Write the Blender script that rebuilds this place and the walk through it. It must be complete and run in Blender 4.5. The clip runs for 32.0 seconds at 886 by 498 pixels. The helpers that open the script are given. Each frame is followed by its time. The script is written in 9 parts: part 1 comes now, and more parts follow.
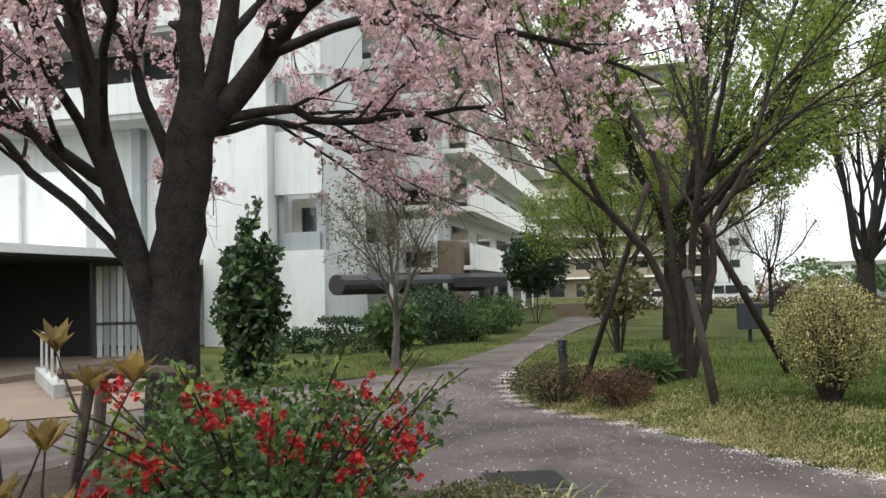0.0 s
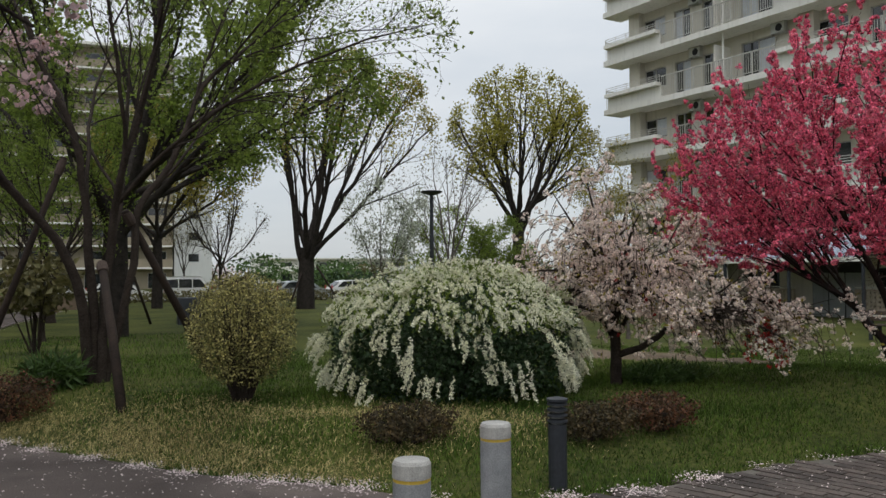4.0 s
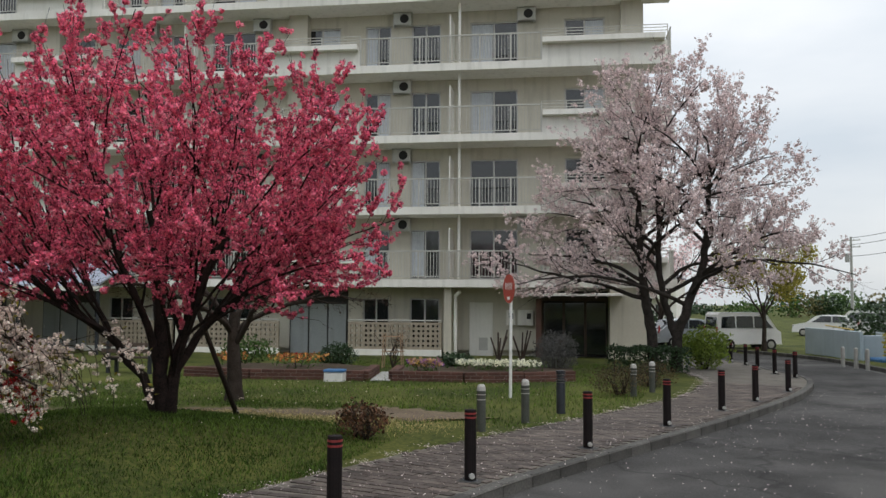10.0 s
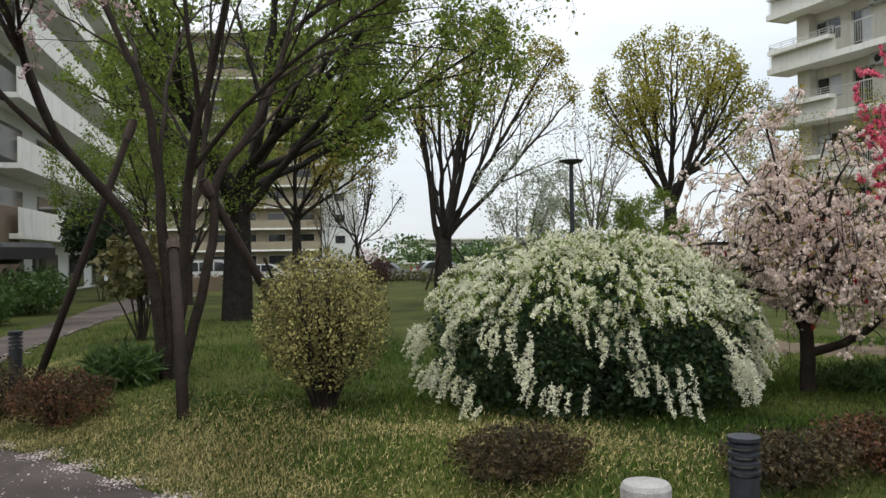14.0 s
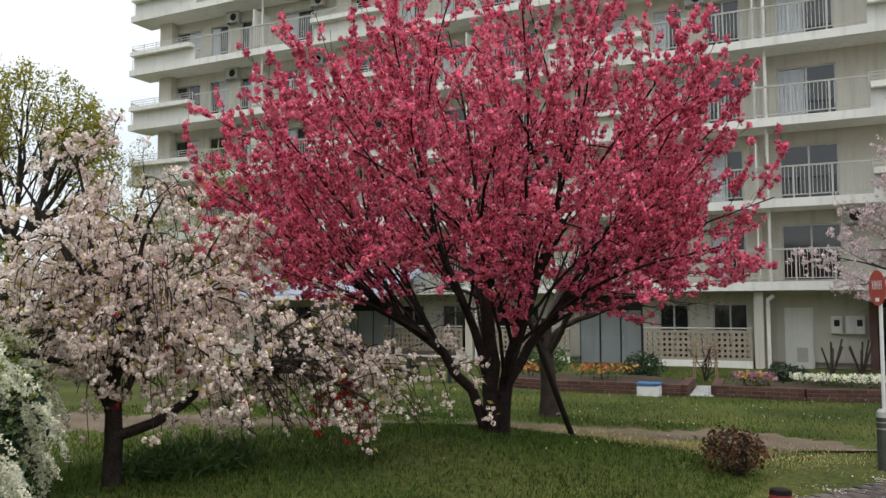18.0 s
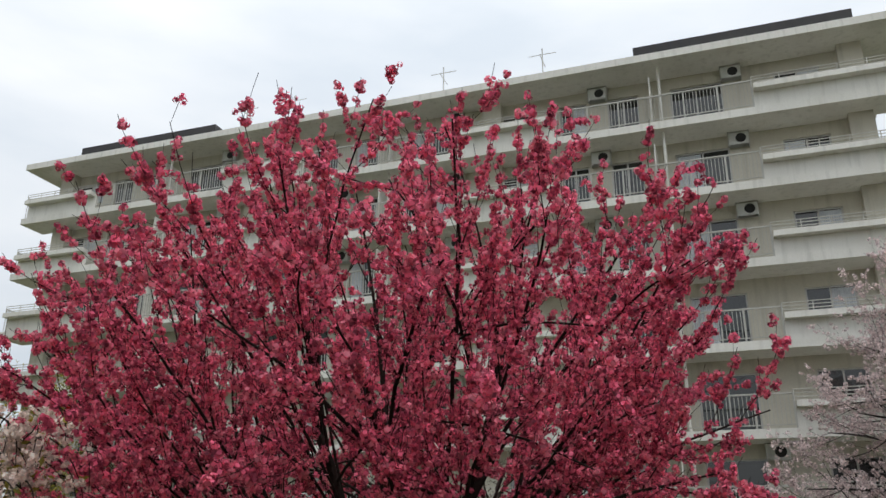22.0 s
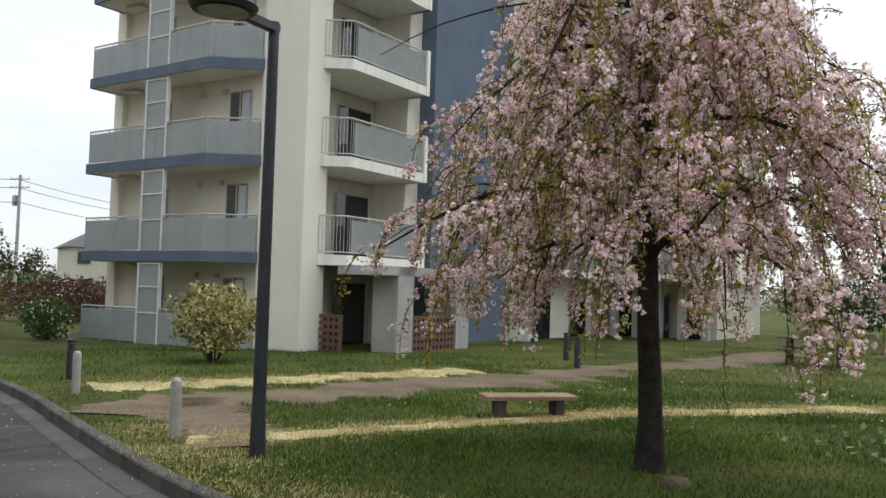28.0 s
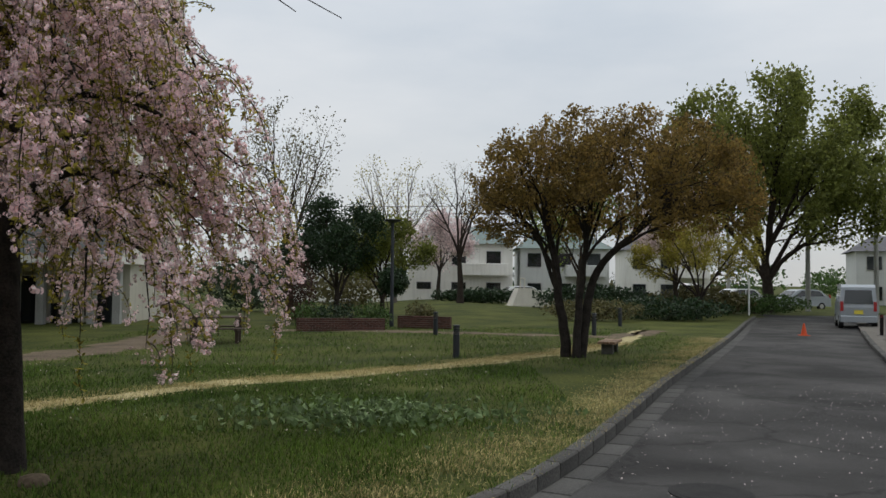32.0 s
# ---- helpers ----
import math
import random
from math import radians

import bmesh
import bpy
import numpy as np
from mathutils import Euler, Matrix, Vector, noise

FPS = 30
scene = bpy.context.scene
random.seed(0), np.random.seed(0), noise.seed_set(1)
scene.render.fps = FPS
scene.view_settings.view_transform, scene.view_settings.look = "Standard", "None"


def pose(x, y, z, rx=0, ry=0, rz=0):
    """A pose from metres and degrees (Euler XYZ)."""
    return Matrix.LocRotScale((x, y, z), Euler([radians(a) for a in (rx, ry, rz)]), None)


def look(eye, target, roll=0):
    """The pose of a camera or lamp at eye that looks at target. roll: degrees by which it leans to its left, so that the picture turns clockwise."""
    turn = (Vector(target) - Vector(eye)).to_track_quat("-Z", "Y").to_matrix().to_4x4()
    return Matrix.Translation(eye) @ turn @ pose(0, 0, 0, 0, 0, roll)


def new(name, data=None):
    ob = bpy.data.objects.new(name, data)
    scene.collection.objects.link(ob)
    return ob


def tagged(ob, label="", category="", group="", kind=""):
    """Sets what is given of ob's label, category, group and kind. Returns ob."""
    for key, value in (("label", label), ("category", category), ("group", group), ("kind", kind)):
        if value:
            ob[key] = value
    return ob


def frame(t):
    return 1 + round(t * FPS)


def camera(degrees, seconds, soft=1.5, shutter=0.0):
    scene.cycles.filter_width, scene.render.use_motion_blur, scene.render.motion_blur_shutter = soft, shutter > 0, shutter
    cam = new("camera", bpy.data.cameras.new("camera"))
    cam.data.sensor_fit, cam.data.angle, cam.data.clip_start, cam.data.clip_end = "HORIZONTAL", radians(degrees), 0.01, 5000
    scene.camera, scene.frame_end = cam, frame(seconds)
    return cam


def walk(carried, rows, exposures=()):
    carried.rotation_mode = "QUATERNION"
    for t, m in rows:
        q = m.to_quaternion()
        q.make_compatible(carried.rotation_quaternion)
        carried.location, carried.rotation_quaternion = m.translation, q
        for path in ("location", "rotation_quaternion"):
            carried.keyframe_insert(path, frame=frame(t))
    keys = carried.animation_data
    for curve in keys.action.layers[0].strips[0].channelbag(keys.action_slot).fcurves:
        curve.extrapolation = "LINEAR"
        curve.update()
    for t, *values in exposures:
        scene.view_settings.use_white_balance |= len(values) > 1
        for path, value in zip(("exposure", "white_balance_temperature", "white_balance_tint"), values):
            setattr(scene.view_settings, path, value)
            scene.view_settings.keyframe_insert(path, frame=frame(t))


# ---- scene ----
cam = camera(56.1, 32.0)
PATH = [
    (0, (0.167, -2.094, 1.735), (-0.322, -0.157, 1.831), -1.5),
    (0.5, (0.168, -2.052, 1.714), (-0.273, -0.101, 1.700), -1.5),
    (1, (0.230, -2.059, 1.735), (-0.100, -0.087, 1.706), -1.3),
    (1.5, (0.309, -2.050, 1.736), (0.138, -0.057, 1.717), -0.9),
    (2, (0.381, -2.036, 1.741), (0.359, -0.036, 1.723), -0.8),
    (2.5, (0.403, -1.920, 1.751), (0.670, 0.062, 1.760), -0.3),
    (3, (0.511, -1.661, 1.731), (1.027, 0.270, 1.780), 0.2),
    (3.5, (0.623, -1.444, 1.744), (1.251, 0.454, 1.807), 0.1),
    (4, (0.766, -1.158, 1.722), (1.502, 0.701, 1.782), -0.4),
    (4.5, (0.849, -0.811, 1.710), (1.743, 0.977, 1.759), -0.7),
    (7, (1.631, 0.260, 1.733), (2.920, 1.783, 1.873), 0.4),
    (7.5, (1.700, 0.425, 1.728), (3.178, 1.761, 1.902), -0.4),
    (8, (1.789, 0.555, 1.724), (3.417, 1.704, 1.897), -0.0),
    (8.5, (1.807, 0.540, 1.730), (3.529, 1.543, 1.894), 0.6),
    (9, (1.836, 0.513, 1.732), (3.640, 1.361, 1.895), 0.3),
    (9.5, (1.871, 0.500, 1.725), (3.739, 1.201, 1.868), 0.2),
    (10, (1.917, 0.509, 1.720), (3.811, 1.136, 1.849), 0.3),
    (10.5, (1.927, 0.539, 1.705), (3.789, 1.258, 1.832), 0.1),
    (11, (1.878, 0.558, 1.704), (3.601, 1.568, 1.821), 0.2),
    (11.5, (1.844, 0.605, 1.711), (3.292, 1.981, 1.803), -0.0),
    (12, (1.846, 0.733, 1.682), (2.977, 2.381, 1.756), -0.3),
    (12.5, (1.776, 0.747, 1.687), (2.609, 2.565, 1.738), -0.6),
    (13, (1.736, 0.779, 1.687), (2.294, 2.699, 1.721), -1.2),
    (13.5, (1.702, 0.791, 1.687), (2.102, 2.751, 1.715), -1.1),
    (14, (1.700, 0.815, 1.677), (2.100, 2.774, 1.693), -0.9),
    (14.5, (1.745, 0.870, 1.675), (2.394, 2.762, 1.676), -1.1),
    (15, (1.901, 0.995, 1.657), (2.868, 2.746, 1.641), -1.0),
    (15.5, (2.096, 1.113, 1.669), (3.262, 2.738, 1.666), -0.8),
    (17.5, (2.977, 1.853, 1.593), (4.504, 3.140, 1.696), -0.2),
    (18, (3.095, 2.105, 1.654), (4.697, 3.293, 1.802), -0.1),
    (18.5, (3.329, 2.315, 1.667), (4.970, 3.443, 1.852), -0.2),
    (19, (3.542, 2.512, 1.668), (5.188, 3.628, 1.884), -0.1),
    (19.5, (3.776, 2.733, 1.680), (5.470, 3.768, 1.922), -0.2),
    (20, (4.024, 2.930, 1.661), (5.765, 3.881, 1.915), -0.6),
    (20.5, (4.235, 3.041, 1.670), (5.993, 3.953, 1.949), -0.5),
    (21, (4.432, 3.169, 1.708), (6.234, 3.965, 2.050), -0.7),
    (21.5, (4.745, 3.268, 1.751), (6.519, 4.045, 2.251), -0.8),
    (22, (4.885, 3.355, 1.730), (6.512, 4.296, 2.415), 0.5),
    (22.5, (4.935, 3.363, 1.672), (6.489, 4.353, 2.448), 2.0),
    (23, (4.991, 3.355, 1.642), (6.650, 4.204, 2.369), 2.2),
    (23.5, (5.010, 3.325, 1.679), (6.820, 4.023, 2.165), 1.3),
    (24, (4.739, 3.305, 1.670), (6.601, 4.000, 1.901), 1.4),
    (24.5, (4.441, 3.286, 1.659), (6.328, 3.935, 1.794), 1.3),
    (26.5, (4.627, 3.175, 1.628), (6.479, 2.426, 1.712), 0.2),
    (27, (4.625, 3.139, 1.627), (6.280, 2.018, 1.703), 0.7),
    (27.5, (4.543, 3.130, 1.640), (5.974, 1.736, 1.723), 1.5),
    (28, (4.482, 3.096, 1.651), (5.694, 1.509, 1.748), 1.7),
    (28.5, (4.462, 3.032, 1.653), (5.466, 1.305, 1.755), 1.4),
    (29, (4.408, 3.026, 1.659), (5.261, 1.220, 1.758), 1.3),
    (29.5, (4.367, 2.983, 1.662), (5.119, 1.132, 1.760), 1.0),
    (30, (4.324, 2.992, 1.667), (4.973, 1.103, 1.765), 0.5),
    (30.5, (4.241, 2.976, 1.673), (4.719, 1.037, 1.769), 0.2),
    (31, (4.139, 2.920, 1.682), (4.390, 0.938, 1.767), 0.4),
    (31.5, (4.070, 2.873, 1.686), (4.135, 0.876, 1.765), 0.6),
    (32, (4.032, 2.903, 1.687), (4.004, 0.905, 1.766), 0.6),
]
EXPOSURES = [(0, 0.88), (1, 0.85), (2, 0.48), (4, -0.25), (7, 0.12), (8, 0.08), (9, 0.5), (10, 0.0), (11, 0.0), (12.5, -0.05), (14, 0.2), (15, 0.25), (18, 0.3), (21, 0.4), (22, -0.15), (22.5, -0.62), (23, -0.3), (23.5, -0.25), (24, 0.5), (24.6, 0.5), (26.5, -0.4), (28, 0.3), (29, 0.1), (30, 0.03), (31, -0.55), (32, -0.42)]
walk(cam, [(t, look(eye, target, roll)) for t, eye, target, roll in PATH], EXPOSURES)

# ---- light: an overcast spring sky ----
world = bpy.data.worlds.new("overcast")
scene.world = world
world.use_nodes = True
wn, wl = world.node_tree.nodes, world.node_tree.links
wn.clear()
w_out, w_bg = wn.new("ShaderNodeOutputWorld"), wn.new("ShaderNodeBackground")
w_sky = wn.new("ShaderNodeTexSky")
w_sky.sky_type, w_sky.sun_disc, w_sky.sun_elevation, w_sky.sun_rotation = "NISHITA", False, radians(48), radians(200)
w_co, w_map, w_noise, w_ramp = wn.new("ShaderNodeTexCoord"), wn.new("ShaderNodeMapping"), wn.new("ShaderNodeTexNoise"), wn.new("ShaderNodeValToRGB")
w_map.inputs["Scale"].default_value = (1.5, 1.5, 5.0)
w_noise.inputs["Scale"].default_value, w_noise.inputs["Detail"].default_value = 1.6, 6
w_ramp.color_ramp.elements[0].position, w_ramp.color_ramp.elements[0].color = 0.3, (0.68, 0.74, 0.8, 1)
w_ramp.color_ramp.elements[1].position, w_ramp.color_ramp.elements[1].color = 0.72, (0.95, 0.965, 0.975, 1)
w_scale, w_mix = wn.new("ShaderNodeMix"), wn.new("ShaderNodeMix")
w_scale.data_type = w_mix.data_type = "RGBA"
w_scale.blend_type = "MULTIPLY"
w_scale.inputs["Factor"].default_value = 1.0
w_scale.inputs[7].default_value = (0.1, 0.1, 0.1, 1)
w_mix.inputs["Factor"].default_value = 0.86
wl.new(w_co.outputs["Generated"], w_map.inputs["Vector"])
wl.new(w_map.outputs["Vector"], w_noise.inputs["Vector"])
wl.new(w_noise.outputs["Fac"], w_ramp.inputs["Fac"])
wl.new(w_sky.outputs["Color"], w_scale.inputs[6])
wl.new(w_scale.outputs[2], w_mix.inputs[6])
wl.new(w_ramp.outputs["Color"], w_mix.inputs[7])
w_xyz, w_up, w_grad = wn.new("ShaderNodeSeparateXYZ"), wn.new("ShaderNodeMapRange"), wn.new("ShaderNodeVectorMath")
w_up.inputs["To Min"].default_value, w_up.inputs["To Max"].default_value = 0.8, 1.6
w_grad.operation = "SCALE"
wl.new(w_co.outputs["Generated"], w_xyz.inputs[0])
wl.new(w_xyz.outputs["Z"], w_up.inputs["Value"])
wl.new(w_mix.outputs[2], w_grad.inputs[0])
wl.new(w_up.outputs[0], w_grad.inputs["Scale"])
wl.new(w_grad.outputs[0], w_bg.inputs["Color"])
wl.new(w_bg.outputs[0], w_out.inputs[0])
w_bg.inputs["Strength"].default_value = 1.15
sun = new("sun", bpy.data.lights.new("sun", "SUN"))
sun.data.energy, sun.data.angle, sun.data.color = 0.9, radians(25), (1.0, 0.96, 0.9)
sun.matrix_world = look((0, 0, 60), (14, 26, 0))


# ---- materials ----
def mat(name, a, b=None, rough=0.8, scale=3.0, fine=40.0, bump=0.3, metal=0.0, spec=0.4, isle=0.0, stain=0.0, thin=0.0, objrand=0.0):
    """A painted, mineral or plant surface: two tones mixed by coarse and fine grain, with relief.
    isle: how far single pieces differ in brightness; stain: dark streaks; thin: light let through."""
    m = bpy.data.materials.new(name)
    m.use_nodes = True
    n, l = m.node_tree.nodes, m.node_tree.links
    p = n["Principled BSDF"]
    b = b or tuple(c * 0.75 for c in a)
    co = n.new("ShaderNodeTexCoord")
    big, small, mix, ramp = n.new("ShaderNodeTexNoise"), n.new("ShaderNodeTexNoise"), n.new("ShaderNodeMath"), n.new("ShaderNodeValToRGB")
    big.inputs["Scale"].default_value, big.inputs["Detail"].default_value = scale, 5
    small.inputs["Scale"].default_value, small.inputs["Detail"].default_value = fine, 3
    mix.operation = "ADD"
    l.new(co.outputs["Object"], big.inputs["Vector"])
    l.new(co.outputs["Object"], small.inputs["Vector"])
    l.new(big.outputs["Fac"], mix.inputs[0])
    l.new(small.outputs["Fac"], mix.inputs[1])
    ramp.color_ramp.elements[0].position, ramp.color_ramp.elements[0].color = 0.38, (*b, 1)
    ramp.color_ramp.elements[1].position, ramp.color_ramp.elements[1].color = 0.62, (*a, 1)
    half = n.new("ShaderNodeMath")
    half.operation, half.inputs[1].default_value = "MULTIPLY", 0.5
    l.new(mix.outputs[0], half.inputs[0])
    l.new(half.outputs[0], ramp.inputs["Fac"])
    colour = ramp.outputs["Color"]
    if isle or objrand:
        src = n.new("ShaderNodeNewGeometry").outputs["Random Per Island"] if isle else n.new("ShaderNodeObjectInfo").outputs["Random"]
        hsv, rng_ = n.new("ShaderNodeHueSaturation"), n.new("ShaderNodeMapRange")
        rng_.inputs["To Min"].default_value, rng_.inputs["To Max"].default_value = 1 - (isle or objrand), 1 + (isle or objrand)
        l.new(src, rng_.inputs["Value"])
        l.new(rng_.outputs["Result"], hsv.inputs["Value"])
        l.new(colour, hsv.inputs["Color"])
        colour = hsv.outputs["Color"]
    if stain:
        st, mp, sr, mx = n.new("ShaderNodeTexNoise"), n.new("ShaderNodeMapping"), n.new("ShaderNodeMapRange"), n.new("ShaderNodeMix")
        mp.inputs["Scale"].default_value = (3.0, 3.0, 0.25)
        st.inputs["Scale"].default_value, st.inputs["Detail"].default_value = 1.4, 6
        l.new(co.outputs["Object"], mp.inputs["Vector"])
        l.new(mp.outputs["Vector"], st.inputs["Vector"])
        sr.inputs["From Min"].default_value, sr.inputs["From Max"].default_value = 0.52, 0.75
        sr.inputs["To Max"].default_value = stain
        l.new(st.outputs["Fac"], sr.inputs["Value"])
        mx.data_type = "RGBA"
        l.new(sr.outputs["Result"], mx.inputs["Factor"])
        l.new(colour, mx.inputs[6])
        mx.inputs[7].default_value = (b[0] * 0.45, b[1] * 0.45, b[2] * 0.42, 1)
        colour = mx.outputs[2]
    l.new(colour, p.inputs["Base Color"])
    p.inputs["Roughness"].default_value, p.inputs["Metallic"].default_value = rough, metal
    p.inputs["Specular IOR Level"].default_value = spec
    if bump:
        bp = n.new("ShaderNodeBump")
        bp.inputs["Strength"].default_value, bp.inputs["Distance"].default_value = bump, 0.02
        l.new(half.outputs[0], bp.inputs["Height"])
        l.new(bp.outputs["Normal"], p.inputs["Normal"])
    if thin:
        tr, ms = n.new("ShaderNodeBsdfTranslucent"), n.new("ShaderNodeMixShader")
        l.new(colour, tr.inputs["Color"])
        ms.inputs[0].default_value = thin
        l.new(p.outputs[0], ms.inputs[1])
        l.new(tr.outputs[0], ms.inputs[2])
        l.new(ms.outputs[0], n["Material Output"].inputs["Surface"])
    return m


def worn_asphalt(name, a, b, rough=0.85, seam=0.5):
    """Old asphalt: stone grain, broad pale and dark patches, tar-filled cracks."""
    m = mat(name, a, b, rough, 0.3, 90, 0.7, spec=0.2)
    n, l = m.node_tree.nodes, m.node_tree.links
    p = n["Principled BSDF"]
    base = p.inputs["Base Color"].links[0].from_socket
    co = n.new("ShaderNodeTexCoord")
    blot, warp, add, cell, edge, lo, mul, mix = n.new("ShaderNodeTexNoise"), n.new("ShaderNodeTexNoise"), n.new("ShaderNodeVectorMath"), n.new("ShaderNodeTexVoronoi"), n.new("ShaderNodeMapRange"), n.new("ShaderNodeMapRange"), n.new("ShaderNodeHueSaturation"), n.new("ShaderNodeMix")
    blot.inputs["Scale"].default_value, blot.inputs["Detail"].default_value, blot.inputs["Distortion"].default_value = 0.55, 7, 0.8
    l.new(co.outputs["Object"], blot.inputs["Vector"])
    lo.inputs["From Min"].default_value, lo.inputs["From Max"].default_value = 0.36, 0.64
    lo.inputs["To Min"].default_value, lo.inputs["To Max"].default_value = 0.62, 1.4
    l.new(blot.outputs["Fac"], lo.inputs["Value"])
    l.new(lo.outputs["Result"], mul.inputs["Value"])
    l.new(base, mul.inputs["Color"])
    warp.inputs["Scale"].default_value, warp.inputs["Detail"].default_value = 1.6, 5
    l.new(co.outputs["Object"], warp.inputs["Vector"])
    l.new(co.outputs["Object"], add.inputs[0])
    l.new(warp.outputs["Color"], add.inputs[1])
    cell.feature = "DISTANCE_TO_EDGE"
    cell.inputs["Scale"].default_value = 0.33
    l.new(add.outputs[0], cell.inputs["Vector"])
    edge.inputs["From Min"].default_value, edge.inputs["From Max"].default_value = 0.004, 0.016
    edge.inputs["To Min"].default_value, edge.inputs["To Max"].default_value = seam, 0.0
    l.new(cell.outputs["Distance"], edge.inputs["Value"])
    mix.data_type = "RGBA"
    mix.inputs[7].default_value = (0.014, 0.013, 0.013, 1)
    l.new(edge.outputs["Result"], mix.inputs["Factor"])
    l.new(mul.outputs["Color"], mix.inputs[6])
    l.new(mix.outputs[2], p.inputs["Base Color"])
    return m


def glass(name, tint, rough=0.05):
    m = bpy.data.materials.new(name)
    m.use_nodes = True
    p = m.node_tree.nodes["Principled BSDF"]
    p.inputs["Base Color"].default_value, p.inputs["Roughness"].default_value = (*tint, 1), rough
    p.inputs["Specular IOR Level"].default_value = 0.8
    return m


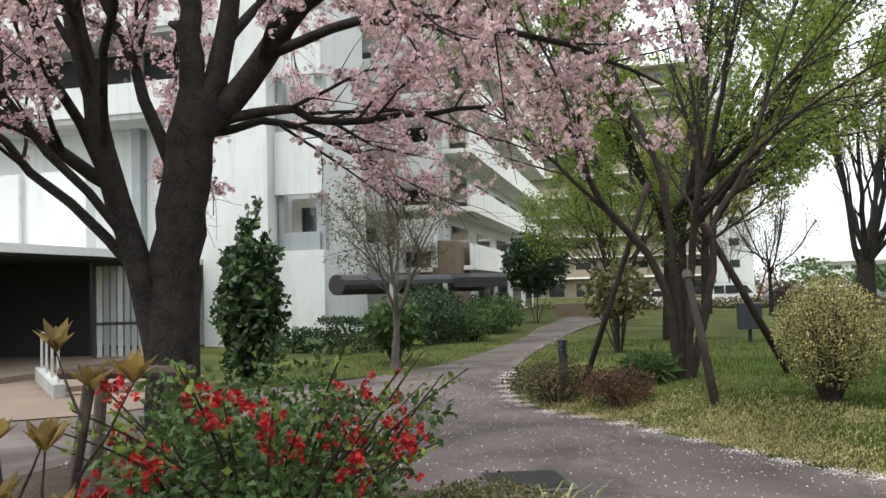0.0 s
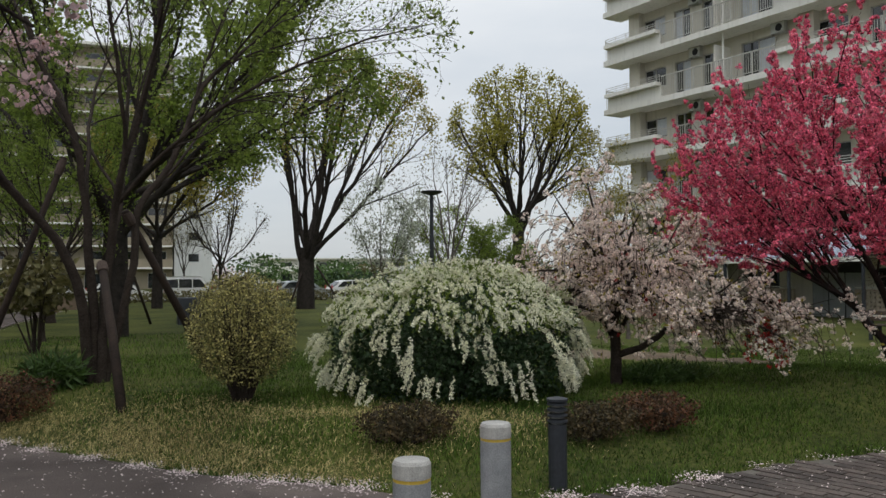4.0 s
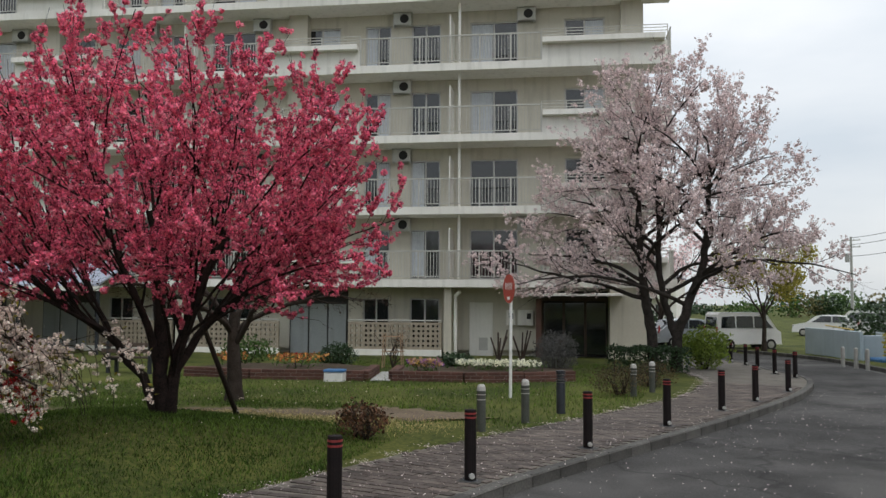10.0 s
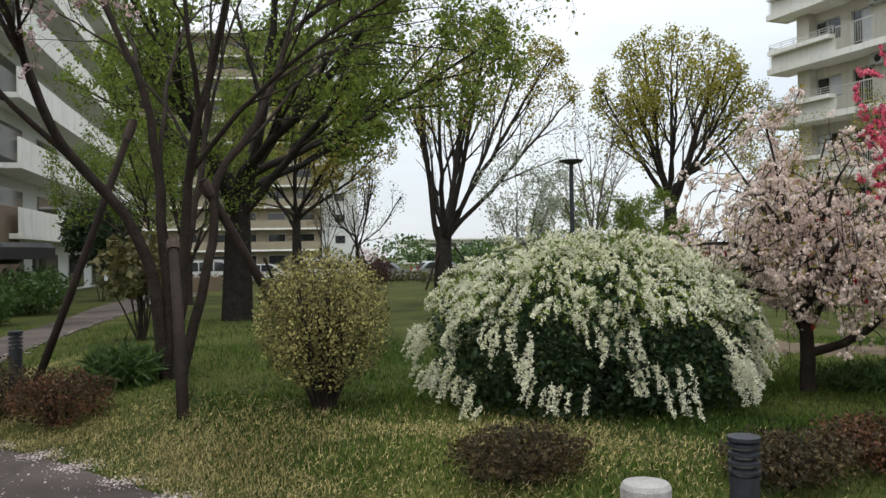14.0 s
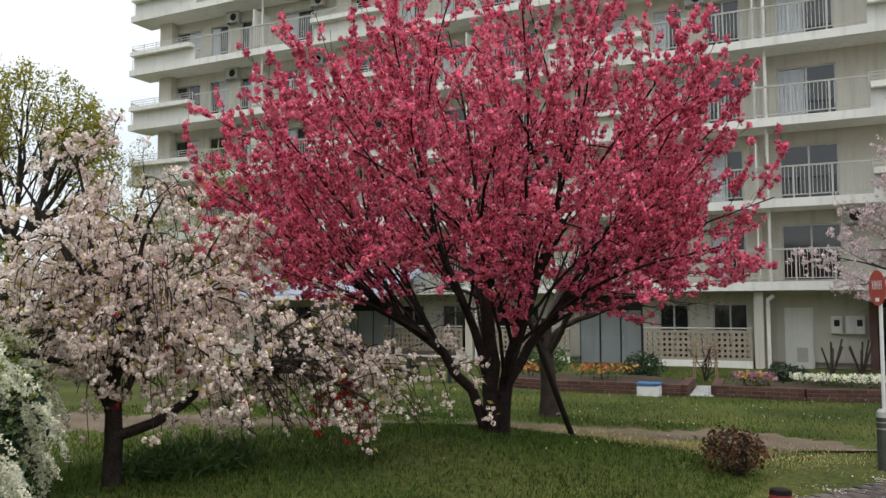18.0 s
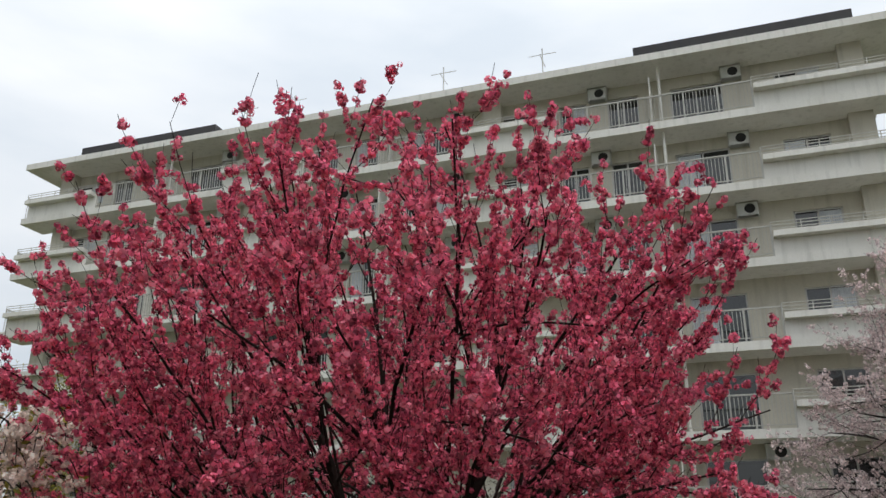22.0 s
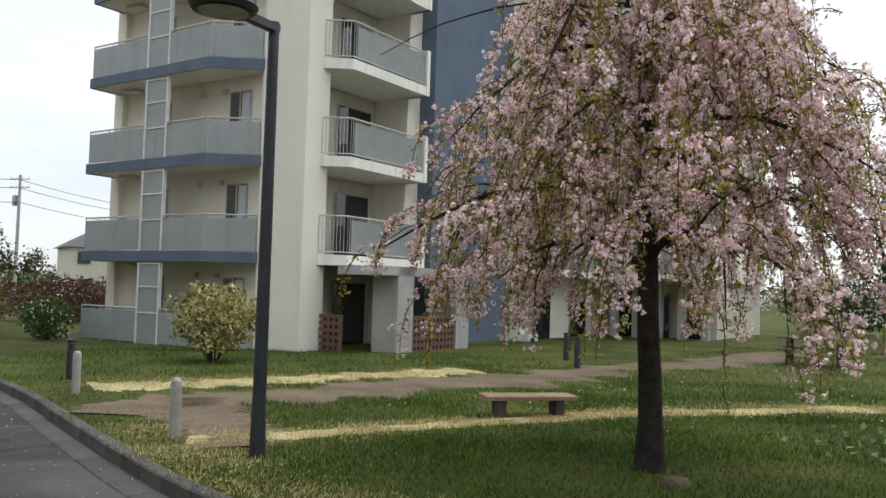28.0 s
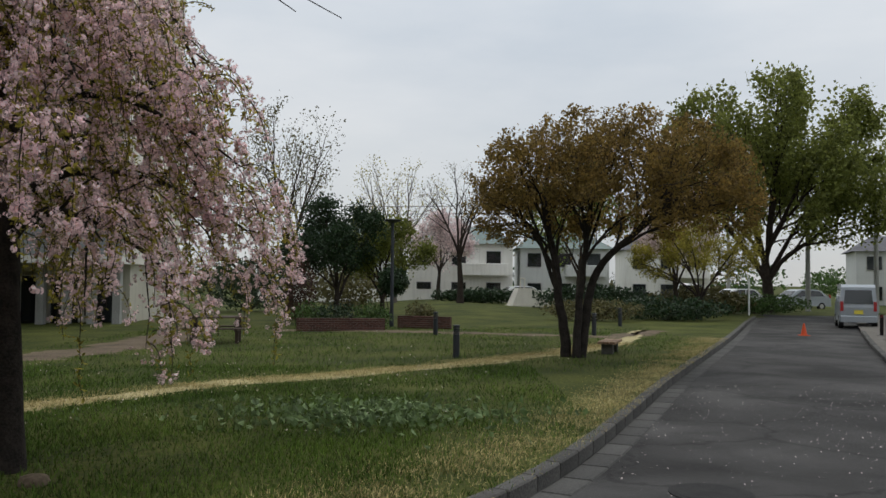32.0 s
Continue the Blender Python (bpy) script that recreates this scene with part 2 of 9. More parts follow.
M = {
    "grass": mat("grass", (0.105, 0.112, 0.03), (0.03, 0.042, 0.012), 0.95, 0.5, 18, 0.9, spec=0.1),
    "blade": mat("grass_blade", (0.118, 0.182, 0.032), (0.038, 0.078, 0.014), 0.7, 0.45, 9, 0, isle=0.75, thin=0.4, spec=0.2),
    "mulch": mat("dark_soil", (0.085, 0.066, 0.048), (0.038, 0.03, 0.022), 0.95, 1.5, 25, 0.9, spec=0.1),
    "soil": mat("soil", (0.2, 0.155, 0.11), (0.1, 0.077, 0.055), 0.95, 0.9, 25, 0.8, spec=0.1),
    "drystalk": mat("dry_stalk", (0.58, 0.48, 0.24), (0.32, 0.27, 0.12), 0.85, 1.0, 12, 0, isle=0.5, thin=0.2, spec=0.1),
    "drygrass": mat("dry_grass", (0.54, 0.46, 0.26), (0.3, 0.26, 0.13), 0.95, 2.0, 30, 0.8, spec=0.1),
    "asphalt": worn_asphalt("asphalt", (0.074, 0.071, 0.068), (0.032, 0.031, 0.03)),
    "path": worn_asphalt("path_asphalt", (0.15, 0.122, 0.11), (0.078, 0.064, 0.058), 0.85, 0.25),
    "brickpave": mat("paving_brick", (0.12, 0.097, 0.083), (0.055, 0.045, 0.04), 0.85, 1.5, 40, 0.5, objrand=0.4),
    "brickpave2": mat("paving_brick_far", (0.12, 0.097, 0.083), (0.055, 0.045, 0.04), 0.85, 1.5, 40, 0.5, isle=0.4),
    "joint": mat("paving_joint", (0.17, 0.155, 0.13), (0.1, 0.09, 0.078), 0.95, 2, 40, 0.5),
    "kerb": mat("kerb_concrete", (0.11, 0.105, 0.096), (0.046, 0.044, 0.041), 0.9, 1.6, 40, 0.5, objrand=0.3),
    "gutter": mat("gutter_concrete", (0.082, 0.079, 0.073), (0.038, 0.037, 0.035), 0.9, 1.2, 40, 0.5, objrand=0.25),
    "concrete": mat("concrete", (0.42, 0.42, 0.4), (0.3, 0.3, 0.28), 0.85, 1.0, 30, 0.3, stain=0.4),
    "bwall": mat("cream_wall", (0.6, 0.57, 0.48), (0.53, 0.5, 0.42), 0.85, 0.6, 30, 0.2, stain=0.35),
    "bslab": mat("white_slab", (0.84, 0.825, 0.775), (0.74, 0.72, 0.66), 0.8, 0.8, 30, 0.2, stain=0.32),
    "white": mat("white_paint", (0.64, 0.65, 0.63), (0.57, 0.58, 0.56), 0.7, 0.5, 20, 0.1, stain=0.25),
    "cwall": mat("ivory_wall", (0.82, 0.78, 0.69), (0.75, 0.71, 0.62), 0.8, 0.6, 40, 0.25, stain=0.12),
    "cgrey": mat("grey_panel", (0.34, 0.36, 0.36), (0.27, 0.29, 0.29), 0.5, 0.8, 20, 0.05, stain=0.25),
    "cblue": mat("slate_blue", (0.12, 0.16, 0.22), (0.085, 0.115, 0.16), 0.7, 0.7, 30, 0.15, stain=0.25),
    "steel": mat("rail_metal", (0.55, 0.55, 0.53), (0.42, 0.42, 0.4), 0.45, 3, 30, 0.05, metal=0.3),
    "railgrey": mat("rail_paint", (0.55, 0.54, 0.5), (0.45, 0.44, 0.4), 0.55, 3, 30, 0.05),
    # near-black: grilles and meter panes, also sheets that stand for shade
    "dark": mat("dark_grille_and_shade", (0.03, 0.03, 0.032), (0.02, 0.02, 0.02), 0.7, 2, 20, 0.05),
    "darkmetal": mat("dark_metal", (0.045, 0.05, 0.06), (0.03, 0.034, 0.04), 0.5, 2, 30, 0.1, metal=0.2),
    "roofdark": mat("roof_fascia", (0.04, 0.037, 0.037), (0.025, 0.024, 0.026), 0.6, 1, 20, 0.1),
    "glass": glass("window_glass", (0.018, 0.022, 0.024)),
    "curtain": mat("curtain", (0.6, 0.63, 0.66), (0.46, 0.49, 0.53), 0.8, 6, 30, 0.2),
    "brown": mat("brown_post", (0.014, 0.0095, 0.009), (0.008, 0.006, 0.006), 0.75, 5, 50, 0.2, spec=0.2),
    "redband": mat("red_band", (0.28, 0.04, 0.04), (0.2, 0.03, 0.03), 0.4, 5, 40, 0.05),
    "granite": mat("grey_granite", (0.34, 0.35, 0.36), (0.2, 0.21, 0.22), 0.75, 8, 120, 0.2),
    "granitetop": mat("stone_cap", (0.5, 0.49, 0.46), (0.27, 0.265, 0.25), 0.8, 8, 160, 0.3),
    "yellow": mat("yellow_band", (0.6, 0.42, 0.06), (0.5, 0.34, 0.05), 0.5, 8, 60, 0.05),
    "postgrey": mat("post_grey", (0.085, 0.09, 0.075), (0.055, 0.058, 0.05), 0.6, 5, 50, 0.15, spec=0.3),
    "inox": mat("brushed_steel", (0.52, 0.51, 0.48), (0.4, 0.39, 0.37), 0.4, 5, 60, 0.05, metal=0.4),
    "tanwall": mat("tan_render", (0.34, 0.29, 0.21), (0.25, 0.215, 0.155), 0.9, 0.4, 20, 0.2, stain=0.3),
    "creamwall": mat("cream_render", (0.72, 0.62, 0.42), (0.62, 0.53, 0.35), 0.85, 0.4, 20, 0.1, stain=0.15),
    "signred": mat("sign_red", (0.42, 0.075, 0.05), (0.34, 0.06, 0.045), 0.5, 3, 30, 0.05),
    "signwhite": mat("sign_white", (0.8, 0.8, 0.78), (0.7, 0.7, 0.68), 0.5, 3, 30, 0.05),
    "bark": mat("bark", (0.06, 0.047, 0.038), (0.026, 0.02, 0.017), 0.95, 6, 45, 1.0, spec=0.15),
    "barkdark": mat("bark_dark", (0.05, 0.042, 0.036), (0.02, 0.017, 0.016), 0.95, 7, 45, 1.0, spec=0.15),
    "barkred": mat("bark_reddish", (0.034, 0.022, 0.019), (0.013, 0.01, 0.009), 0.95, 8, 40, 1.0, spec=0.15),
    "barkgrey": mat("bark_grey", (0.16, 0.14, 0.12), (0.08, 0.07, 0.06), 0.95, 6, 45, 0.9, spec=0.15),
    "pole": mat("prop_pole", (0.04, 0.026, 0.018), (0.02, 0.013, 0.01), 0.9, 6, 45, 0.6),
    "wood": mat("weathered_wood", (0.36, 0.24, 0.15), (0.22, 0.14, 0.085), 0.75, 4, 40, 0.4),
    "wooddark": mat("dark_wood", (0.1, 0.07, 0.055), (0.06, 0.042, 0.035), 0.8, 4, 40, 0.4),
    "pinkflower": mat("deep_pink_blossom", (0.81, 0.192, 0.295), (0.57, 0.092, 0.17), 0.7, 0.8, 12, 0, isle=0.75, thin=0.4, spec=0.2),
    "pinkpale": mat("opened_pink_blossom", (0.88, 0.31, 0.39), (0.78, 0.19, 0.27), 0.7, 0.8, 12, 0, isle=0.4, thin=0.45, spec=0.2),
    "cherry": mat("pale_pink_blossom", (0.9, 0.74, 0.745), (0.82, 0.59, 0.61), 0.75, 0.8, 12, 0, isle=0.5, thin=0.5, spec=0.2),
    "cherrymauve": mat("mauve_pink_blossom", (0.78, 0.61, 0.61), (0.64, 0.45, 0.47), 0.75, 0.8, 12, 0, isle=0.55, thin=0.5, spec=0.2),
    "cherrywhite": mat("white_pink_blossom", (0.8, 0.69, 0.68), (0.68, 0.55, 0.545), 0.75, 0.8, 12, 0, isle=0.35, thin=0.4, spec=0.2),
    "whiteflower": mat("white_blossom", (0.9, 0.81, 0.74), (0.8, 0.66, 0.6), 0.75, 0.8, 12, 0, isle=0.4, thin=0.4, spec=0.2),
    "spirea": mat("spirea_blossom", (0.9, 0.89, 0.76), (0.8, 0.79, 0.6), 0.75, 0.8, 12, 0, isle=0.25, thin=0.35, spec=0.2),
    "redflower": mat("red_blossom", (0.5, 0.022, 0.02), (0.28, 0.012, 0.015), 0.6, 2, 12, 0, isle=0.35, thin=0.25, spec=0.3),
    "bronze": mat("young_bronze_leaf", (0.22, 0.11, 0.05), (0.13, 0.06, 0.03), 0.6, 2, 12, 0, isle=0.35, thin=0.4),
    "leaf": mat("green_leaf", (0.085, 0.15, 0.035), (0.045, 0.085, 0.02), 0.55, 1.5, 12, 0, isle=0.4, thin=0.35),
    "leafdark": mat("dark_green_leaf", (0.035, 0.07, 0.025), (0.018, 0.038, 0.014), 0.5, 1.5, 12, 0, isle=0.4, thin=0.2),
    "leafyellow": mat("yellow_green_leaf", (0.4, 0.34, 0.065), (0.23, 0.21, 0.04), 0.6, 1.5, 12, 0, isle=0.45, thin=0.65),
    "leaffresh": mat("fresh_green_leaf", (0.25, 0.32, 0.06), (0.13, 0.19, 0.033), 0.6, 1.5, 12, 0, isle=0.4, thin=0.6),
    "leafolive": mat("olive_leaf", (0.17, 0.15, 0.06), (0.09, 0.085, 0.03), 0.6, 1.5, 12, 0, isle=0.35, thin=0.3),
    "leafgold": mat("golden_green_leaf", (0.4, 0.37, 0.06), (0.22, 0.205, 0.035), 0.6, 1.5, 12, 0, isle=0.45, thin=0.55),
    "leafmid": mat("spring_leaf", (0.24, 0.265, 0.06), (0.13, 0.15, 0.035), 0.6, 1.5, 12, 0, isle=0.45, thin=0.55),
    "leafmaple": mat("maple_leaf", (0.29, 0.19, 0.05), (0.16, 0.115, 0.033), 0.6, 1.5, 12, 0, isle=0.45, thin=0.55),
    "leafred": mat("red_leaf", (0.1, 0.04, 0.028), (0.045, 0.024, 0.016), 0.6, 1.5, 12, 0, isle=0.35, thin=0.3),
    "variegated": mat("variegated_leaf", (0.56, 0.5, 0.2), (0.11, 0.11, 0.035), 0.55, 5, 14, 0, isle=0.85, thin=0.3),
    "budleaf": mat("pale_new_leaf", (0.5, 0.53, 0.44), (0.3, 0.33, 0.24), 0.7, 1.5, 12, 0, isle=0.4, thin=0.4),
    "greyleaf": mat("grey_purple_leaf", (0.13, 0.125, 0.12), (0.06, 0.06, 0.055), 0.7, 1.5, 12, 0, isle=0.4, thin=0.2),
    "weedleaf": mat("pale_weed_leaf", (0.19, 0.26, 0.11), (0.09, 0.14, 0.05), 0.65, 1.5, 12, 0, isle=0.45, thin=0.3),
    "azalea": mat("azalea_leaf", (0.11, 0.075, 0.032), (0.038, 0.034, 0.016), 0.65, 4, 12, 0, isle=0.7, thin=0.3),
    "azaleared": mat("azalea_red_leaf", (0.17, 0.07, 0.036), (0.05, 0.038, 0.018), 0.65, 4, 12, 0, isle=0.7, thin=0.3),
    "straw": mat("pale_striped_leaf", (0.5, 0.46, 0.2), (0.2, 0.24, 0.08), 0.6, 4, 12, 0, isle=0.3, thin=0.35),
    "petal": mat("fallen_petal", (0.78, 0.68, 0.66), (0.6, 0.5, 0.48), 0.8, 4, 12, 0, isle=0.15),
    "brick": mat("red_brick", (0.11, 0.05, 0.038), (0.055, 0.028, 0.022), 0.9, 3, 40, 0.4, objrand=0.3),
    "mortar": mat("mortar", (0.3, 0.28, 0.25), (0.2, 0.19, 0.17), 0.95, 3, 40, 0.4),
    "lattice": mat("tan_block", (0.36, 0.31, 0.24), (0.27, 0.23, 0.175), 0.9, 3, 40, 0.3),
    "latticered": mat("brown_block", (0.16, 0.085, 0.065), (0.1, 0.055, 0.045), 0.85, 2, 40, 0.3),
    "paintblue": mat("pale_blue_paint", (0.42, 0.5, 0.55), (0.34, 0.41, 0.46), 0.6, 1, 20, 0.1, stain=0.2),
    "tarp": mat("blue_sheet", (0.06, 0.17, 0.35), (0.04, 0.12, 0.26), 0.6, 4, 20, 0.3),
    "solar": mat("awning_sheet", (0.42, 0.45, 0.55), (0.34, 0.37, 0.46), 0.35, 1, 10, 0.05),
    "carwhite": mat("car_white", (0.8, 0.8, 0.8), (0.76, 0.76, 0.76), 0.25, 1, 10, 0),
    "carsilver": mat("car_silver", (0.4, 0.43, 0.46), (0.36, 0.39, 0.42), 0.3, 1, 10, 0, metal=0.4),
    "tyre": mat("tyre_rubber", (0.02, 0.02, 0.02), (0.012, 0.012, 0.012), 0.85, 5, 40, 0.2),
    "lampred": mat("red_lens", (0.4, 0.02, 0.02), (0.3, 0.015, 0.015), 0.3, 3, 20, 0),
    "plate": mat("yellow_plate", (0.7, 0.58, 0.08), (0.65, 0.52, 0.06), 0.5, 3, 20, 0),
    "orange": mat("orange_cone", (0.7, 0.1, 0.03), (0.6, 0.08, 0.02), 0.6, 3, 20, 0),
    "tile": mat("roof_tile", (0.1, 0.1, 0.11), (0.06, 0.06, 0.07), 0.7, 3, 30, 0.3),
    "greenroof": mat("green_roof", (0.14, 0.2, 0.18), (0.1, 0.14, 0.13), 0.6, 2, 30, 0.2),
    "slidewhite": mat("play_hill_white", (0.72, 0.69, 0.6), (0.62, 0.58, 0.5), 0.7, 2, 30, 0.1, stain=0.2),
    "tulip": mat("tulip_mix", (0.6, 0.36, 0.09), (0.3, 0.02, 0.02), 0.6, 9, 3, 0, isle=0.7, thin=0.2),
    "violet": mat("violet_mix", (0.25, 0.08, 0.4), (0.6, 0.4, 0.05), 0.6, 9, 3, 0, isle=0.4, thin=0.2),
    "stone": mat("boulder", (0.12, 0.115, 0.1), (0.06, 0.06, 0.05), 0.95, 4, 40, 0.6),
    "entry": mat("entry_paving", (0.23, 0.17, 0.12), (0.16, 0.118, 0.085), 0.85, 1, 30, 0.2),
    "iron": mat("cast_iron", (0.035, 0.034, 0.033), (0.018, 0.018, 0.018), 0.75, 6, 60, 0.4, metal=0.2, spec=0.2),
}


# ---- geometry tools ----
class Geo:
    """Gathers vertices and faces of one mesh."""

    def __init__(self):
        self.v, self.f, self.n = [], {3: [], 4: []}, 0

    def add(self, v, f):
        v, f = np.asarray(v, float), np.asarray(f, int)
        self.v.append(v)
        self.f[f.shape[1]].append(f + self.n)
        self.n += len(v)
        return self

    def box(self, x0, y0, z0, x1, y1, z1):
        v = [(x, y, z) for z in (z0, z1) for x, y in ((x0, y0), (x1, y0), (x1, y1), (x0, y1))]
        return self.add(v, [(3, 2, 1, 0), (4, 5, 6, 7), (0, 1, 5, 4), (1, 2, 6, 5), (2, 3, 7, 6), (3, 0, 4, 7)])

    def slab(self, pts, z0, z1):
        """An upright prism over a polygon (counter-clockwise), capped with fans round its middle."""
        k, mid = len(pts), np.mean(pts, 0)
        v = [(*p, z0) for p in pts] + [(*p, z1) for p in pts] + [(*mid, z0), (*mid, z1)]
        self.add(v, [(i, (i + 1) % k, k + (i + 1) % k, k + i) for i in range(k)])
        self.f[3].append(np.array([(k + i, k + (i + 1) % k, 2 * k + 1) for i in range(k)] + [((i + 1) % k, i, 2 * k) for i in range(k)]) + self.n - len(v))
        return self

    def tube(self, pts, radii, sides=8, caps=True):
        p, r = np.asarray(pts, float), np.asarray(radii, float)
        d = np.gradient(p, axis=0)
        d /= np.linalg.norm(d, axis=1)[:, None] + 1e-9
        ref = np.where(np.abs(d[:, 2:3]) > 0.9, [[1.0, 0, 0]], [[0, 0, 1.0]])
        a = np.cross(d, ref)
        for i in range(1, len(a)):
            a[i] = a[i - 1] - d[i] * (a[i - 1] @ d[i])
        a /= np.linalg.norm(a, axis=1)[:, None] + 1e-9
        b = np.cross(d, a)
        t = np.arange(sides) * 2 * np.pi / sides
        v = p[:, None] + r[:, None, None] * (a[:, None] * np.cos(t)[None, :, None] + b[:, None] * np.sin(t)[None, :, None])
        k = len(p)
        i, j = np.meshgrid(np.arange(k - 1), np.arange(sides), indexing="ij")
        f = np.stack([i * sides + j, i * sides + (j + 1) % sides, (i + 1) * sides + (j + 1) % sides, (i + 1) * sides + j], -1).reshape(-1, 4)
        v = v.reshape(-1, 3)
        if not caps:
            return self.add(v, f)
        base = self.n
        self.add(np.r_[v, p[:1], p[-1:]], f)
        s = np.arange(sides)
        self.f[3].append(np.r_[np.stack([(s + 1) % sides, s, s * 0 + k * sides], 1), np.stack([(k - 1) * sides + s, (k - 1) * sides + (s + 1) % sides, s * 0 + k * sides + 1], 1)] + base)
        return self

    def rod(self, a, b, r, sides=6):
        return self.tube([a, b], [r, r], sides)

    def lathe(self, profile, sides=16, at=(0, 0, 0)):
        """A turned body from (radius, height) pairs."""
        pts = [(at[0], at[1], at[2] + h) for _, h in profile]
        t = np.arange(sides) * 2 * np.pi / sides
        v = np.array([(at[0] + r * np.cos(a), at[1] + r * np.sin(a), at[2] + h) for r, h in profile for a in t])
        k = len(profile)
        f = [(i * sides + j, i * sides + (j + 1) % sides, (i + 1) * sides + (j + 1) % sides, (i + 1) * sides + j) for i in range(k - 1) for j in range(sides)]
        base = self.n
        self.add(np.r_[v, [pts[0]], [pts[-1]]], f)
        s = np.arange(sides)
        self.f[3].append(np.r_[np.stack([(s + 1) % sides, s, s * 0 + k * sides], 1), np.stack([(k - 1) * sides + s, (k - 1) * sides + (s + 1) % sides, s * 0 + k * sides + 1], 1)] + base)
        return self

    def scatter(self, tv, tf, places, frames, sizes):
        """Copies a small template (tv, tf) to places, turned by frames (n, 3, 3) and scaled."""
        tv, tf = np.asarray(tv, float), np.asarray(tf, int)
        v = np.einsum("nij,kj->nki", frames, tv) * np.asarray(sizes)[:, None, None] + np.asarray(places)[:, None]
        f = tf[None] + (np.arange(len(v)) * len(tv))[:, None, None]
        return self.add(v.reshape(-1, 3), f.reshape(-1, tf.shape[1]))

    def mesh(self, name, material, smooth=False):
        me = bpy.data.meshes.new(name)
        v = np.concatenate(self.v)
        quads = np.concatenate(self.f[4]) if self.f[4] else np.zeros((0, 4), int)
        tris = np.concatenate(self.f[3]) if self.f[3] else np.zeros((0, 3), int)
        loops = np.r_[quads.ravel(), tris.ravel()]
        total = np.r_[np.full(len(quads), 4), np.full(len(tris), 3)]
        me.vertices.add(len(v))
        me.vertices.foreach_set("co", v.astype(np.float32).ravel())
        me.loops.add(len(loops))
        me.loops.foreach_set("vertex_index", loops.astype(np.int32))
        me.polygons.add(len(total))
        me.polygons.foreach_set("loop_start", np.r_[0, np.cumsum(total)[:-1]].astype(np.int32))
        me.polygons.foreach_set("loop_total", total.astype(np.int32))
        me.update(calc_edges=True)
        me.validate()
        me.polygons.foreach_set("use_smooth", np.full(len(total), smooth))
        me.materials.append(M[material])
        return me


def part(name, geo, material, parent=None, label="", smooth=False):
    ob = new(name, geo.mesh(name, material, smooth))
    if parent is not None:
        ob.parent = parent
    return tagged(ob, label)


def thing(name, m, label, category, group="", kind=""):
    ob = new(name)
    ob.matrix_basis = m
    return tagged(ob, label, category, group, kind)


def single(name, geo, material, label, category, group="", kind="", m=None, smooth=False):
    ob = part(name, geo, material, smooth=smooth)
    if m is not None:
        ob.matrix_basis = m
    return tagged(ob, label, category, group, kind)


def bevel_box(x0, y0, z0, x1, y1, z1, r=0.01):
    """A box with chamfered upright and top edges, as a Geo."""
    g = Geo()
    ring = lambda q, z: [(x0 + q, y0, z), (x1 - q, y0, z), (x1, y0 + q, z), (x1, y1 - q, z), (x1 - q, y1, z), (x0 + q, y1, z), (x0, y1 - q, z), (x0, y0 + q, z)]
    inner = [(x0 + r, y0 + r, z1), (x1 - r, y0 + r, z1), (x1 - r, y1 - r, z1), (x0 + r, y1 - r, z1)]
    v = ring(r, z0) + ring(r, z1 - r) + inner
    f = [(i, (i + 1) % 8, 8 + (i + 1) % 8, 8 + i) for i in range(8)] + [(8, 9, 17, 16), (10, 11, 18, 17), (12, 13, 19, 18), (14, 15, 16, 19), (16, 17, 18, 19)]
    g.add(v, f)
    g.f[3].append(np.array([(9, 10, 17), (11, 12, 18), (13, 14, 19), (15, 8, 16)]))
    return g


# ---- plants ----
def unit(v):
    return v / (np.linalg.norm(v) + 1e-9)


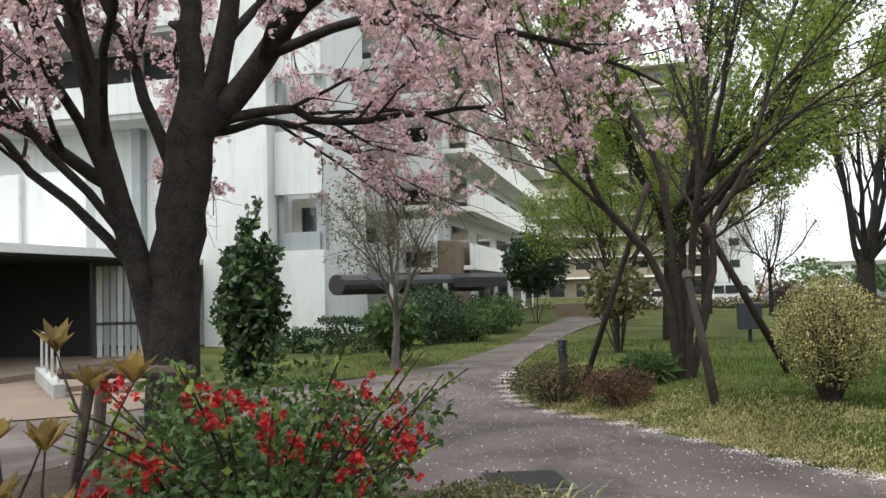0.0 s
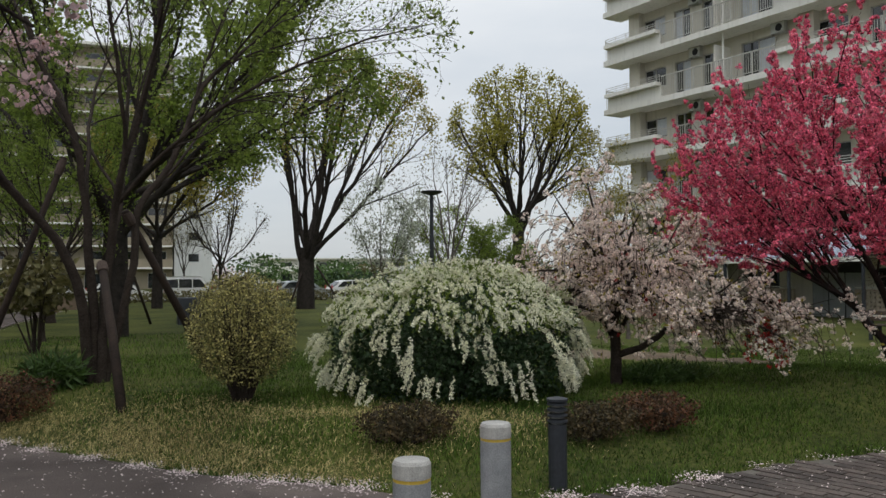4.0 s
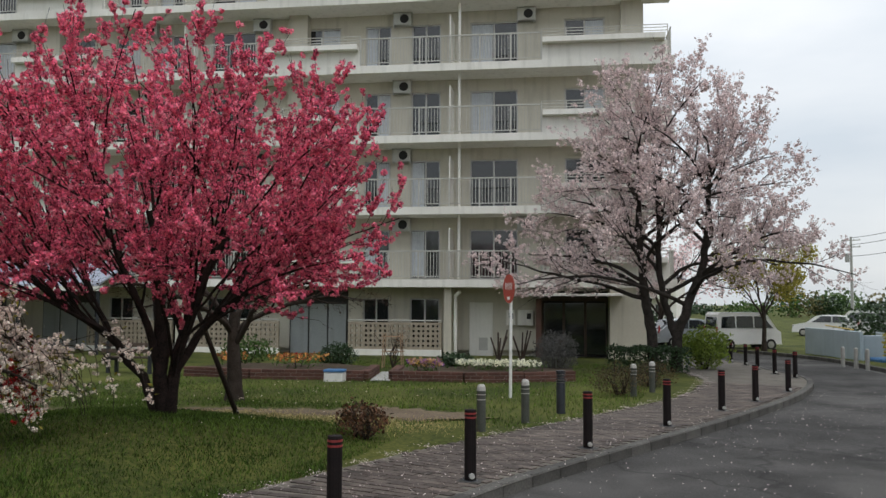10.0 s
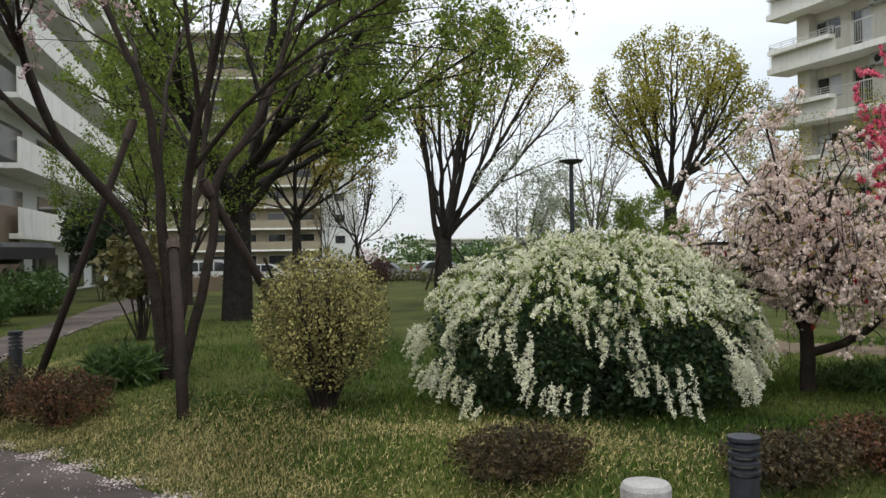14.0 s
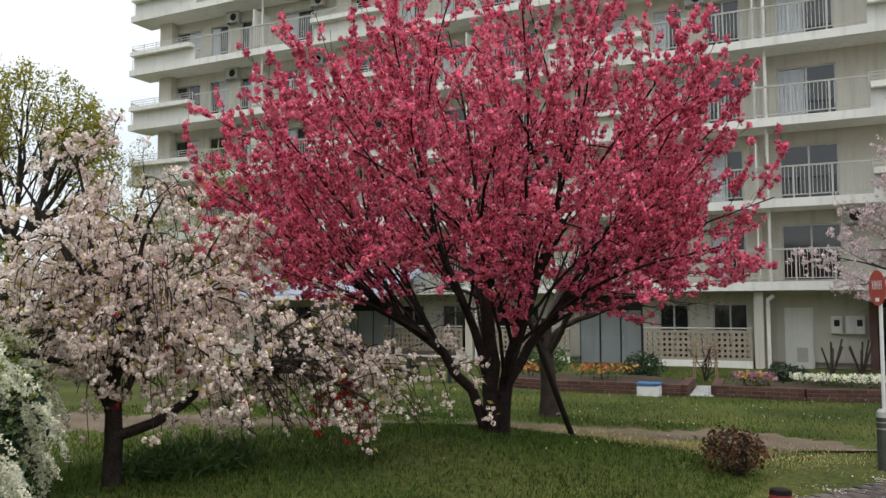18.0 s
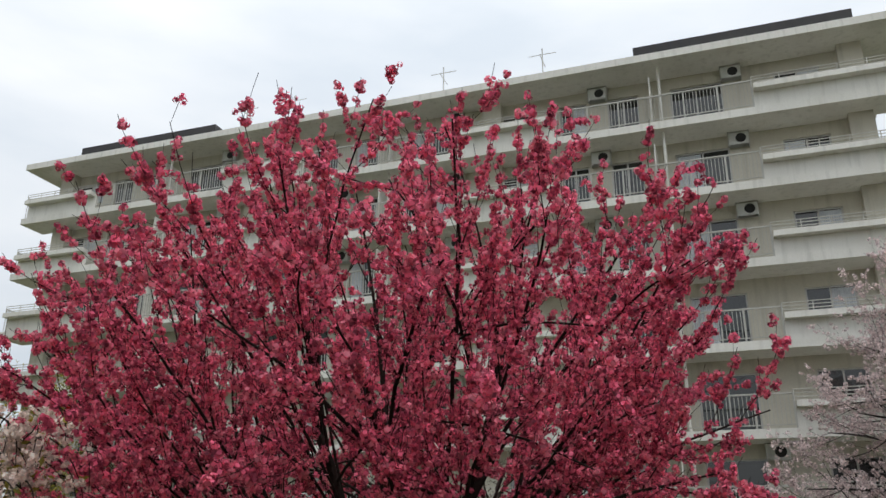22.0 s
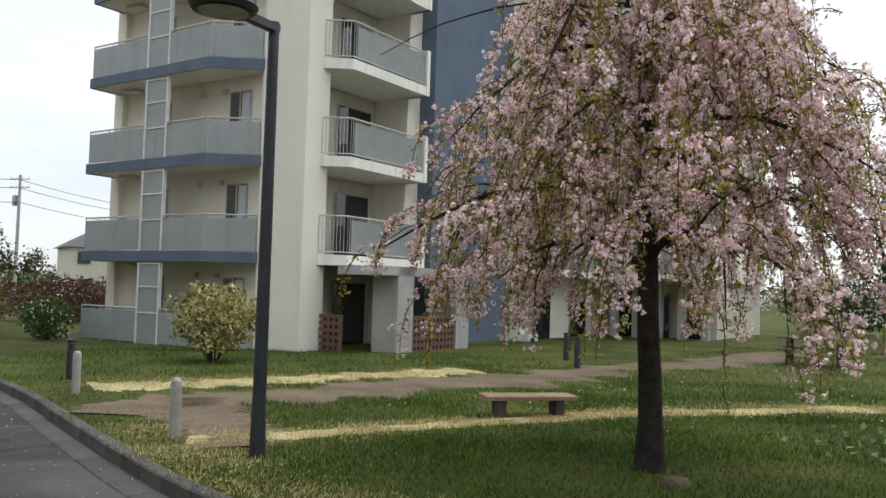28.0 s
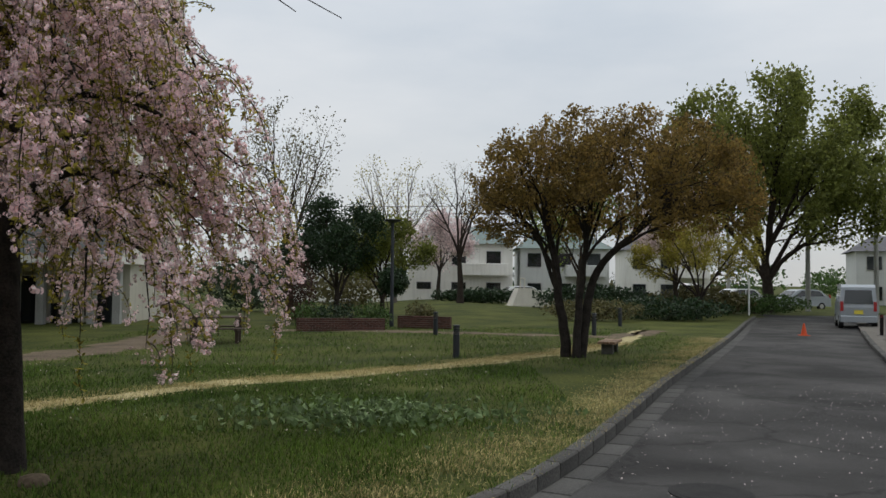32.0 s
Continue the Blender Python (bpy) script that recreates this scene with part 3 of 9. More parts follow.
def grow(rng, base, trunk, levels, wob=0.12, limbs=(), first=1):
    """Branches as (points, radii, level). trunk: (direction, length, radius) list. levels: dicts of count, length, angle, start, lift, ratio, room."""
    out, layer = [], []
    for d, length, r in trunk:
        pts, dr = [np.array(base, float)], unit(np.array(d, float))
        for i in range(7):
            dr = unit(dr + rng.normal(0, wob, 3) * 0.6)
            pts.append(pts[-1] + dr * length / 7)
        rad = np.linspace(r, r * 0.55, 8)
        rad[0] *= 1.25
        out.append((np.array(pts), rad, 0))
        layer.append(out[-1])
    layer = list(limbs) or layer
    for n, lv in enumerate(levels, first):
        nxt = []
        for pts, rad, _ in layer:
            k = len(pts)
            count = max(1, int(round(lv["count"] * rng.uniform(0.8, 1.2))))
            spin = rng.uniform(0, 6.28)
            for c in range(count):
                f = lv["start"] + (1 - lv["start"]) * (c + rng.uniform(0, 1)) / count
                x = min(f, 0.999) * (k - 1)
                i = int(x)
                p = pts[i] + (pts[i + 1] - pts[i]) * (x - i)
                par = unit(pts[i + 1] - pts[i])
                spin += 2.4 + rng.normal(0, 0.4)
                side = unit(np.cross(par, [math.cos(spin), math.sin(spin), 0.31]))
                a = radians(rng.normal(lv["angle"], lv.get("spread", 8)))
                d = unit(par * math.cos(a) + side * math.sin(a))
                length = lv["length"] * rng.uniform(0.7, 1.15) * (1 - lv.get("taper", 0.35) * f)
                room = lv.get("room")
                if room:
                    for _ in range(5):
                        q = (p + (d + np.array([0, 0, lv["lift"]]) * 0.5) * length - room[0]) / room[1]
                        if q @ q < 1:
                            break
                        length *= 0.72
                    q = (p - room[0]) / room[1]
                    if length < lv["length"] * 0.12:
                        continue
                segs = lv.get("segs", 5)
                q, line = d, [p]
                for _ in range(segs):
                    q = unit(q + rng.normal(0, wob, 3) + np.array([0, 0, lv["lift"]]) / segs * 1.6)
                    line.append(line[-1] + q * length / segs)
                r0 = (rad[i] + (rad[i + 1] - rad[i]) * (x - i)) * lv["ratio"]
                nxt.append((np.array(line), np.linspace(r0, max(r0 * 0.35, 0.0025), segs + 1), n))
        out += nxt
        layer = nxt
    return out


def bow(rng, a, lead, b, r0, level, segs=9, wob=0.03, tip=0.006):
    """A limb from a to b that sets out along lead."""
    a, b = np.array(a, float), np.array(b, float)
    length = np.linalg.norm(b - a)
    m = a + unit(np.array(lead, float)) * length * 0.5
    t = np.linspace(0, 1, segs + 1)[:, None]
    p = a * (1 - t) ** 2 + 2 * m * t * (1 - t) + b * t**2
    p[1:] += np.cumsum(rng.normal(0, wob * length / segs, (segs, 3)), 0)
    return (p, np.linspace(1, 0, segs + 1) ** 0.8 * (r0 - tip) + tip, level)


def limb(pts, r0, r1, level=0, step=0.22, rng=None, wob=0.0):
    """A limb that runs smoothly through a few places in space and tapers from r0 to r1."""
    p = np.array(pts, float)
    p = np.r_[[2 * p[0] - p[1]], p, [2 * p[-1] - p[-2]]]
    out = []
    for i in range(1, len(p) - 2):
        n = max(2, int(np.linalg.norm(p[i + 1] - p[i]) / step))
        for t in np.arange(n) / n:
            out.append(0.5 * (2 * p[i] + (p[i + 1] - p[i - 1]) * t + (2 * p[i - 1] - 5 * p[i] + 4 * p[i + 1] - p[i + 2]) * t**2 + (3 * p[i] - p[i - 1] - 3 * p[i + 1] + p[i + 2]) * t**3))
    out = np.array(out + [p[-2]])
    if rng is not None:
        out[1:] += rng.normal(0, wob, (len(out) - 1, 3))
    return (out, np.linspace(1, 0, len(out)) ** 0.9 * (r0 - r1) + r1, level)


def outer(rng, branches, level, start, step, jitter):
    """Places along the outer part of the branches of one level and finer."""
    cut = [(b[0][int(len(b[0]) * start):], None, b[2]) for b in branches if b[2] >= level and len(b[0]) - int(len(b[0]) * start) > 1]
    return along(rng, cut, level, step, jitter)[0]


def dome(rng, n, c, polar, inner=0.8):
    """Places spread over the upper part of an egg, polar degrees down from its top."""
    i = np.arange(n) + 0.5
    z = 1 - i / n * (1 - math.cos(radians(polar)))
    a = i * 2.39996 + rng.uniform(0, 6.28)
    q = np.sqrt(np.clip(1 - z * z, 0, 1))
    d = np.stack([np.cos(a) * q, np.sin(a) * q, z], 1)
    return c[0] + d * c[1] * rng.uniform(inner, 1.0, n)[:, None]


def fan(rng, stems, targets, ratio, low=0.6, straight=0.55, segs=9, wob=0.03):
    """Limbs from the stems towards the places, each from the stem that leans its way."""
    out = []
    for t in targets:
        pick = min(stems, key=lambda s: np.linalg.norm((s[0][-1] - t)[:2]) * rng.uniform(0.7, 1.4))
        f = rng.uniform(low, 0.999) * (len(pick[0]) - 1)
        i = int(f)
        a = pick[0][i] + (pick[0][i + 1] - pick[0][i]) * (f - i)
        lead = unit(pick[0][i + 1] - pick[0][i]) * (1 - straight) + unit(t - a) * straight
        out.append(bow(rng, a, lead, t, pick[1][i] * ratio * rng.uniform(0.8, 1.1), 1, segs, wob))
    return out


def wood(branches, sides=(10, 7, 5, 3, 3)):
    g = Geo()
    for pts, rad, n in branches:
        g.tube(pts, rad, sides[min(n, len(sides) - 1)], caps=False)
    return g


def along(rng, branches, level, step, jitter):
    """Places along the outer branches, with the branch's direction."""
    at, way = [], []
    for pts, _, n in branches:
        if n < level:
            continue
        d = np.diff(pts, axis=0)
        length = np.linalg.norm(d, axis=1).sum()
        m = max(1, int(length / step))
        x = rng.uniform(0, 1, m) * (len(pts) - 1.001)
        i = x.astype(int)
        at.append(pts[i] + d[i] * (x - i)[:, None] + rng.normal(0, jitter, (m, 3)))
        way.append(d[i])
    return np.concatenate(at), np.concatenate(way)


def clumps(rng, branches, level, step, n, spread):
    """Points in small bunches along the outer branches."""
    c, _ = along(rng, branches, level, step, spread * 0.4)
    return (c[:, None] + rng.normal(0, spread, (len(c), n, 3))).reshape(-1, 3)


def within(p, c, slack=1.05):
    return p[(((p - c[0]) / c[1]) ** 2).sum(1) < slack]


def turns(rng, n):
    q = rng.normal(size=(n, 4))
    q /= np.linalg.norm(q, axis=1)[:, None]
    w, x, y, z = q.T
    return np.stack([1 - 2 * (y * y + z * z), 2 * (x * y - w * z), 2 * (x * z + w * y), 2 * (x * y + w * z), 1 - 2 * (x * x + z * z), 2 * (y * z - w * x), 2 * (x * z - w * y), 2 * (y * z + w * x), 1 - 2 * (x * x + y * y)], 1).reshape(-1, 3, 3)


LEAF = ([(0, 0, 0), (0.22, 0.5, 0.06), (0, 1, -0.05), (-0.22, 0.5, 0.06)], [(0, 1, 2, 3)])
BLADE = ([(-0.03, 0, 0), (0.03, 0, 0), (0.025, 0.55, 0.1), (-0.005, 1, -0.05)], [(0, 1, 2, 3)])
BROAD = ([(0, 0, 0), (0.36, 0.45, 0.08), (0, 1, -0.08), (-0.36, 0.45, 0.08)], [(0, 1, 2, 3)])
_r = np.random.default_rng(5)


def puff_template(n, spread, petal):
    """A tuft of n small cupped petals round a point, joined at the middle."""
    v, f = [(0.0, 0.0, 0.0)], []
    for t in turns(_r, n):
        c = t[:, 2] * spread
        a, b = t[:, 0] * petal, t[:, 1] * petal
        k = len(v)
        v += [tuple(c + a * 0.9 + b * 0.5), tuple(c + t[:, 2] * petal * 0.25 + b), tuple(c - a * 0.9 + b * 0.5)]
        f.append((0, k, k + 1, k + 2))
    return np.array(v), np.array(f)


def pom_template(n, cup):
    """A round double flower: n petals that lie on a small ball, each tilted its own way."""
    v, f = [], []
    for i in range(n):
        z = 1 - (2 * i + 1) / n
        a, q = i * 2.39996, math.sqrt(max(0, 1 - z * z))
        d = np.array([math.cos(a) * q, math.sin(a) * q, z])
        u = unit_of(np.cross(d, [0.3, 0.9, 0.2]))
        w = np.cross(d, u)
        k = len(v)
        v += [tuple(d * 0.45 - u * 0.26 - w * 0.3), tuple(d * 0.5 + u * 0.3 - w * 0.26), tuple(d * (0.5 + cup) + u * 0.26 + w * 0.34), tuple(d * 0.5 - u * 0.34 + w * 0.26)]
        f.append((k, k + 1, k + 2, k + 3))
    return np.array(v), np.array(f)


def unit_of(v):
    return v / (np.linalg.norm(v) + 1e-9)


POM = pom_template(6, 0.12)
POM5 = pom_template(5, 0.15)
PUFF = puff_template(7, 0.45, 0.42)
PUFF5 = puff_template(5, 0.4, 0.5)
PUFF3 = puff_template(3, 0.4, 0.55)


def foliage(rng, at, template, size, vary=0.35):
    g = Geo()
    return g.scatter(*template, at, turns(rng, len(at)), size * rng.uniform(1 - vary, 1 + vary, len(at)))


def room(x, y, z, rx, ry, rz):
    return (np.array([x, y, z], float), np.array([rx, ry, rz], float))


def plant_tree(name, at, label, bark, branches, crowns, category="tree", group="", z=0.0):
    """A tree as an empty with trunk, limbs and one or more crown meshes. crowns: (part name, material, Geo)."""
    ob = thing(name, pose(at[0], at[1], z), label, category, group)
    stem = [b for b in branches if b[2] == 0]
    rest = [b for b in branches if b[2] > 0]
    part("trunk", wood(stem), bark, ob, smooth=True)
    if rest:
        part("branchwork", wood(rest), bark, ob, smooth=True)
    for n, m, g in crowns:
        part(n, g, m, ob)
    return ob


# ---- ground ----
def slope(x):
    return -0.012 * np.clip(np.asarray(x, float) - 4, 0, 40)


def smooth_line(pts, step=0.6):
    """A Catmull-Rom curve through plan points."""
    p = np.array(pts, float)
    p = np.r_[[2 * p[0] - p[1]], p, [2 * p[-1] - p[-2]]]
    out = []
    for i in range(1, len(p) - 2):
        n = max(2, int(np.linalg.norm(p[i + 1] - p[i]) / step))
        for t in np.arange(n) / n:
            out.append(0.5 * (2 * p[i] + (p[i + 1] - p[i - 1]) * t + (2 * p[i - 1] - 5 * p[i] + 4 * p[i + 1] - p[i + 2]) * t**2 + (3 * p[i] - p[i - 1] - 3 * p[i + 1] + p[i + 2]) * t**3))
    return np.array(out + [p[-2]])


def resample(line, n):
    d = np.r_[0, np.cumsum(np.linalg.norm(np.diff(line, axis=0), axis=1))]
    s = np.linspace(0, d[-1], n)
    return np.stack([np.interp(s, d, line[:, k]) for k in (0, 1)], 1)


def ribbon(a, b, off, cross=4):
    """A sheet between two plan lines with as many points, off above the ground's slope."""
    t = np.linspace(0, 1, cross + 1)
    p = a[:, None] * (1 - t)[None, :, None] + b[:, None] * t[None, :, None]
    z = slope(p[..., 0]) + off
    v = np.concatenate([p, z[..., None]], -1).reshape(-1, 3)
    i, j = np.meshgrid(np.arange(len(a) - 1), np.arange(cross), indexing="ij")
    w = cross + 1
    return Geo().add(v, np.stack([i * w + j, (i + 1) * w + j, (i + 1) * w + j + 1, i * w + j + 1], -1).reshape(-1, 4))


ROAD_N = smooth_line([(-21, -46), (-14.5, -33), (-9.5, -22.7), (-5.5, -14), (-2.6, -7.5), (0.2, -3.2), (2.8, 0), (5.5, 1.9), (8, 2.7), (10.1, 2.5), (16.5, 0.3), (21.9, -1.25), (26.5, -1.8), (30, -1.0), (33.6, -0.3), (38, 2), (42, 8), (45, 20), (46, 40)])
ROAD_S = smooth_line([(-16.5, -48), (-11.6, -37.5), (-5.5, -23.5), (-0.64, -12.75), (3.34, -3.87), (6, -1.7), (8.5, -1.05), (10.43, -1.19), (14.1, -2.26), (18, -3.45), (22.8, -4.42), (27, -4.8), (33, -4.3), (39, -3.2), (44.5, 0), (48.5, 7), (51, 20), (52, 40)])
PAVE_OUT = smooth_line([(-22.9, -45), (-16.4, -32.2), (-11.4, -22), (-7.3, -13.1), (-4.4, -6.4), (-1.5, -2), (1.2, 1.95), (3.3, 4.25), (4.57, 4.4), (6.16, 4.75), (7.7, 4.82), (8.6, 4.78), (11.2, 4.17), (12.8, 3.64), (16.6, 2.34), (20, 1.3), (24.5, 0.9), (28, 1.6), (32.5, 2.0)])
PATH_R = smooth_line([(3.3, 4.25), (2.6, 5.35), (2.03, 5.82), (1.36, 6.43), (-0.29, 8.5), (-1.7, 9.96), (-2.5, 13), (-2.9, 18), (-2.9, 26), (-2.6, 33), (-1.5, 44)])
PATH_L = smooth_line([(-1.5, -2), (-4, 0), (-9.5, 5), (-9.6, 9.2), (-7.6, 11.2), (-5.6, 13.4), (-4.5, 17.3), (-4.2, 25.6), (-4.6, 33), (-4.5, 44)])


def inside(poly, x, y):
    x, y = np.asarray(x, float), np.asarray(y, float)
    hit = np.zeros(x.shape, bool)
    for (x0, y0), (x1, y1) in zip(poly, np.roll(poly, -1, 0)):
        cut = (y0 > y) != (y1 > y)
        hit ^= cut & (x < (x1 - x0) * (y - y0) / (y1 - y0 + 1e-12) + x0)
    return hit


ROAD_POLY = np.r_[ROAD_N, ROAD_S[::-1]]
PAVE_POLY = np.r_[ROAD_N[: int(len(ROAD_N) * 0.86)], PAVE_OUT[::-1]]
PATH_POLY = np.r_[PATH_R, PATH_L[::-1]]


LAWN_EDGE = np.r_[PATH_R, PAVE_OUT[::-1]]


def bank(x, y):
    """How far the north lawn has risen from its path edge, 0 to 1."""
    d = np.full(np.shape(x), 1e9)
    for (x0, y0), (x1, y1) in zip(LAWN_EDGE[:-1], LAWN_EDGE[1:]):
        if max(y0, y1) < 3.0 or min(y0, y1) > 26 or (x1 - x0) ** 2 + (y1 - y0) ** 2 > 9:
            continue
        t = np.clip(((x - x0) * (x1 - x0) + (y - y0) * (y1 - y0)) / ((x1 - x0) ** 2 + (y1 - y0) ** 2 + 1e-9), 0, 1)
        d = np.minimum(d, (x - x0 - t * (x1 - x0)) ** 2 + (y - y0 - t * (y1 - y0)) ** 2)
    q = np.clip((np.sqrt(d) - 0.15) / 1.5, 0, 1)
    side = (x > -3) & (y > 3) & (y < 30) & ~inside(PATH_POLY, x, y) & ~inside(PAVE_POLY, x, y) & ~inside(ROAD_POLY, x, y)
    return q * q * (3 - 2 * q) * side * np.clip((15 - x) / 5, 0, 1) * np.clip((26 - y) / 10, 0, 1)


def mound(x, y):
    x, y = np.asarray(x, float), np.asarray(y, float)
    lift = 0.24 * bank(x, y) + 0.22 * np.exp(-(((x - 10.5) / 1.9) ** 2 + ((y - 7.5) / 1.9) ** 2)) + 0.1 * np.exp(-(((x - 0.8) / 2.5) ** 2 + ((y - 12.0) / 4.0) ** 2)) * bank(x, y)
    return lift + 0.35 * np.clip((-30 - y) / 15, 0, 1) * np.clip((7 - np.abs(x - 3)) / 7, 0, 1)


def lawn_z(x, y):
    """The lawn's height at a plan point."""
    return float(slope(x) + mound(x, y))


def ground_sheet():
    xs = np.unique(np.r_[np.linspace(-1500, -60, 7), np.arange(-60, -14, 2.0), np.arange(-14, 40, 0.4), np.arange(40, 90, 2.5), np.linspace(90, 1500, 7)])
    ys = np.unique(np.r_[np.linspace(-1500, -60, 7), np.arange(-60, -26, 2.0), np.arange(-26, 24, 0.4), np.arange(24, 90, 2.0), np.linspace(90, 1500, 7)])
    x, y = np.meshgrid(xs, ys)
    z = slope(x) + mound(x, y)
    z += 0.012 * np.sin(x * 2.1 + np.sin(y * 1.7)) * np.sin(y * 1.9)
    near = np.zeros(x.shape, bool)
    for dx, dy in ((0.5, 0), (-0.5, 0), (0, 0.5), (0, -0.5), (0.35, 0.35), (-0.35, 0.35), (0.35, -0.35), (-0.35, -0.35), (0, 0)):
        near |= inside(ROAD_POLY, x + dx, y + dy)
    z -= 0.2 * near + 0.05 * inside(PAVE_POLY, x, y) + 0.05 * inside(PATH_POLY, x, y)
    v = np.stack([x, y, z], -1).reshape(-1, 3)
    h, w = x.shape
    i, j = np.meshgrid(np.arange(h - 1), np.arange(w - 1), indexing="ij")
    return Geo().add(v, np.stack([i * w + j, i * w + j + 1, (i + 1) * w + j + 1, (i + 1) * w + j], -1).reshape(-1, 4))


single("ground", ground_sheet(), "grass", "lawn of short spring grass with bare worn spots", "ground", kind="structure", smooth=True)


def offset(line, d):
    """The plan line moved d to its left."""
    t = np.gradient(line, axis=0)
    t /= np.linalg.norm(t, axis=1)[:, None]
    return line + d * np.stack([-t[:, 1], t[:, 0]], 1)


def road_sheet():
    """The lane as a sheet of small cells that ends under the kerbs."""
    xs, ys = np.arange(-26, 56, 0.3), np.arange(-50, 42, 0.3)
    x, y = np.meshgrid(xs, ys)
    cx, cy = x[:-1, :-1] + 0.15, y[:-1, :-1] + 0.15
    near = np.zeros(cx.shape, bool)
    for dx, dy in ((0.2, 0), (-0.2, 0), (0, 0.2), (0, -0.2), (0, 0)):
        near |= inside(ROAD_POLY, cx + dx, cy + dy)
    v = np.stack([x, y, slope(x) - 0.11], -1).reshape(-1, 3)
    h, w = x.shape
    i, j = np.meshgrid(np.arange(h - 1), np.arange(w - 1), indexing="ij")
    f = np.stack([i * w + j, i * w + j + 1, (i + 1) * w + j + 1, (i + 1) * w + j], -1)[near]
    used, f2 = np.unique(f, return_inverse=True)
    return Geo().add(v[used], f2.reshape(-1, 4))


single("road", road_sheet(), "asphalt", "dark patched asphalt lane dotted with petals", "road", kind="structure")
nn = int(len(ROAD_N) * 0.86)
PA, PB = resample(ROAD_N[:nn], 240), resample(PAVE_OUT, 1500)
PB = PB[np.maximum.accumulate([int(np.argmin(((PB - p) ** 2).sum(1))) for p in PA])]
single("pavement", ribbon(PA, PB, 0.004, 4), "joint", "bed of the brick-paved footway beside the lane", "pavement", kind="structure")
VS = resample(ROAD_S, 260)
single("verge", ribbon(offset(VS, -1.15), offset(VS, -0.14), 0.006, 2), "grass", "grass verge along the kerb", "ground", kind="structure")
single("path", ribbon(resample(PATH_R, 120), resample(PATH_L, 120), 0.012, 6), "path", "brown-grey asphalt footpath strewn with petals", "path", kind="structure")


# ---- apartment block with the long balconies ----
def block_b():
    m = pose(33.9, 1.95, -0.4, 0, 0, 100.2)
    b = thing("apartment_building", m, "seven-storey cream apartment block with long white balconies", "building")
    length, deep, back = 38.45, 11.0, -1.35
    floors = [3.02 + 2.82 * k for k in range(6)]
    roof = 19.95
    g = Geo().box(-0.0 + 1.0, back - deep, -0.3, length - 1.0, back - 0.24, roof - 0.3)
    part("core_wall", g, "bwall", b)
    # the wall behind the balconies, with its window openings
    mids = (8.55, 19.6, 30.65)
    spans, low = [], []
    for c in mids:
        spans += [(c - 2.6, c - 0.66), (c + 0.54, c + 1.76), (c + 2.6, c + 3.7)]
    low = [(2.5, 4.1), (13.3, 14.9), (24.3, 25.9), (35.0, 36.6)]
    cuts = sorted([(a, e, 0.05) for a, e in spans] + [(a, e, 0.95) for a, e in low])
    for k, z in enumerate([0.25] + floors):
        at = 1.0
        for a, e, sill in cuts[0 if k else 2:]:
            part("wall_panel", Geo().box(at, back - 0.24, z, a, back, z + 2.6), "bwall", b)
            part("lintel", Geo().box(a, back - 0.24, z + 2.05, e, back, z + 2.6), "bwall", b)
            if sill > 0.1:
                part("sill_wall", Geo().box(a, back - 0.24, z, e, back, z + sill), "bwall", b)
            at = e
        part("wall_panel", Geo().box(at, back - 0.24, z, length - 1.0, back, z + 2.6), "bwall", b)
    frame_geo, pane_geo = {}, {}
    rng = np.random.default_rng(31)
    for z in [0.25] + floors:
        for a, e, sill in cuts[2 if z < 1 else 0:]:
            w, top = e - a, 2.05
            key = (round(w, 2), sill)
            if key not in frame_geo:
                g = Geo()
                for x in (0, w / 2 - 0.03, w - 0.06):
                    g.box(x, -0.05, sill, x + 0.06, 0.03, top)
                g.box(0, -0.05, top - 0.06, w, 0.03, top).box(0, -0.05, sill, w, 0.03, sill + 0.06)
                frame_geo[key] = g.mesh("window", "inox")
                g = Geo().box(0.05, -0.03, sill + 0.05, w - 0.05, -0.01, top - 0.05)
                pane_geo[key] = g.mesh("pane", "glass")
                g = Geo()
                cols = int(w / 2 / 0.035)
                xs = 0.06 + np.arange(cols + 1) * 0.035
                ys = np.where(np.arange(cols + 1) % 2, 0.012, -0.005)
                v = np.r_[np.stack([xs, ys, xs * 0 + sill + 0.1], 1), np.stack([xs, ys, xs * 0 + top - 0.08], 1)]
                i = np.arange(cols)
                g.add(v, np.stack([i, i + 1, i + cols + 2, i + cols + 1], 1))
                pane_geo[key, 1] = g.mesh("curtain", "curtain")
            f = new("window", frame_geo[key])
            f.parent, f.location = b, (a, back - 0.1, z)
            p = new("pane", pane_geo[key])
            p.parent = f
            if rng.uniform() < 0.6 and z > 1:
                c = new("curtain", pane_geo[key, 1])
                c.parent = f
                c.location = (w / 2 * (rng.uniform() < 0.5), 0, 0)
    # slabs, parapets with a planter ledge, railings, partitions
    solid = [(0.25, 4.98), (12.12, 16.05), (23.12, 27.15), (34.1, 38.2)]
    rails = [(4.98, 12.12), (16.05, 23.12), (27.15, 34.1)]
    for k, z in enumerate(floors):
        part("balcony_slab", Geo().box(0, back, z - 0.3, length, 0.06, z), "bslab", b)
        for n_, (a, e) in enumerate(solid):
            if k == 0 and n_ > 1:
                continue
            g = Geo().box(a, -0.12, z, e, 0.0, z + 0.62).box(a + 0.1, -0.1, z + 0.62, e - 0.05, 0.32, z + 0.82)
            part("parapet", g, "bslab", b)
            g = Geo()
            for h in (0.95, 1.07, 1.18):
                g.rod((a, 0.12, z + h), (e, 0.12, z + h), 0.018, 5)
            for x in np.linspace(a, e, 6):
                g.rod((x, 0.12, z + 0.8), (x, 0.12, z + 1.18), 0.018, 5)
            part("parapet_rail", g, "railgrey", b)
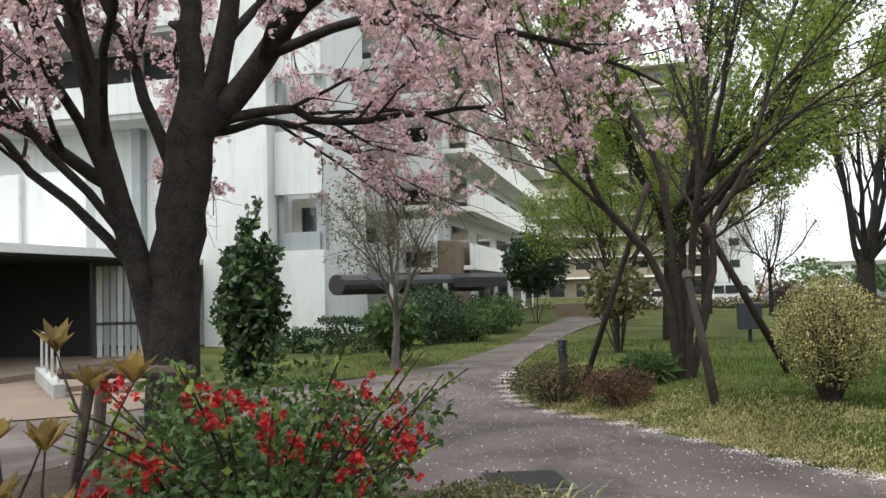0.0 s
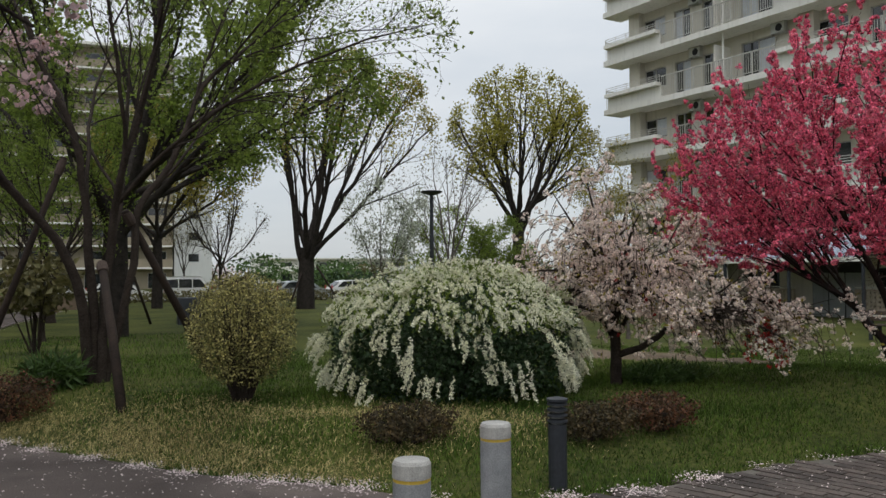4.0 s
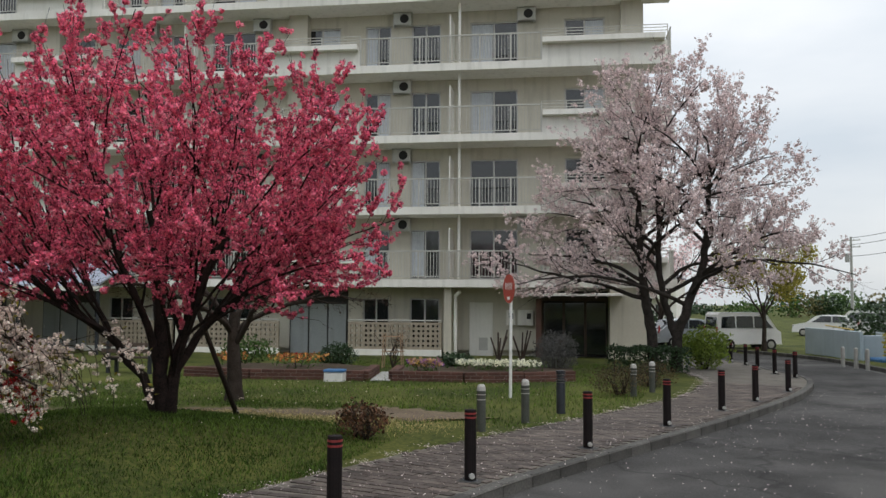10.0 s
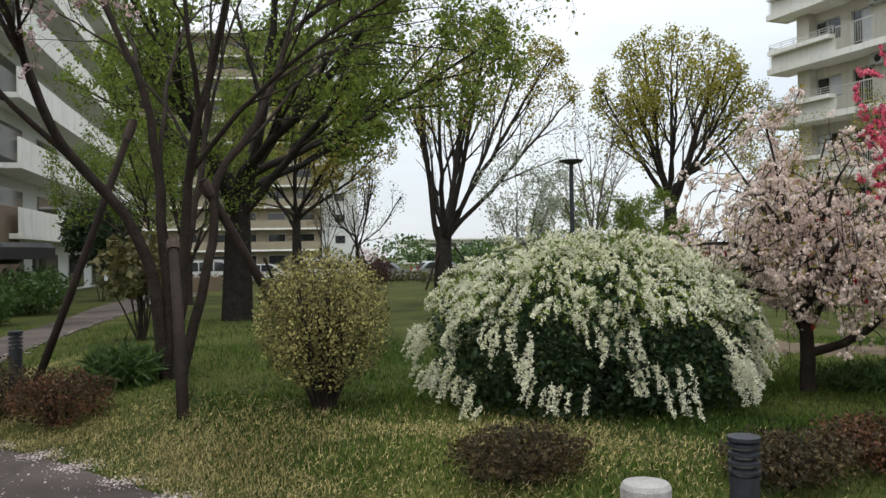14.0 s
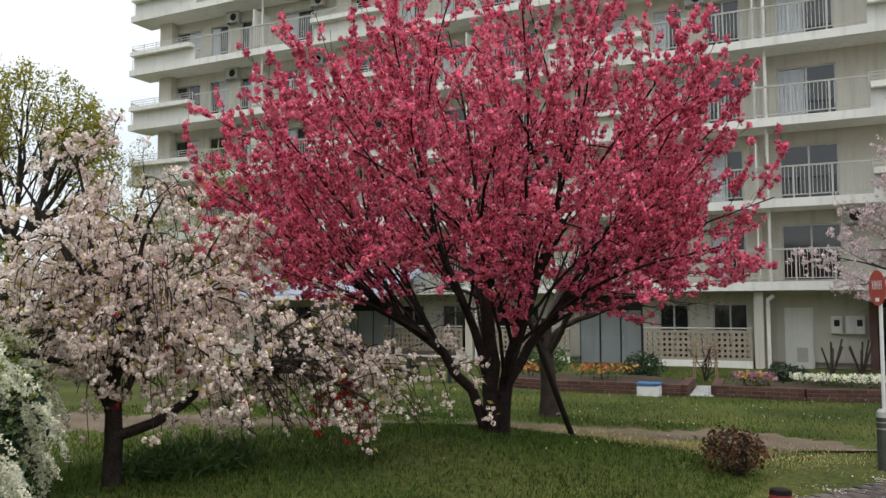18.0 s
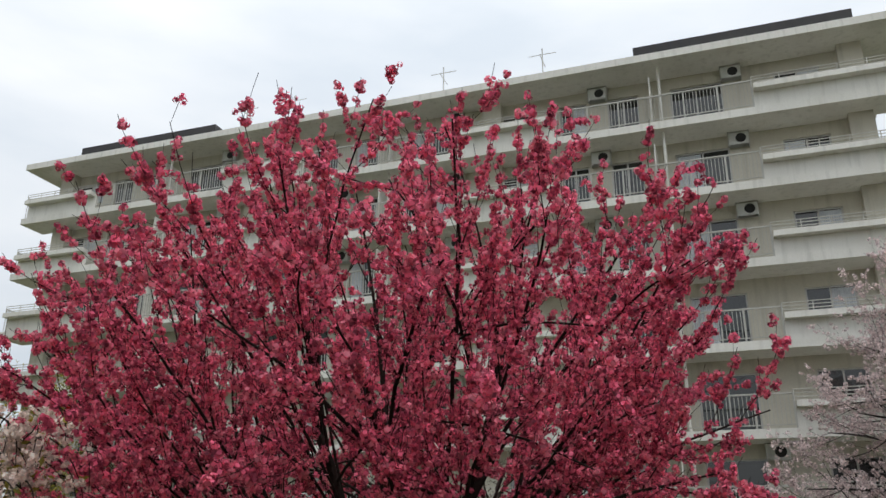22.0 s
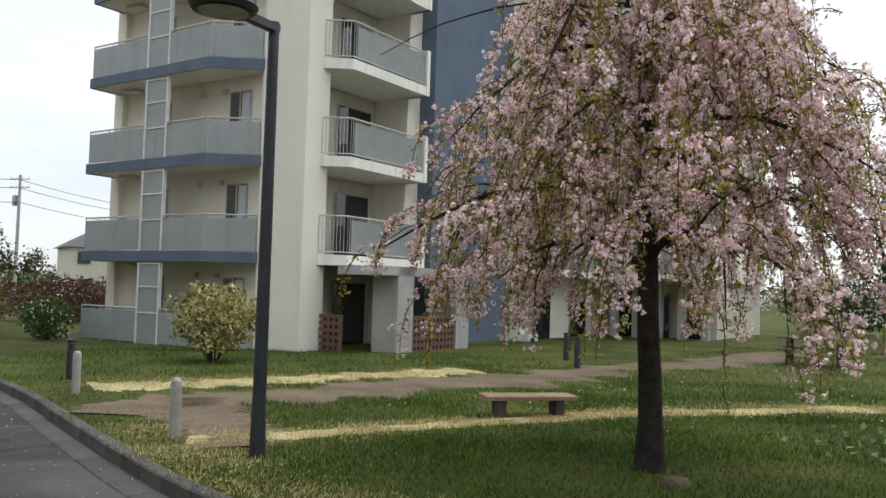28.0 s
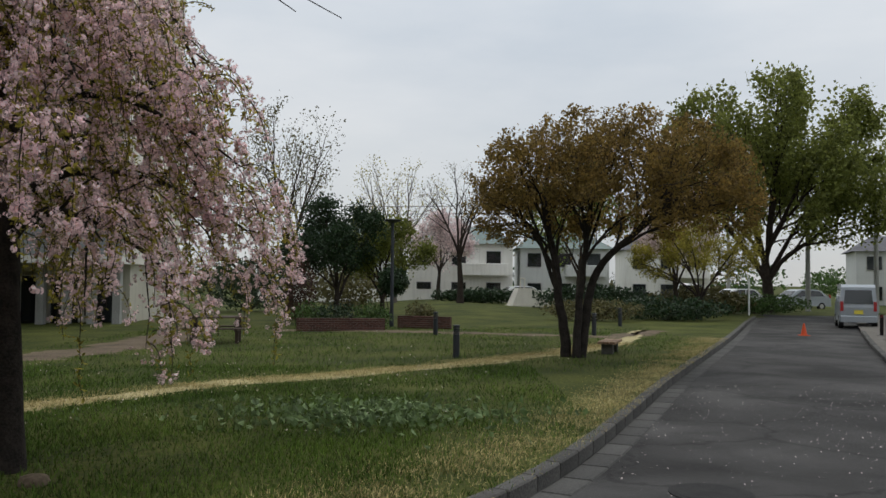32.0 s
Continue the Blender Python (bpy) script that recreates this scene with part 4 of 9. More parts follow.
        for a, e in rails:
            g = Geo().box(a, -0.03, z + 1.07, e, 0.03, z + 1.12).box(a, -0.02, z + 0.1, e, 0.02, z + 0.13)
            for x in np.arange(a + 0.03, e, 0.125):
                g.box(x - 0.01, -0.01, z + 0.1, x + 0.01, 0.01, z + 1.08)
            for x in np.arange(a, e + 0.1, 1.19):
                g.box(x - 0.025, -0.03, z, x + 0.025, 0.03, z + 1.1)
            part("railing", g, "railgrey", b)
        for x in (0.12, length - 0.12):
            g = Geo().box(x - 0.02, back, z + 1.07, x + 0.02, 0.0, z + 1.12)
            for y in np.arange(back, 0, 0.13):
                g.box(x - 0.01, y, z, x + 0.01, y + 0.02, z + 1.08)
            part("end_railing", g, "railgrey", b)
        for c in mids:
            part("partition", Geo().box(c - 0.02, back, z, c + 0.02, -0.1, z + 2.0), "bslab", b)
            part("downpipe", Geo().rod((c - 0.35, -0.35, z), (c - 0.35, -0.35, z + 2.52), 0.055, 8), "bslab", b)
        for x in (1.1, 14.6, 25.7, length - 1.9):
            part("pier", Geo().box(x, back - 0.02, z, x + 0.8, back + 0.45, z + 2.53), "bwall", b)
        for c in mids:
            for x in (c - 2.95, c + 2.1):
                if rng.uniform() < 0.12:
                    continue
                ac = part("air_conditioner", bevel_box(x - 0.36, back + 0.02, z + 1.98, x + 0.36, back + 0.32, z + 2.48, 0.02), "white", b, "white outdoor unit hung under the slab")
                part("fan_grille", Geo().tube([(x - 0.08, back + 0.31, z + 2.23), (x - 0.08, back + 0.332, z + 2.23)], [0.19, 0.18], 18), "dark", ac)
                for dx in (-0.36, 0.36):
                    part("bracket", Geo().box(x + dx - 0.015, back + 0.05, z + 1.92, x + dx + 0.015, back + 0.3, z + 2.53), "steel", ac)
    part("roof_slab", Geo().box(-0.15, back - deep - 0.2, roof - 0.3, length + 0.1, 0.25, roof), "bslab", b)
    for a, e in ((1.0, 9.2), (29.3, 37.4)):
        part("roof_house", Geo().box(a + 0.4, back - 6, roof, e - 0.3, -2.3, roof + 1.3), "bwall", b)
        part("fascia", Geo().box(a, back - 6.4, roof + 0.9, e, -1.9, roof + 1.75), "roofdark", b, "dark overhanging roof edge")
    for x in (13.0, 17.5, 25.0, 27.6):
        g = Geo().rod((x, -2, roof), (x, -2, roof + 2.6), 0.03, 5)
        g.rod((x - 0.6, -2, roof + 2.3), (x + 0.6, -2, roof + 2.3), 0.02, 4).rod((x, -2.5, roof + 2.0), (x, -1.5, roof + 2.0), 0.02, 4)
        part("antenna", g, "steel", b)
    # ground floor: entrance, service door, meter boxes, pierced block screens, drainpipe
    part("entrance_pier", Geo().box(1.0, back - 0.2, 0, 2.45, -0.05, 2.72), "bwall", b)
    # near-black sheet on the solid wall, painted as the doorway's inner shade
    part("entrance_shade_sheet", Geo().box(2.46, back - 0.02, 0.05, 5.05, back + 0.03, 2.6), "dark", b)
    part("entrance_jamb", bevel_box(5.0, back + 0.0, 0.0, 5.22, -0.45, 2.3, 0.01), "latticered", b, "red-brown entrance jamb")
    ent = part("entrance_frame", Geo().box(2.46, back + 0.04, 2.2, 5.0, back + 0.14, 2.36), "wooddark", b)
    part("canopy_top", bevel_box(2.0, -0.5, 2.4, 5.5, 0.45, 2.5, 0.02), "bslab", b)
    for x in (2.5, 3.33, 4.16):
        part("door_leaf", Geo().box(x + 0.04, back + 0.08, 0.16, x + 0.79, back + 0.1, 2.14), "glass", ent)
        for x0 in (x, x + 0.78):
            part("door_stile", Geo().box(x0, back + 0.05, 0.06, x0 + 0.05, back + 0.13, 2.2), "wooddark", ent)
    part("service_door", bevel_box(6.95, back - 0.02, 0.02, 7.88, back + 0.04, 2.14, 0.01), "bslab", b, "cream painted steel door")
    part("door_vent", Geo().box(7.15, back + 0.04, 0.25, 7.5, back + 0.055, 0.75), "railgrey", b)
    for x in (5.35, 6.05):
        mb = part("meter_box", bevel_box(x, back + 0.0, 1.25, x + (0.6 if x < 6 else 0.35), back + 0.2, 1.85, 0.02), "bslab", b, "cream meter box on the wall")
        part("meter_window", Geo().box(x + 0.08, back + 0.2, 1.5, x + 0.25, back + 0.21, 1.72), "dark", mb)
    for x in (8.32, 19.3, 30.3):
        g = Geo().tube([(x, -0.35, 0), (x, -0.35, 2.2), (x, -0.28, 2.4), (x - 0.2, -0.2, 2.55)], [0.07] * 4, 8)
        part("drainpipe", g, "bslab", b)
        part("ground_pier", Geo().box(x + 0.15, back - 0.1, 0, x + 0.45, -0.25, 2.72), "bwall", b)
    for a, e in ((8.85, 12.6), (15.4, 19.1), (19.9, 23.6), (26.5, 30.1), (30.9, 34.6)):
        n, r = int((e - a) / 0.19), 5
        g = Geo()
        for i in range(n + 1):
            g.box(a + i * 0.19, -0.36, 0.3, a + i * 0.19 + 0.1, -0.24, 1.28)
        for j in range(r + 1):
            g.box(a, -0.35, 0.3 + j * 0.19, a + n * 0.19 + 0.1, -0.25, 0.3 + j * 0.19 + 0.1)
        part("pierced_screen", g, "lattice", b, "tan pierced concrete block screen")
        part("screen_base", Geo().box(a, -0.4, 0, e + 0.1, -0.2, 0.3), "bslab", b)
        part("screen_rail", Geo().rod((a, -0.3, 1.42), (e, -0.3, 1.42), 0.03, 6), "railgrey", b)
    # grey storage doors between the screens
    for x0 in (12.85, 23.85, 34.85):
        # flat near-black sheet behind the doors paints a recess's shade
        part("store_shade_sheet", Geo().box(x0, back + 0.01, 0.0, x0 + 2.45, back + 0.04, 2.6), "dark", b)
        for i in range(3):
            d = part("store_door", bevel_box(x0 + 0.06 + i * 0.8, back + 0.05, 0.03, x0 + 0.8 + i * 0.8, back + 0.1, 2.05, 0.012), "cgrey", b, "grey sheet-metal store door")
            part("door_handle", Geo().rod((x0 + 0.72 + i * 0.8, back + 0.13, 0.95), (x0 + 0.72 + i * 0.8, back + 0.13, 1.1), 0.012, 6), "steel", d)
    # side wall towards the lane end
    part("end_wall", Geo().box(0.98, back - deep, 0, 1.02, back - 0.3, roof - 0.3), "bwall", b)
    # lean-to roof over the ground floor shop
    part("awning", Geo().add([(21.5, 2.6, 2.75), (29.2, 2.6, 2.75), (29.2, 0.1, 3.75), (21.5, 0.1, 3.75), (21.5, 2.6, 2.68), (29.2, 2.6, 2.68), (29.2, 0.1, 3.68), (21.5, 0.1, 3.68)], [(0, 1, 2, 3), (7, 6, 5, 4), (0, 4, 5, 1), (1, 5, 6, 2), (3, 7, 4, 0)]), "solar", b, "pale bluish lean-to sheet roof")
    part("awning_beam", Geo().box(21.3, 2.45, 2.5, 38.4, 2.65, 2.68), "bslab", b)
    for x in np.linspace(21.5, 37.8, 6):
        part("awning_post", Geo().box(x - 0.05, 2.5, 0, x + 0.05, 2.6, 2.5), "darkmetal", b)
    return b


block_b()


# ---- corner block with grey balcony panels ----
BAR = Geo().box(-0.007, -0.007, 0, 0.007, 0.007, 1.06).mesh("baluster", "steel")


def balusters(rail, places):
    for p in places:
        o = new("baluster", BAR)
        o.parent, o.location = rail, p


def block_c():
    m = pose(21.8, -13.35, -0.4, 0, 0, 4)
    c = thing("corner_building", m, "ivory apartment block with grey panelled balconies and slate-blue slabs", "building")
    top, storey = 21.0, 2.85
    fl = [2.95 + storey * k for k in range(6)]
    part("wall", Geo().box(1.45, -22, -0.3, 9.0, 0, top).box(0, -22, -0.3, 1.45, -4.5, top), "cwall", c)
    part("ceiling_slab", Geo().box(0.06, -4.5, top - 0.3, 1.45, -0.6, top), "bslab", c)
    part("roof", Geo().box(-0.2, -22.2, top, 9.2, 0.2, top + 0.3), "bslab", c)
    part("wall_fin", Geo().box(-0.02, -0.6, -0.3, 1.75, 0.35, top), "cwall", c)
    part("wall_fin", Geo().box(8.6, -0.6, -0.3, 9.05, 0.2, top), "cwall", c)

    def balcony(z, slab, north):
        y0, y1, x0, x1 = 0.0, 1.28, 1.75, 8.75
        if north:
            plan = [(x1, y0), (x1, y1 + 0.02), (3.0, y1 + 0.02), (x0, 0.35), (x0, y0)]
            part("slab", Geo().slab(plan, z - 0.27, z), "cwall", c)
            rim = [(x1, y0), (x1, y1 + 0.02), (3.0, y1 + 0.02), (x0, 0.35)]
            for (ax, ay), (bx, by) in zip(rim, rim[1:]):
                d = unit(np.array([bx - ax, by - ay]))
                o = np.array([d[1], -d[0]]) * -0.05
                if o @ (np.array([ax + bx, ay + by]) / 2 - [5.0, 0.4]) < 0:
                    o = -o
                q = np.array([(ax, ay), (bx, by)]) + [-d * 0.03, d * 0.03]
                ring = [tuple(q[0]), tuple(q[1]), tuple(q[1] + o), tuple(q[0] + o)]
                if np.cross(q[1] - q[0], o) < 0:
                    ring = ring[::-1]
                part("slab_edge", Geo().slab(ring, z - 0.3, z + 0.02), slab, c, "slate-blue slab edge")
        plan = [(x1, y1 - 0.02), (5.9, y1 - 0.02)], [(4.85, y1 - 0.02), (3.0, y1 - 0.02), (x0 + 0.05, 0.36)]
        for line in plan:
            for (ax, ay), (bx, by) in zip(line, line[1:]):
                d = unit(np.array([bx - ax, by - ay]))
                nrm = np.array([-d[1], d[0]]) * 0.02
                g = Geo().slab([(ax - nrm[0], ay - nrm[1]), (bx - nrm[0], by - nrm[1]), (bx + nrm[0], by + nrm[1]), (ax + nrm[0], ay + nrm[1])][::1], z + 0.06, z + 1.0)
                part("panel", g, "cgrey", c)
                g = Geo().rod((ax, ay, z + 1.1), (bx, by, z + 1.1), 0.025, 6)
                n = max(2, int(np.hypot(bx - ax, by - ay) / 0.11))
                bars = [(ax + (bx - ax) * i / n, ay + (by - ay) * i / n - 0.021, z + 0.05) for i in range(n + 1)]
                for i in range(0, n + 1, 9):
                    x, y = ax + (bx - ax) * i / n, ay + (by - ay) * i / n
                    g.rod((x, y, z), (x, y, z + 1.1), 0.02, 5)
                balusters(part("balcony_rail", g, "steel", c), bars)
        part("drain", Geo().tube([(7.9, 0.7, z - 0.34), (7.3, 0.6, z - 0.34), (7.2, 0.3, z - 0.4), (7.2, 0.1, z - 0.5), (7.2, 0.1, z - 2.2)], [0.05] * 5, 6), "steel", c)

    for k, z in enumerate([0.1] + fl):
        balcony(z, "cblue", k > 0)
        # glazed screen between the two balcony halves
        g = Geo()
        for x in (4.85, 5.86):
            g.box(x, 1.2, z, x + 0.04, 1.32, z + 2.5)
        for h in (0.95, 1.75, 2.46):
            g.box(4.85, 1.22, z + h, 5.9, 1.3, z + h + 0.04)
        s = part("screen_frame", g, "signwhite", c)
        part("screen_panel", Geo().box(4.88, 1.25, z + 0.02, 5.87, 1.27, z + 2.46), "cgrey", s)
        for x, w, lo, hi in ((2.6, 0.85, 0.9, 2.1), (3.4, 0.0, 0, 0), (6.3, 0.7, 0.2, 2.05)):
            if not w:
                continue
            f = part("window", Geo().box(x - 0.05, -0.02, z + lo, x + w + 0.05, 0.03, z + hi + 0.05).box(x + w / 2 - 0.03, 0.0, z + lo, x + w / 2 + 0.03, 0.05, z + hi), "inox", c)
            part("pane", Geo().box(x, 0.03, z + lo + 0.05, x + w, 0.04, z + hi), "glass", f)
            part("curtain", Geo().box(x, 0.042, z + lo + 0.06, x + w * 0.4, 0.048, z + hi - 0.03), "curtain", f)
        for x in (3.6, 4.6):
            part("wall_vent", bevel_box(x, 0.0, z + 2.1, x + 0.16, 0.14, z + 2.26, 0.03), "steel", c)
    # west side: recessed flats behind white-edged balconies
    for k, z in enumerate(fl):
        plan = [(-0.75, -4.6), (0.05, -4.6), (0.05, -0.28), (-0.05, -0.28), (-0.75, -0.75)]
        part("slab", Geo().slab(plan, z - 0.3, z), "bslab", c, "white-edged balcony slab")
        line = [(-0.05, -0.3), (-0.72, -0.78), (-0.72, -4.4)]
        for (ax, ay), (bx, by) in zip(line, line[1:]):
            g = Geo().rod((ax, ay, z + 1.12), (bx, by, z + 1.12), 0.025, 6)
            part("lower_rail", Geo().rod((ax, ay, z + 0.08), (bx, by, z + 0.08), 0.02, 6), "steel", c)
            n = int(np.hypot(bx - ax, by - ay) / 0.1)
            bars = [(ax + (bx - ax) * i / n, ay + (by - ay) * i / n, z + 0.05) for i in range(n + 1)]
            balusters(part("balcony_rail", g, "steel", c), bars)
        part("panel", Geo().box(-0.69, -4.4, z + 0.06, -0.66, -1.9 + 0.9, z + 1.02), "cgrey", c)
        part("end_panel", Geo().box(-0.78, -4.62, z - 0.3, 0.0, -4.45, z + 1.2), "bslab", c)
    for z in [0.1] + fl:
        if z > 1:
            part("recess_floor", Geo().box(0.06, -4.5, z - 0.28, 1.44, -0.6, z - 0.01), "bslab", c)
        part("recess", Geo().box(1.36, -4.48, z + 0.02, 1.44, -0.62, z + 2.5), "bwall", c)
        f = part("window", Geo().box(1.3, -1.9, z + 0.05, 1.355, -0.8, z + 2.1), "inox", c)
        part("pane", Geo().box(1.27, -1.86, z + 0.08, 1.295, -0.85, z + 2.06), "glass", f)
        f = part("window", Geo().box(1.3, -4.2, z + 0.05, 1.355, -2.5, z + 2.1), "inox", c)
        part("pane", Geo().box(1.27, -4.15, z + 0.08, 1.295, -2.55, z + 2.06), "glass", f)
    # ground-floor piers with pierced screens
    for x, y in ((-2.2, -1.3), (-2.2, -4.4)):
        part("pier", Geo().box(x, y - 0.75, -0.2, x + 0.9, y, 2.66), "concrete", c)
    part("pier_beam", Geo().box(-2.2, -5.2, 2.4, -0.6, -0.55, 2.66), "concrete", c)
    for (x0, y0, x1, y1) in ((-0.85, -0.55, -0.05, -0.45), (-2.15, -4.4, -2.05, -2.05)):
        n = int(max(x1 - x0, y1 - y0) / 0.2)
        scr = part("pierced_screen", Geo().box(x0 + 0.004, y0 + 0.004, 0.15, x1 - 0.004, y1 - 0.004, 0.25), "latticered", c, "brown pierced block screen")
        for i in range(n + 1):
            if x1 - x0 > 0.5:
                part("block_post", Geo().box(x0 + i * 0.2, y0, 0.15, x0 + i * 0.2 + 0.1, y1, 1.25), "latticered", scr)
            else:
                part("block_post", Geo().box(x0, y0 + i * 0.2, 0.15, x1, y0 + i * 0.2 + 0.1, 1.25), "latticered", scr)
        for j in range(1, 6):
            part("block_course", Geo().box(x0 + 0.004, y0 + 0.004, 0.15 + j * 0.2, x1 - 0.004, y1 - 0.004, 0.25 + j * 0.2), "latticered", scr)
    # slate-blue stair tower and further wing
    part("stair_tower", Geo().box(-0.6, -10.5, -0.3, 0.3, -5.2, top + 0.4), "cblue", c, "slate-blue rendered tower")
    part("wing", Geo().box(-1.2, -24, -0.3, 0.5, -10.5, top), "cwall", c)
    for k, z in enumerate([0.1] + fl):
        for y in (-13.0, -16.5, -20.0):
            f = part("window", Geo().box(-1.25, y, z + 0.05, -1.2, y + 1.6, z + 2.1), "inox", c)
            part("pane", Geo().box(-1.28, y + 0.05, z + 0.1, -1.255, y + 1.55, z + 2.05), "glass", f)
        if k:
            part("slab", Geo().box(-2.5, -23, z - 0.28, -1.2, -11, z), "bslab", c)
            part("panel", Geo().box(-2.5, -23, z, -2.45, -11, z + 1.05), "cgrey", c)

    # wing that turns west, with a colonnade below and balconies above
    part("west_wing", Geo().box(-6.6, -26.5, 2.7, -1.25, -17.2, top), "cwall", c)
    part("west_base", Geo().box(-6.4, -26.5, -0.3, -1.25, -18.6, 2.68), "bwall", c)
    for i in range(6):
        part("column", Geo().box(-6.4 + i * 1.0, -17.6, -0.3, -6.1 + i * 1.0, -17.25, 2.68), "concrete", c)
    for i in range(3):
        f = part("window", Geo().box(-5.9 + i * 1.5, -18.58, 0.1, -4.7 + i * 1.5, -18.5, 2.2), "inox", c)
        part("pane", Geo().box(-5.85 + i * 1.5, -18.49, 0.15, -4.75 + i * 1.5, -18.46, 2.15), "glass", f)
    for z in fl:
        part("slab", Geo().box(-6.8, -17.18, z - 0.28, -1.3, -16.0, z), "bslab", c)
        part("panel", Geo().box(-6.8, -16.05, z, -1.3, -16.0, z + 1.05), "cgrey", c)
        for i in range(2):
            f = part("window", Geo().box(-6.2 + i * 2.5, -17.18, z + 0.05, -4.5 + i * 2.5, -17.12, z + 2.1), "inox", c)
            part("pane", Geo().box(-6.15 + i * 2.5, -17.11, z + 0.1, -4.55 + i * 2.5, -17.08, z + 2.05), "glass", f)
    f = part("window", Geo().box(-1.26, -12.6, 0.0, -1.2, -11.2, 2.2), "inox", c)
    ac = part("air_conditioner", bevel_box(-1.75, -11.0, -0.2, -1.4, -10.2, 0.45, 0.02), "white", c)
    part("fan_grille", Geo().tube([(-1.74, -10.5, 0.12), (-1.77, -10.5, 0.12)], [0.22, 0.21], 16), "dark", ac)


block_c()


# ---- white block with the porch ----
def block_a():
    a = thing("porch_building", pose(-10.4, 23.8, 0, 0, 0, 0), "white rendered block with stepped balconies and a dark porch", "building")
    part("wall", Geo().box(-14, 0.6, -0.2, -1.75, 9, 19), "white", a)
    part("low_wall", Geo().box(-1.78, -0.15, -0.2, 0, 0.15, 3.15), "white", a)
    part("side_block", Geo().box(-4.2, -0.6, -0.2, -1.8, 0.6, 19), "white", a)
    for k in range(5):
        z = 3.15 + k * 4.05
        part("parapet", Geo().box(-1.5, 0.0, z, -0.2, 0.1, z + 0.62), "cgrey", a, "pale blue-grey balcony parapet")
        part("balcony_wall", Geo().box(-1.78, -0.1, z + 1.9, -0.02, 0.12, z + 4.05), "white", a)
        part("column", Geo().box(-0.36, 0.13, z, -0.05, 0.45, z + 1.9), "cgrey", a)
        part("jamb", Geo().box(-1.75, 0.13, z, -1.55, 0.5, z + 1.9), "cgrey", a)
        part("recess_wall", Geo().box(-1.75, 1.3, z, -0.6, 1.4, z + 1.9), "bwall", a)
        part("deck", Geo().box(-1.78, 0.16, z - 0.2, -0.4, 1.4, z - 0.02), "white", a)
        w = part("window", Geo().box(-1.4, 1.24, z + 0.5, -0.75, 1.3, z + 1.6), "inox", a)
        part("pane", Geo().box(-1.36, 1.2, z + 0.54, -0.79, 1.235, z + 1.56), "glass", w)
    for x in (-7.5, -4.6):
        part("pilaster", Geo().box(x, 0.2, 2.9, x + 0.36, 0.6, 19), "cgrey", a)
    for z in (8.0, 10.9, 13.8, 16.7):
        part("balcony_slab", Geo().box(-14, -1.2, z - 0.2, -4.3, 0.6, z), "concrete", a)
        part("balcony_front", Geo().box(-14, -1.25, z, -4.3, -1.15, z + 1.05), "white", a)
        # near-black sheet stands for the shade deep in each balcony
        part("balcony_shade_sheet", Geo().box(-13.9, 0.5, z + 1.1, -4.4, 0.58, z + 2.6), "dark", a)
    # porch: canopy, hall painted near-black for its shade, glazed screen, ramp with rails, steps
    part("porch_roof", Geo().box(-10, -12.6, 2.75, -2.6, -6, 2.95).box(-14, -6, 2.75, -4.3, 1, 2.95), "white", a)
    # soffit and hall walls carry the porch's inner shade as near-black colour
    part("porch_soffit_shade", Geo().box(-9.9, -12.4, 2.69, -2.7, -6.1, 2.745), "dark", a)
    part("hall_shade_wall", Geo().box(-14, -6.2, 0, -4.4, -6.0, 2.7), "dark", a)
    part("hall_shade_side", Geo().box(-10.2, -12.6, 0, -10, -6, 2.7), "dark", a)
    part("upper_panel", Geo().box(-14, -6.6, 2.95, -4.2, -6.2, 5.2), "white", a)
    for x in (-9.6, -7.9, -6.2):
        part("pipe", Geo().rod((x, -6.7, 2.95), (x, -6.7, 5.2), 0.05, 8), "steel", a)
    part("porch_floor", Geo().box(-10, -12.8, -0.1, -2.4, -6.2, 0.16), "entry", a)


def porch_screen():
    """Tall glazed screen with upright louvres beside the porch."""
    s = thing("glazed_screen", pose(-14.14, 16.86, 0.16, 0, 0, 27), "tall glazed screen with pale upright louvres", "screen")
    part("frame", Geo().box(0, -0.03, 0, 0.07, 0.03, 2.5).box(1.3, -0.03, 0, 1.37, 0.03, 2.5).box(0, -0.03, 0.85, 1.37, 0.03, 0.93).box(0, -0.03, 2.4, 1.37, 0.03, 2.5), "darkmetal", s)
    for i in range(7):
        x = 0.09 + i * 0.173
        part("louvre", Geo().box(x, 0.0, 0.02, x + 0.13, 0.02, 2.4), "cgrey" if i % 3 else "steel", s)


def porch_ramp():
    """Low kerb wall with handrail posts beside the porch steps."""
    s = thing("porch_ramp", pose(-9.55, 9.9, 0, 0, 0, 134), "concrete ramp kerb with steel handrail posts and steps", "ramp")
    part("kerb_wall", bevel_box(0, -0.1, -0.1, 4.2, 0.1, 0.32, 0.02), "concrete", s)
    for x in (0.15, 1.3, 2.5, 3.7):
        part("handrail_post", Geo().rod((x, 0, 0.3), (x, 0, 1.05), 0.025, 8), "steel", s)
    part("handrail", Geo().rod((0.15, 0, 1.05), (3.7, 0, 1.05), 0.025, 8), "steel", s)
    part("step", bevel_box(0.35, -2.6, -0.1, 1.5, -0.12, 0.1, 0.01), "entry", s)
    part("step", bevel_box(0.7, -2.6, 0.05, 4.0, -0.12, 0.2, 0.01), "entry", s)


porch_screen()
porch_ramp()
block_a()


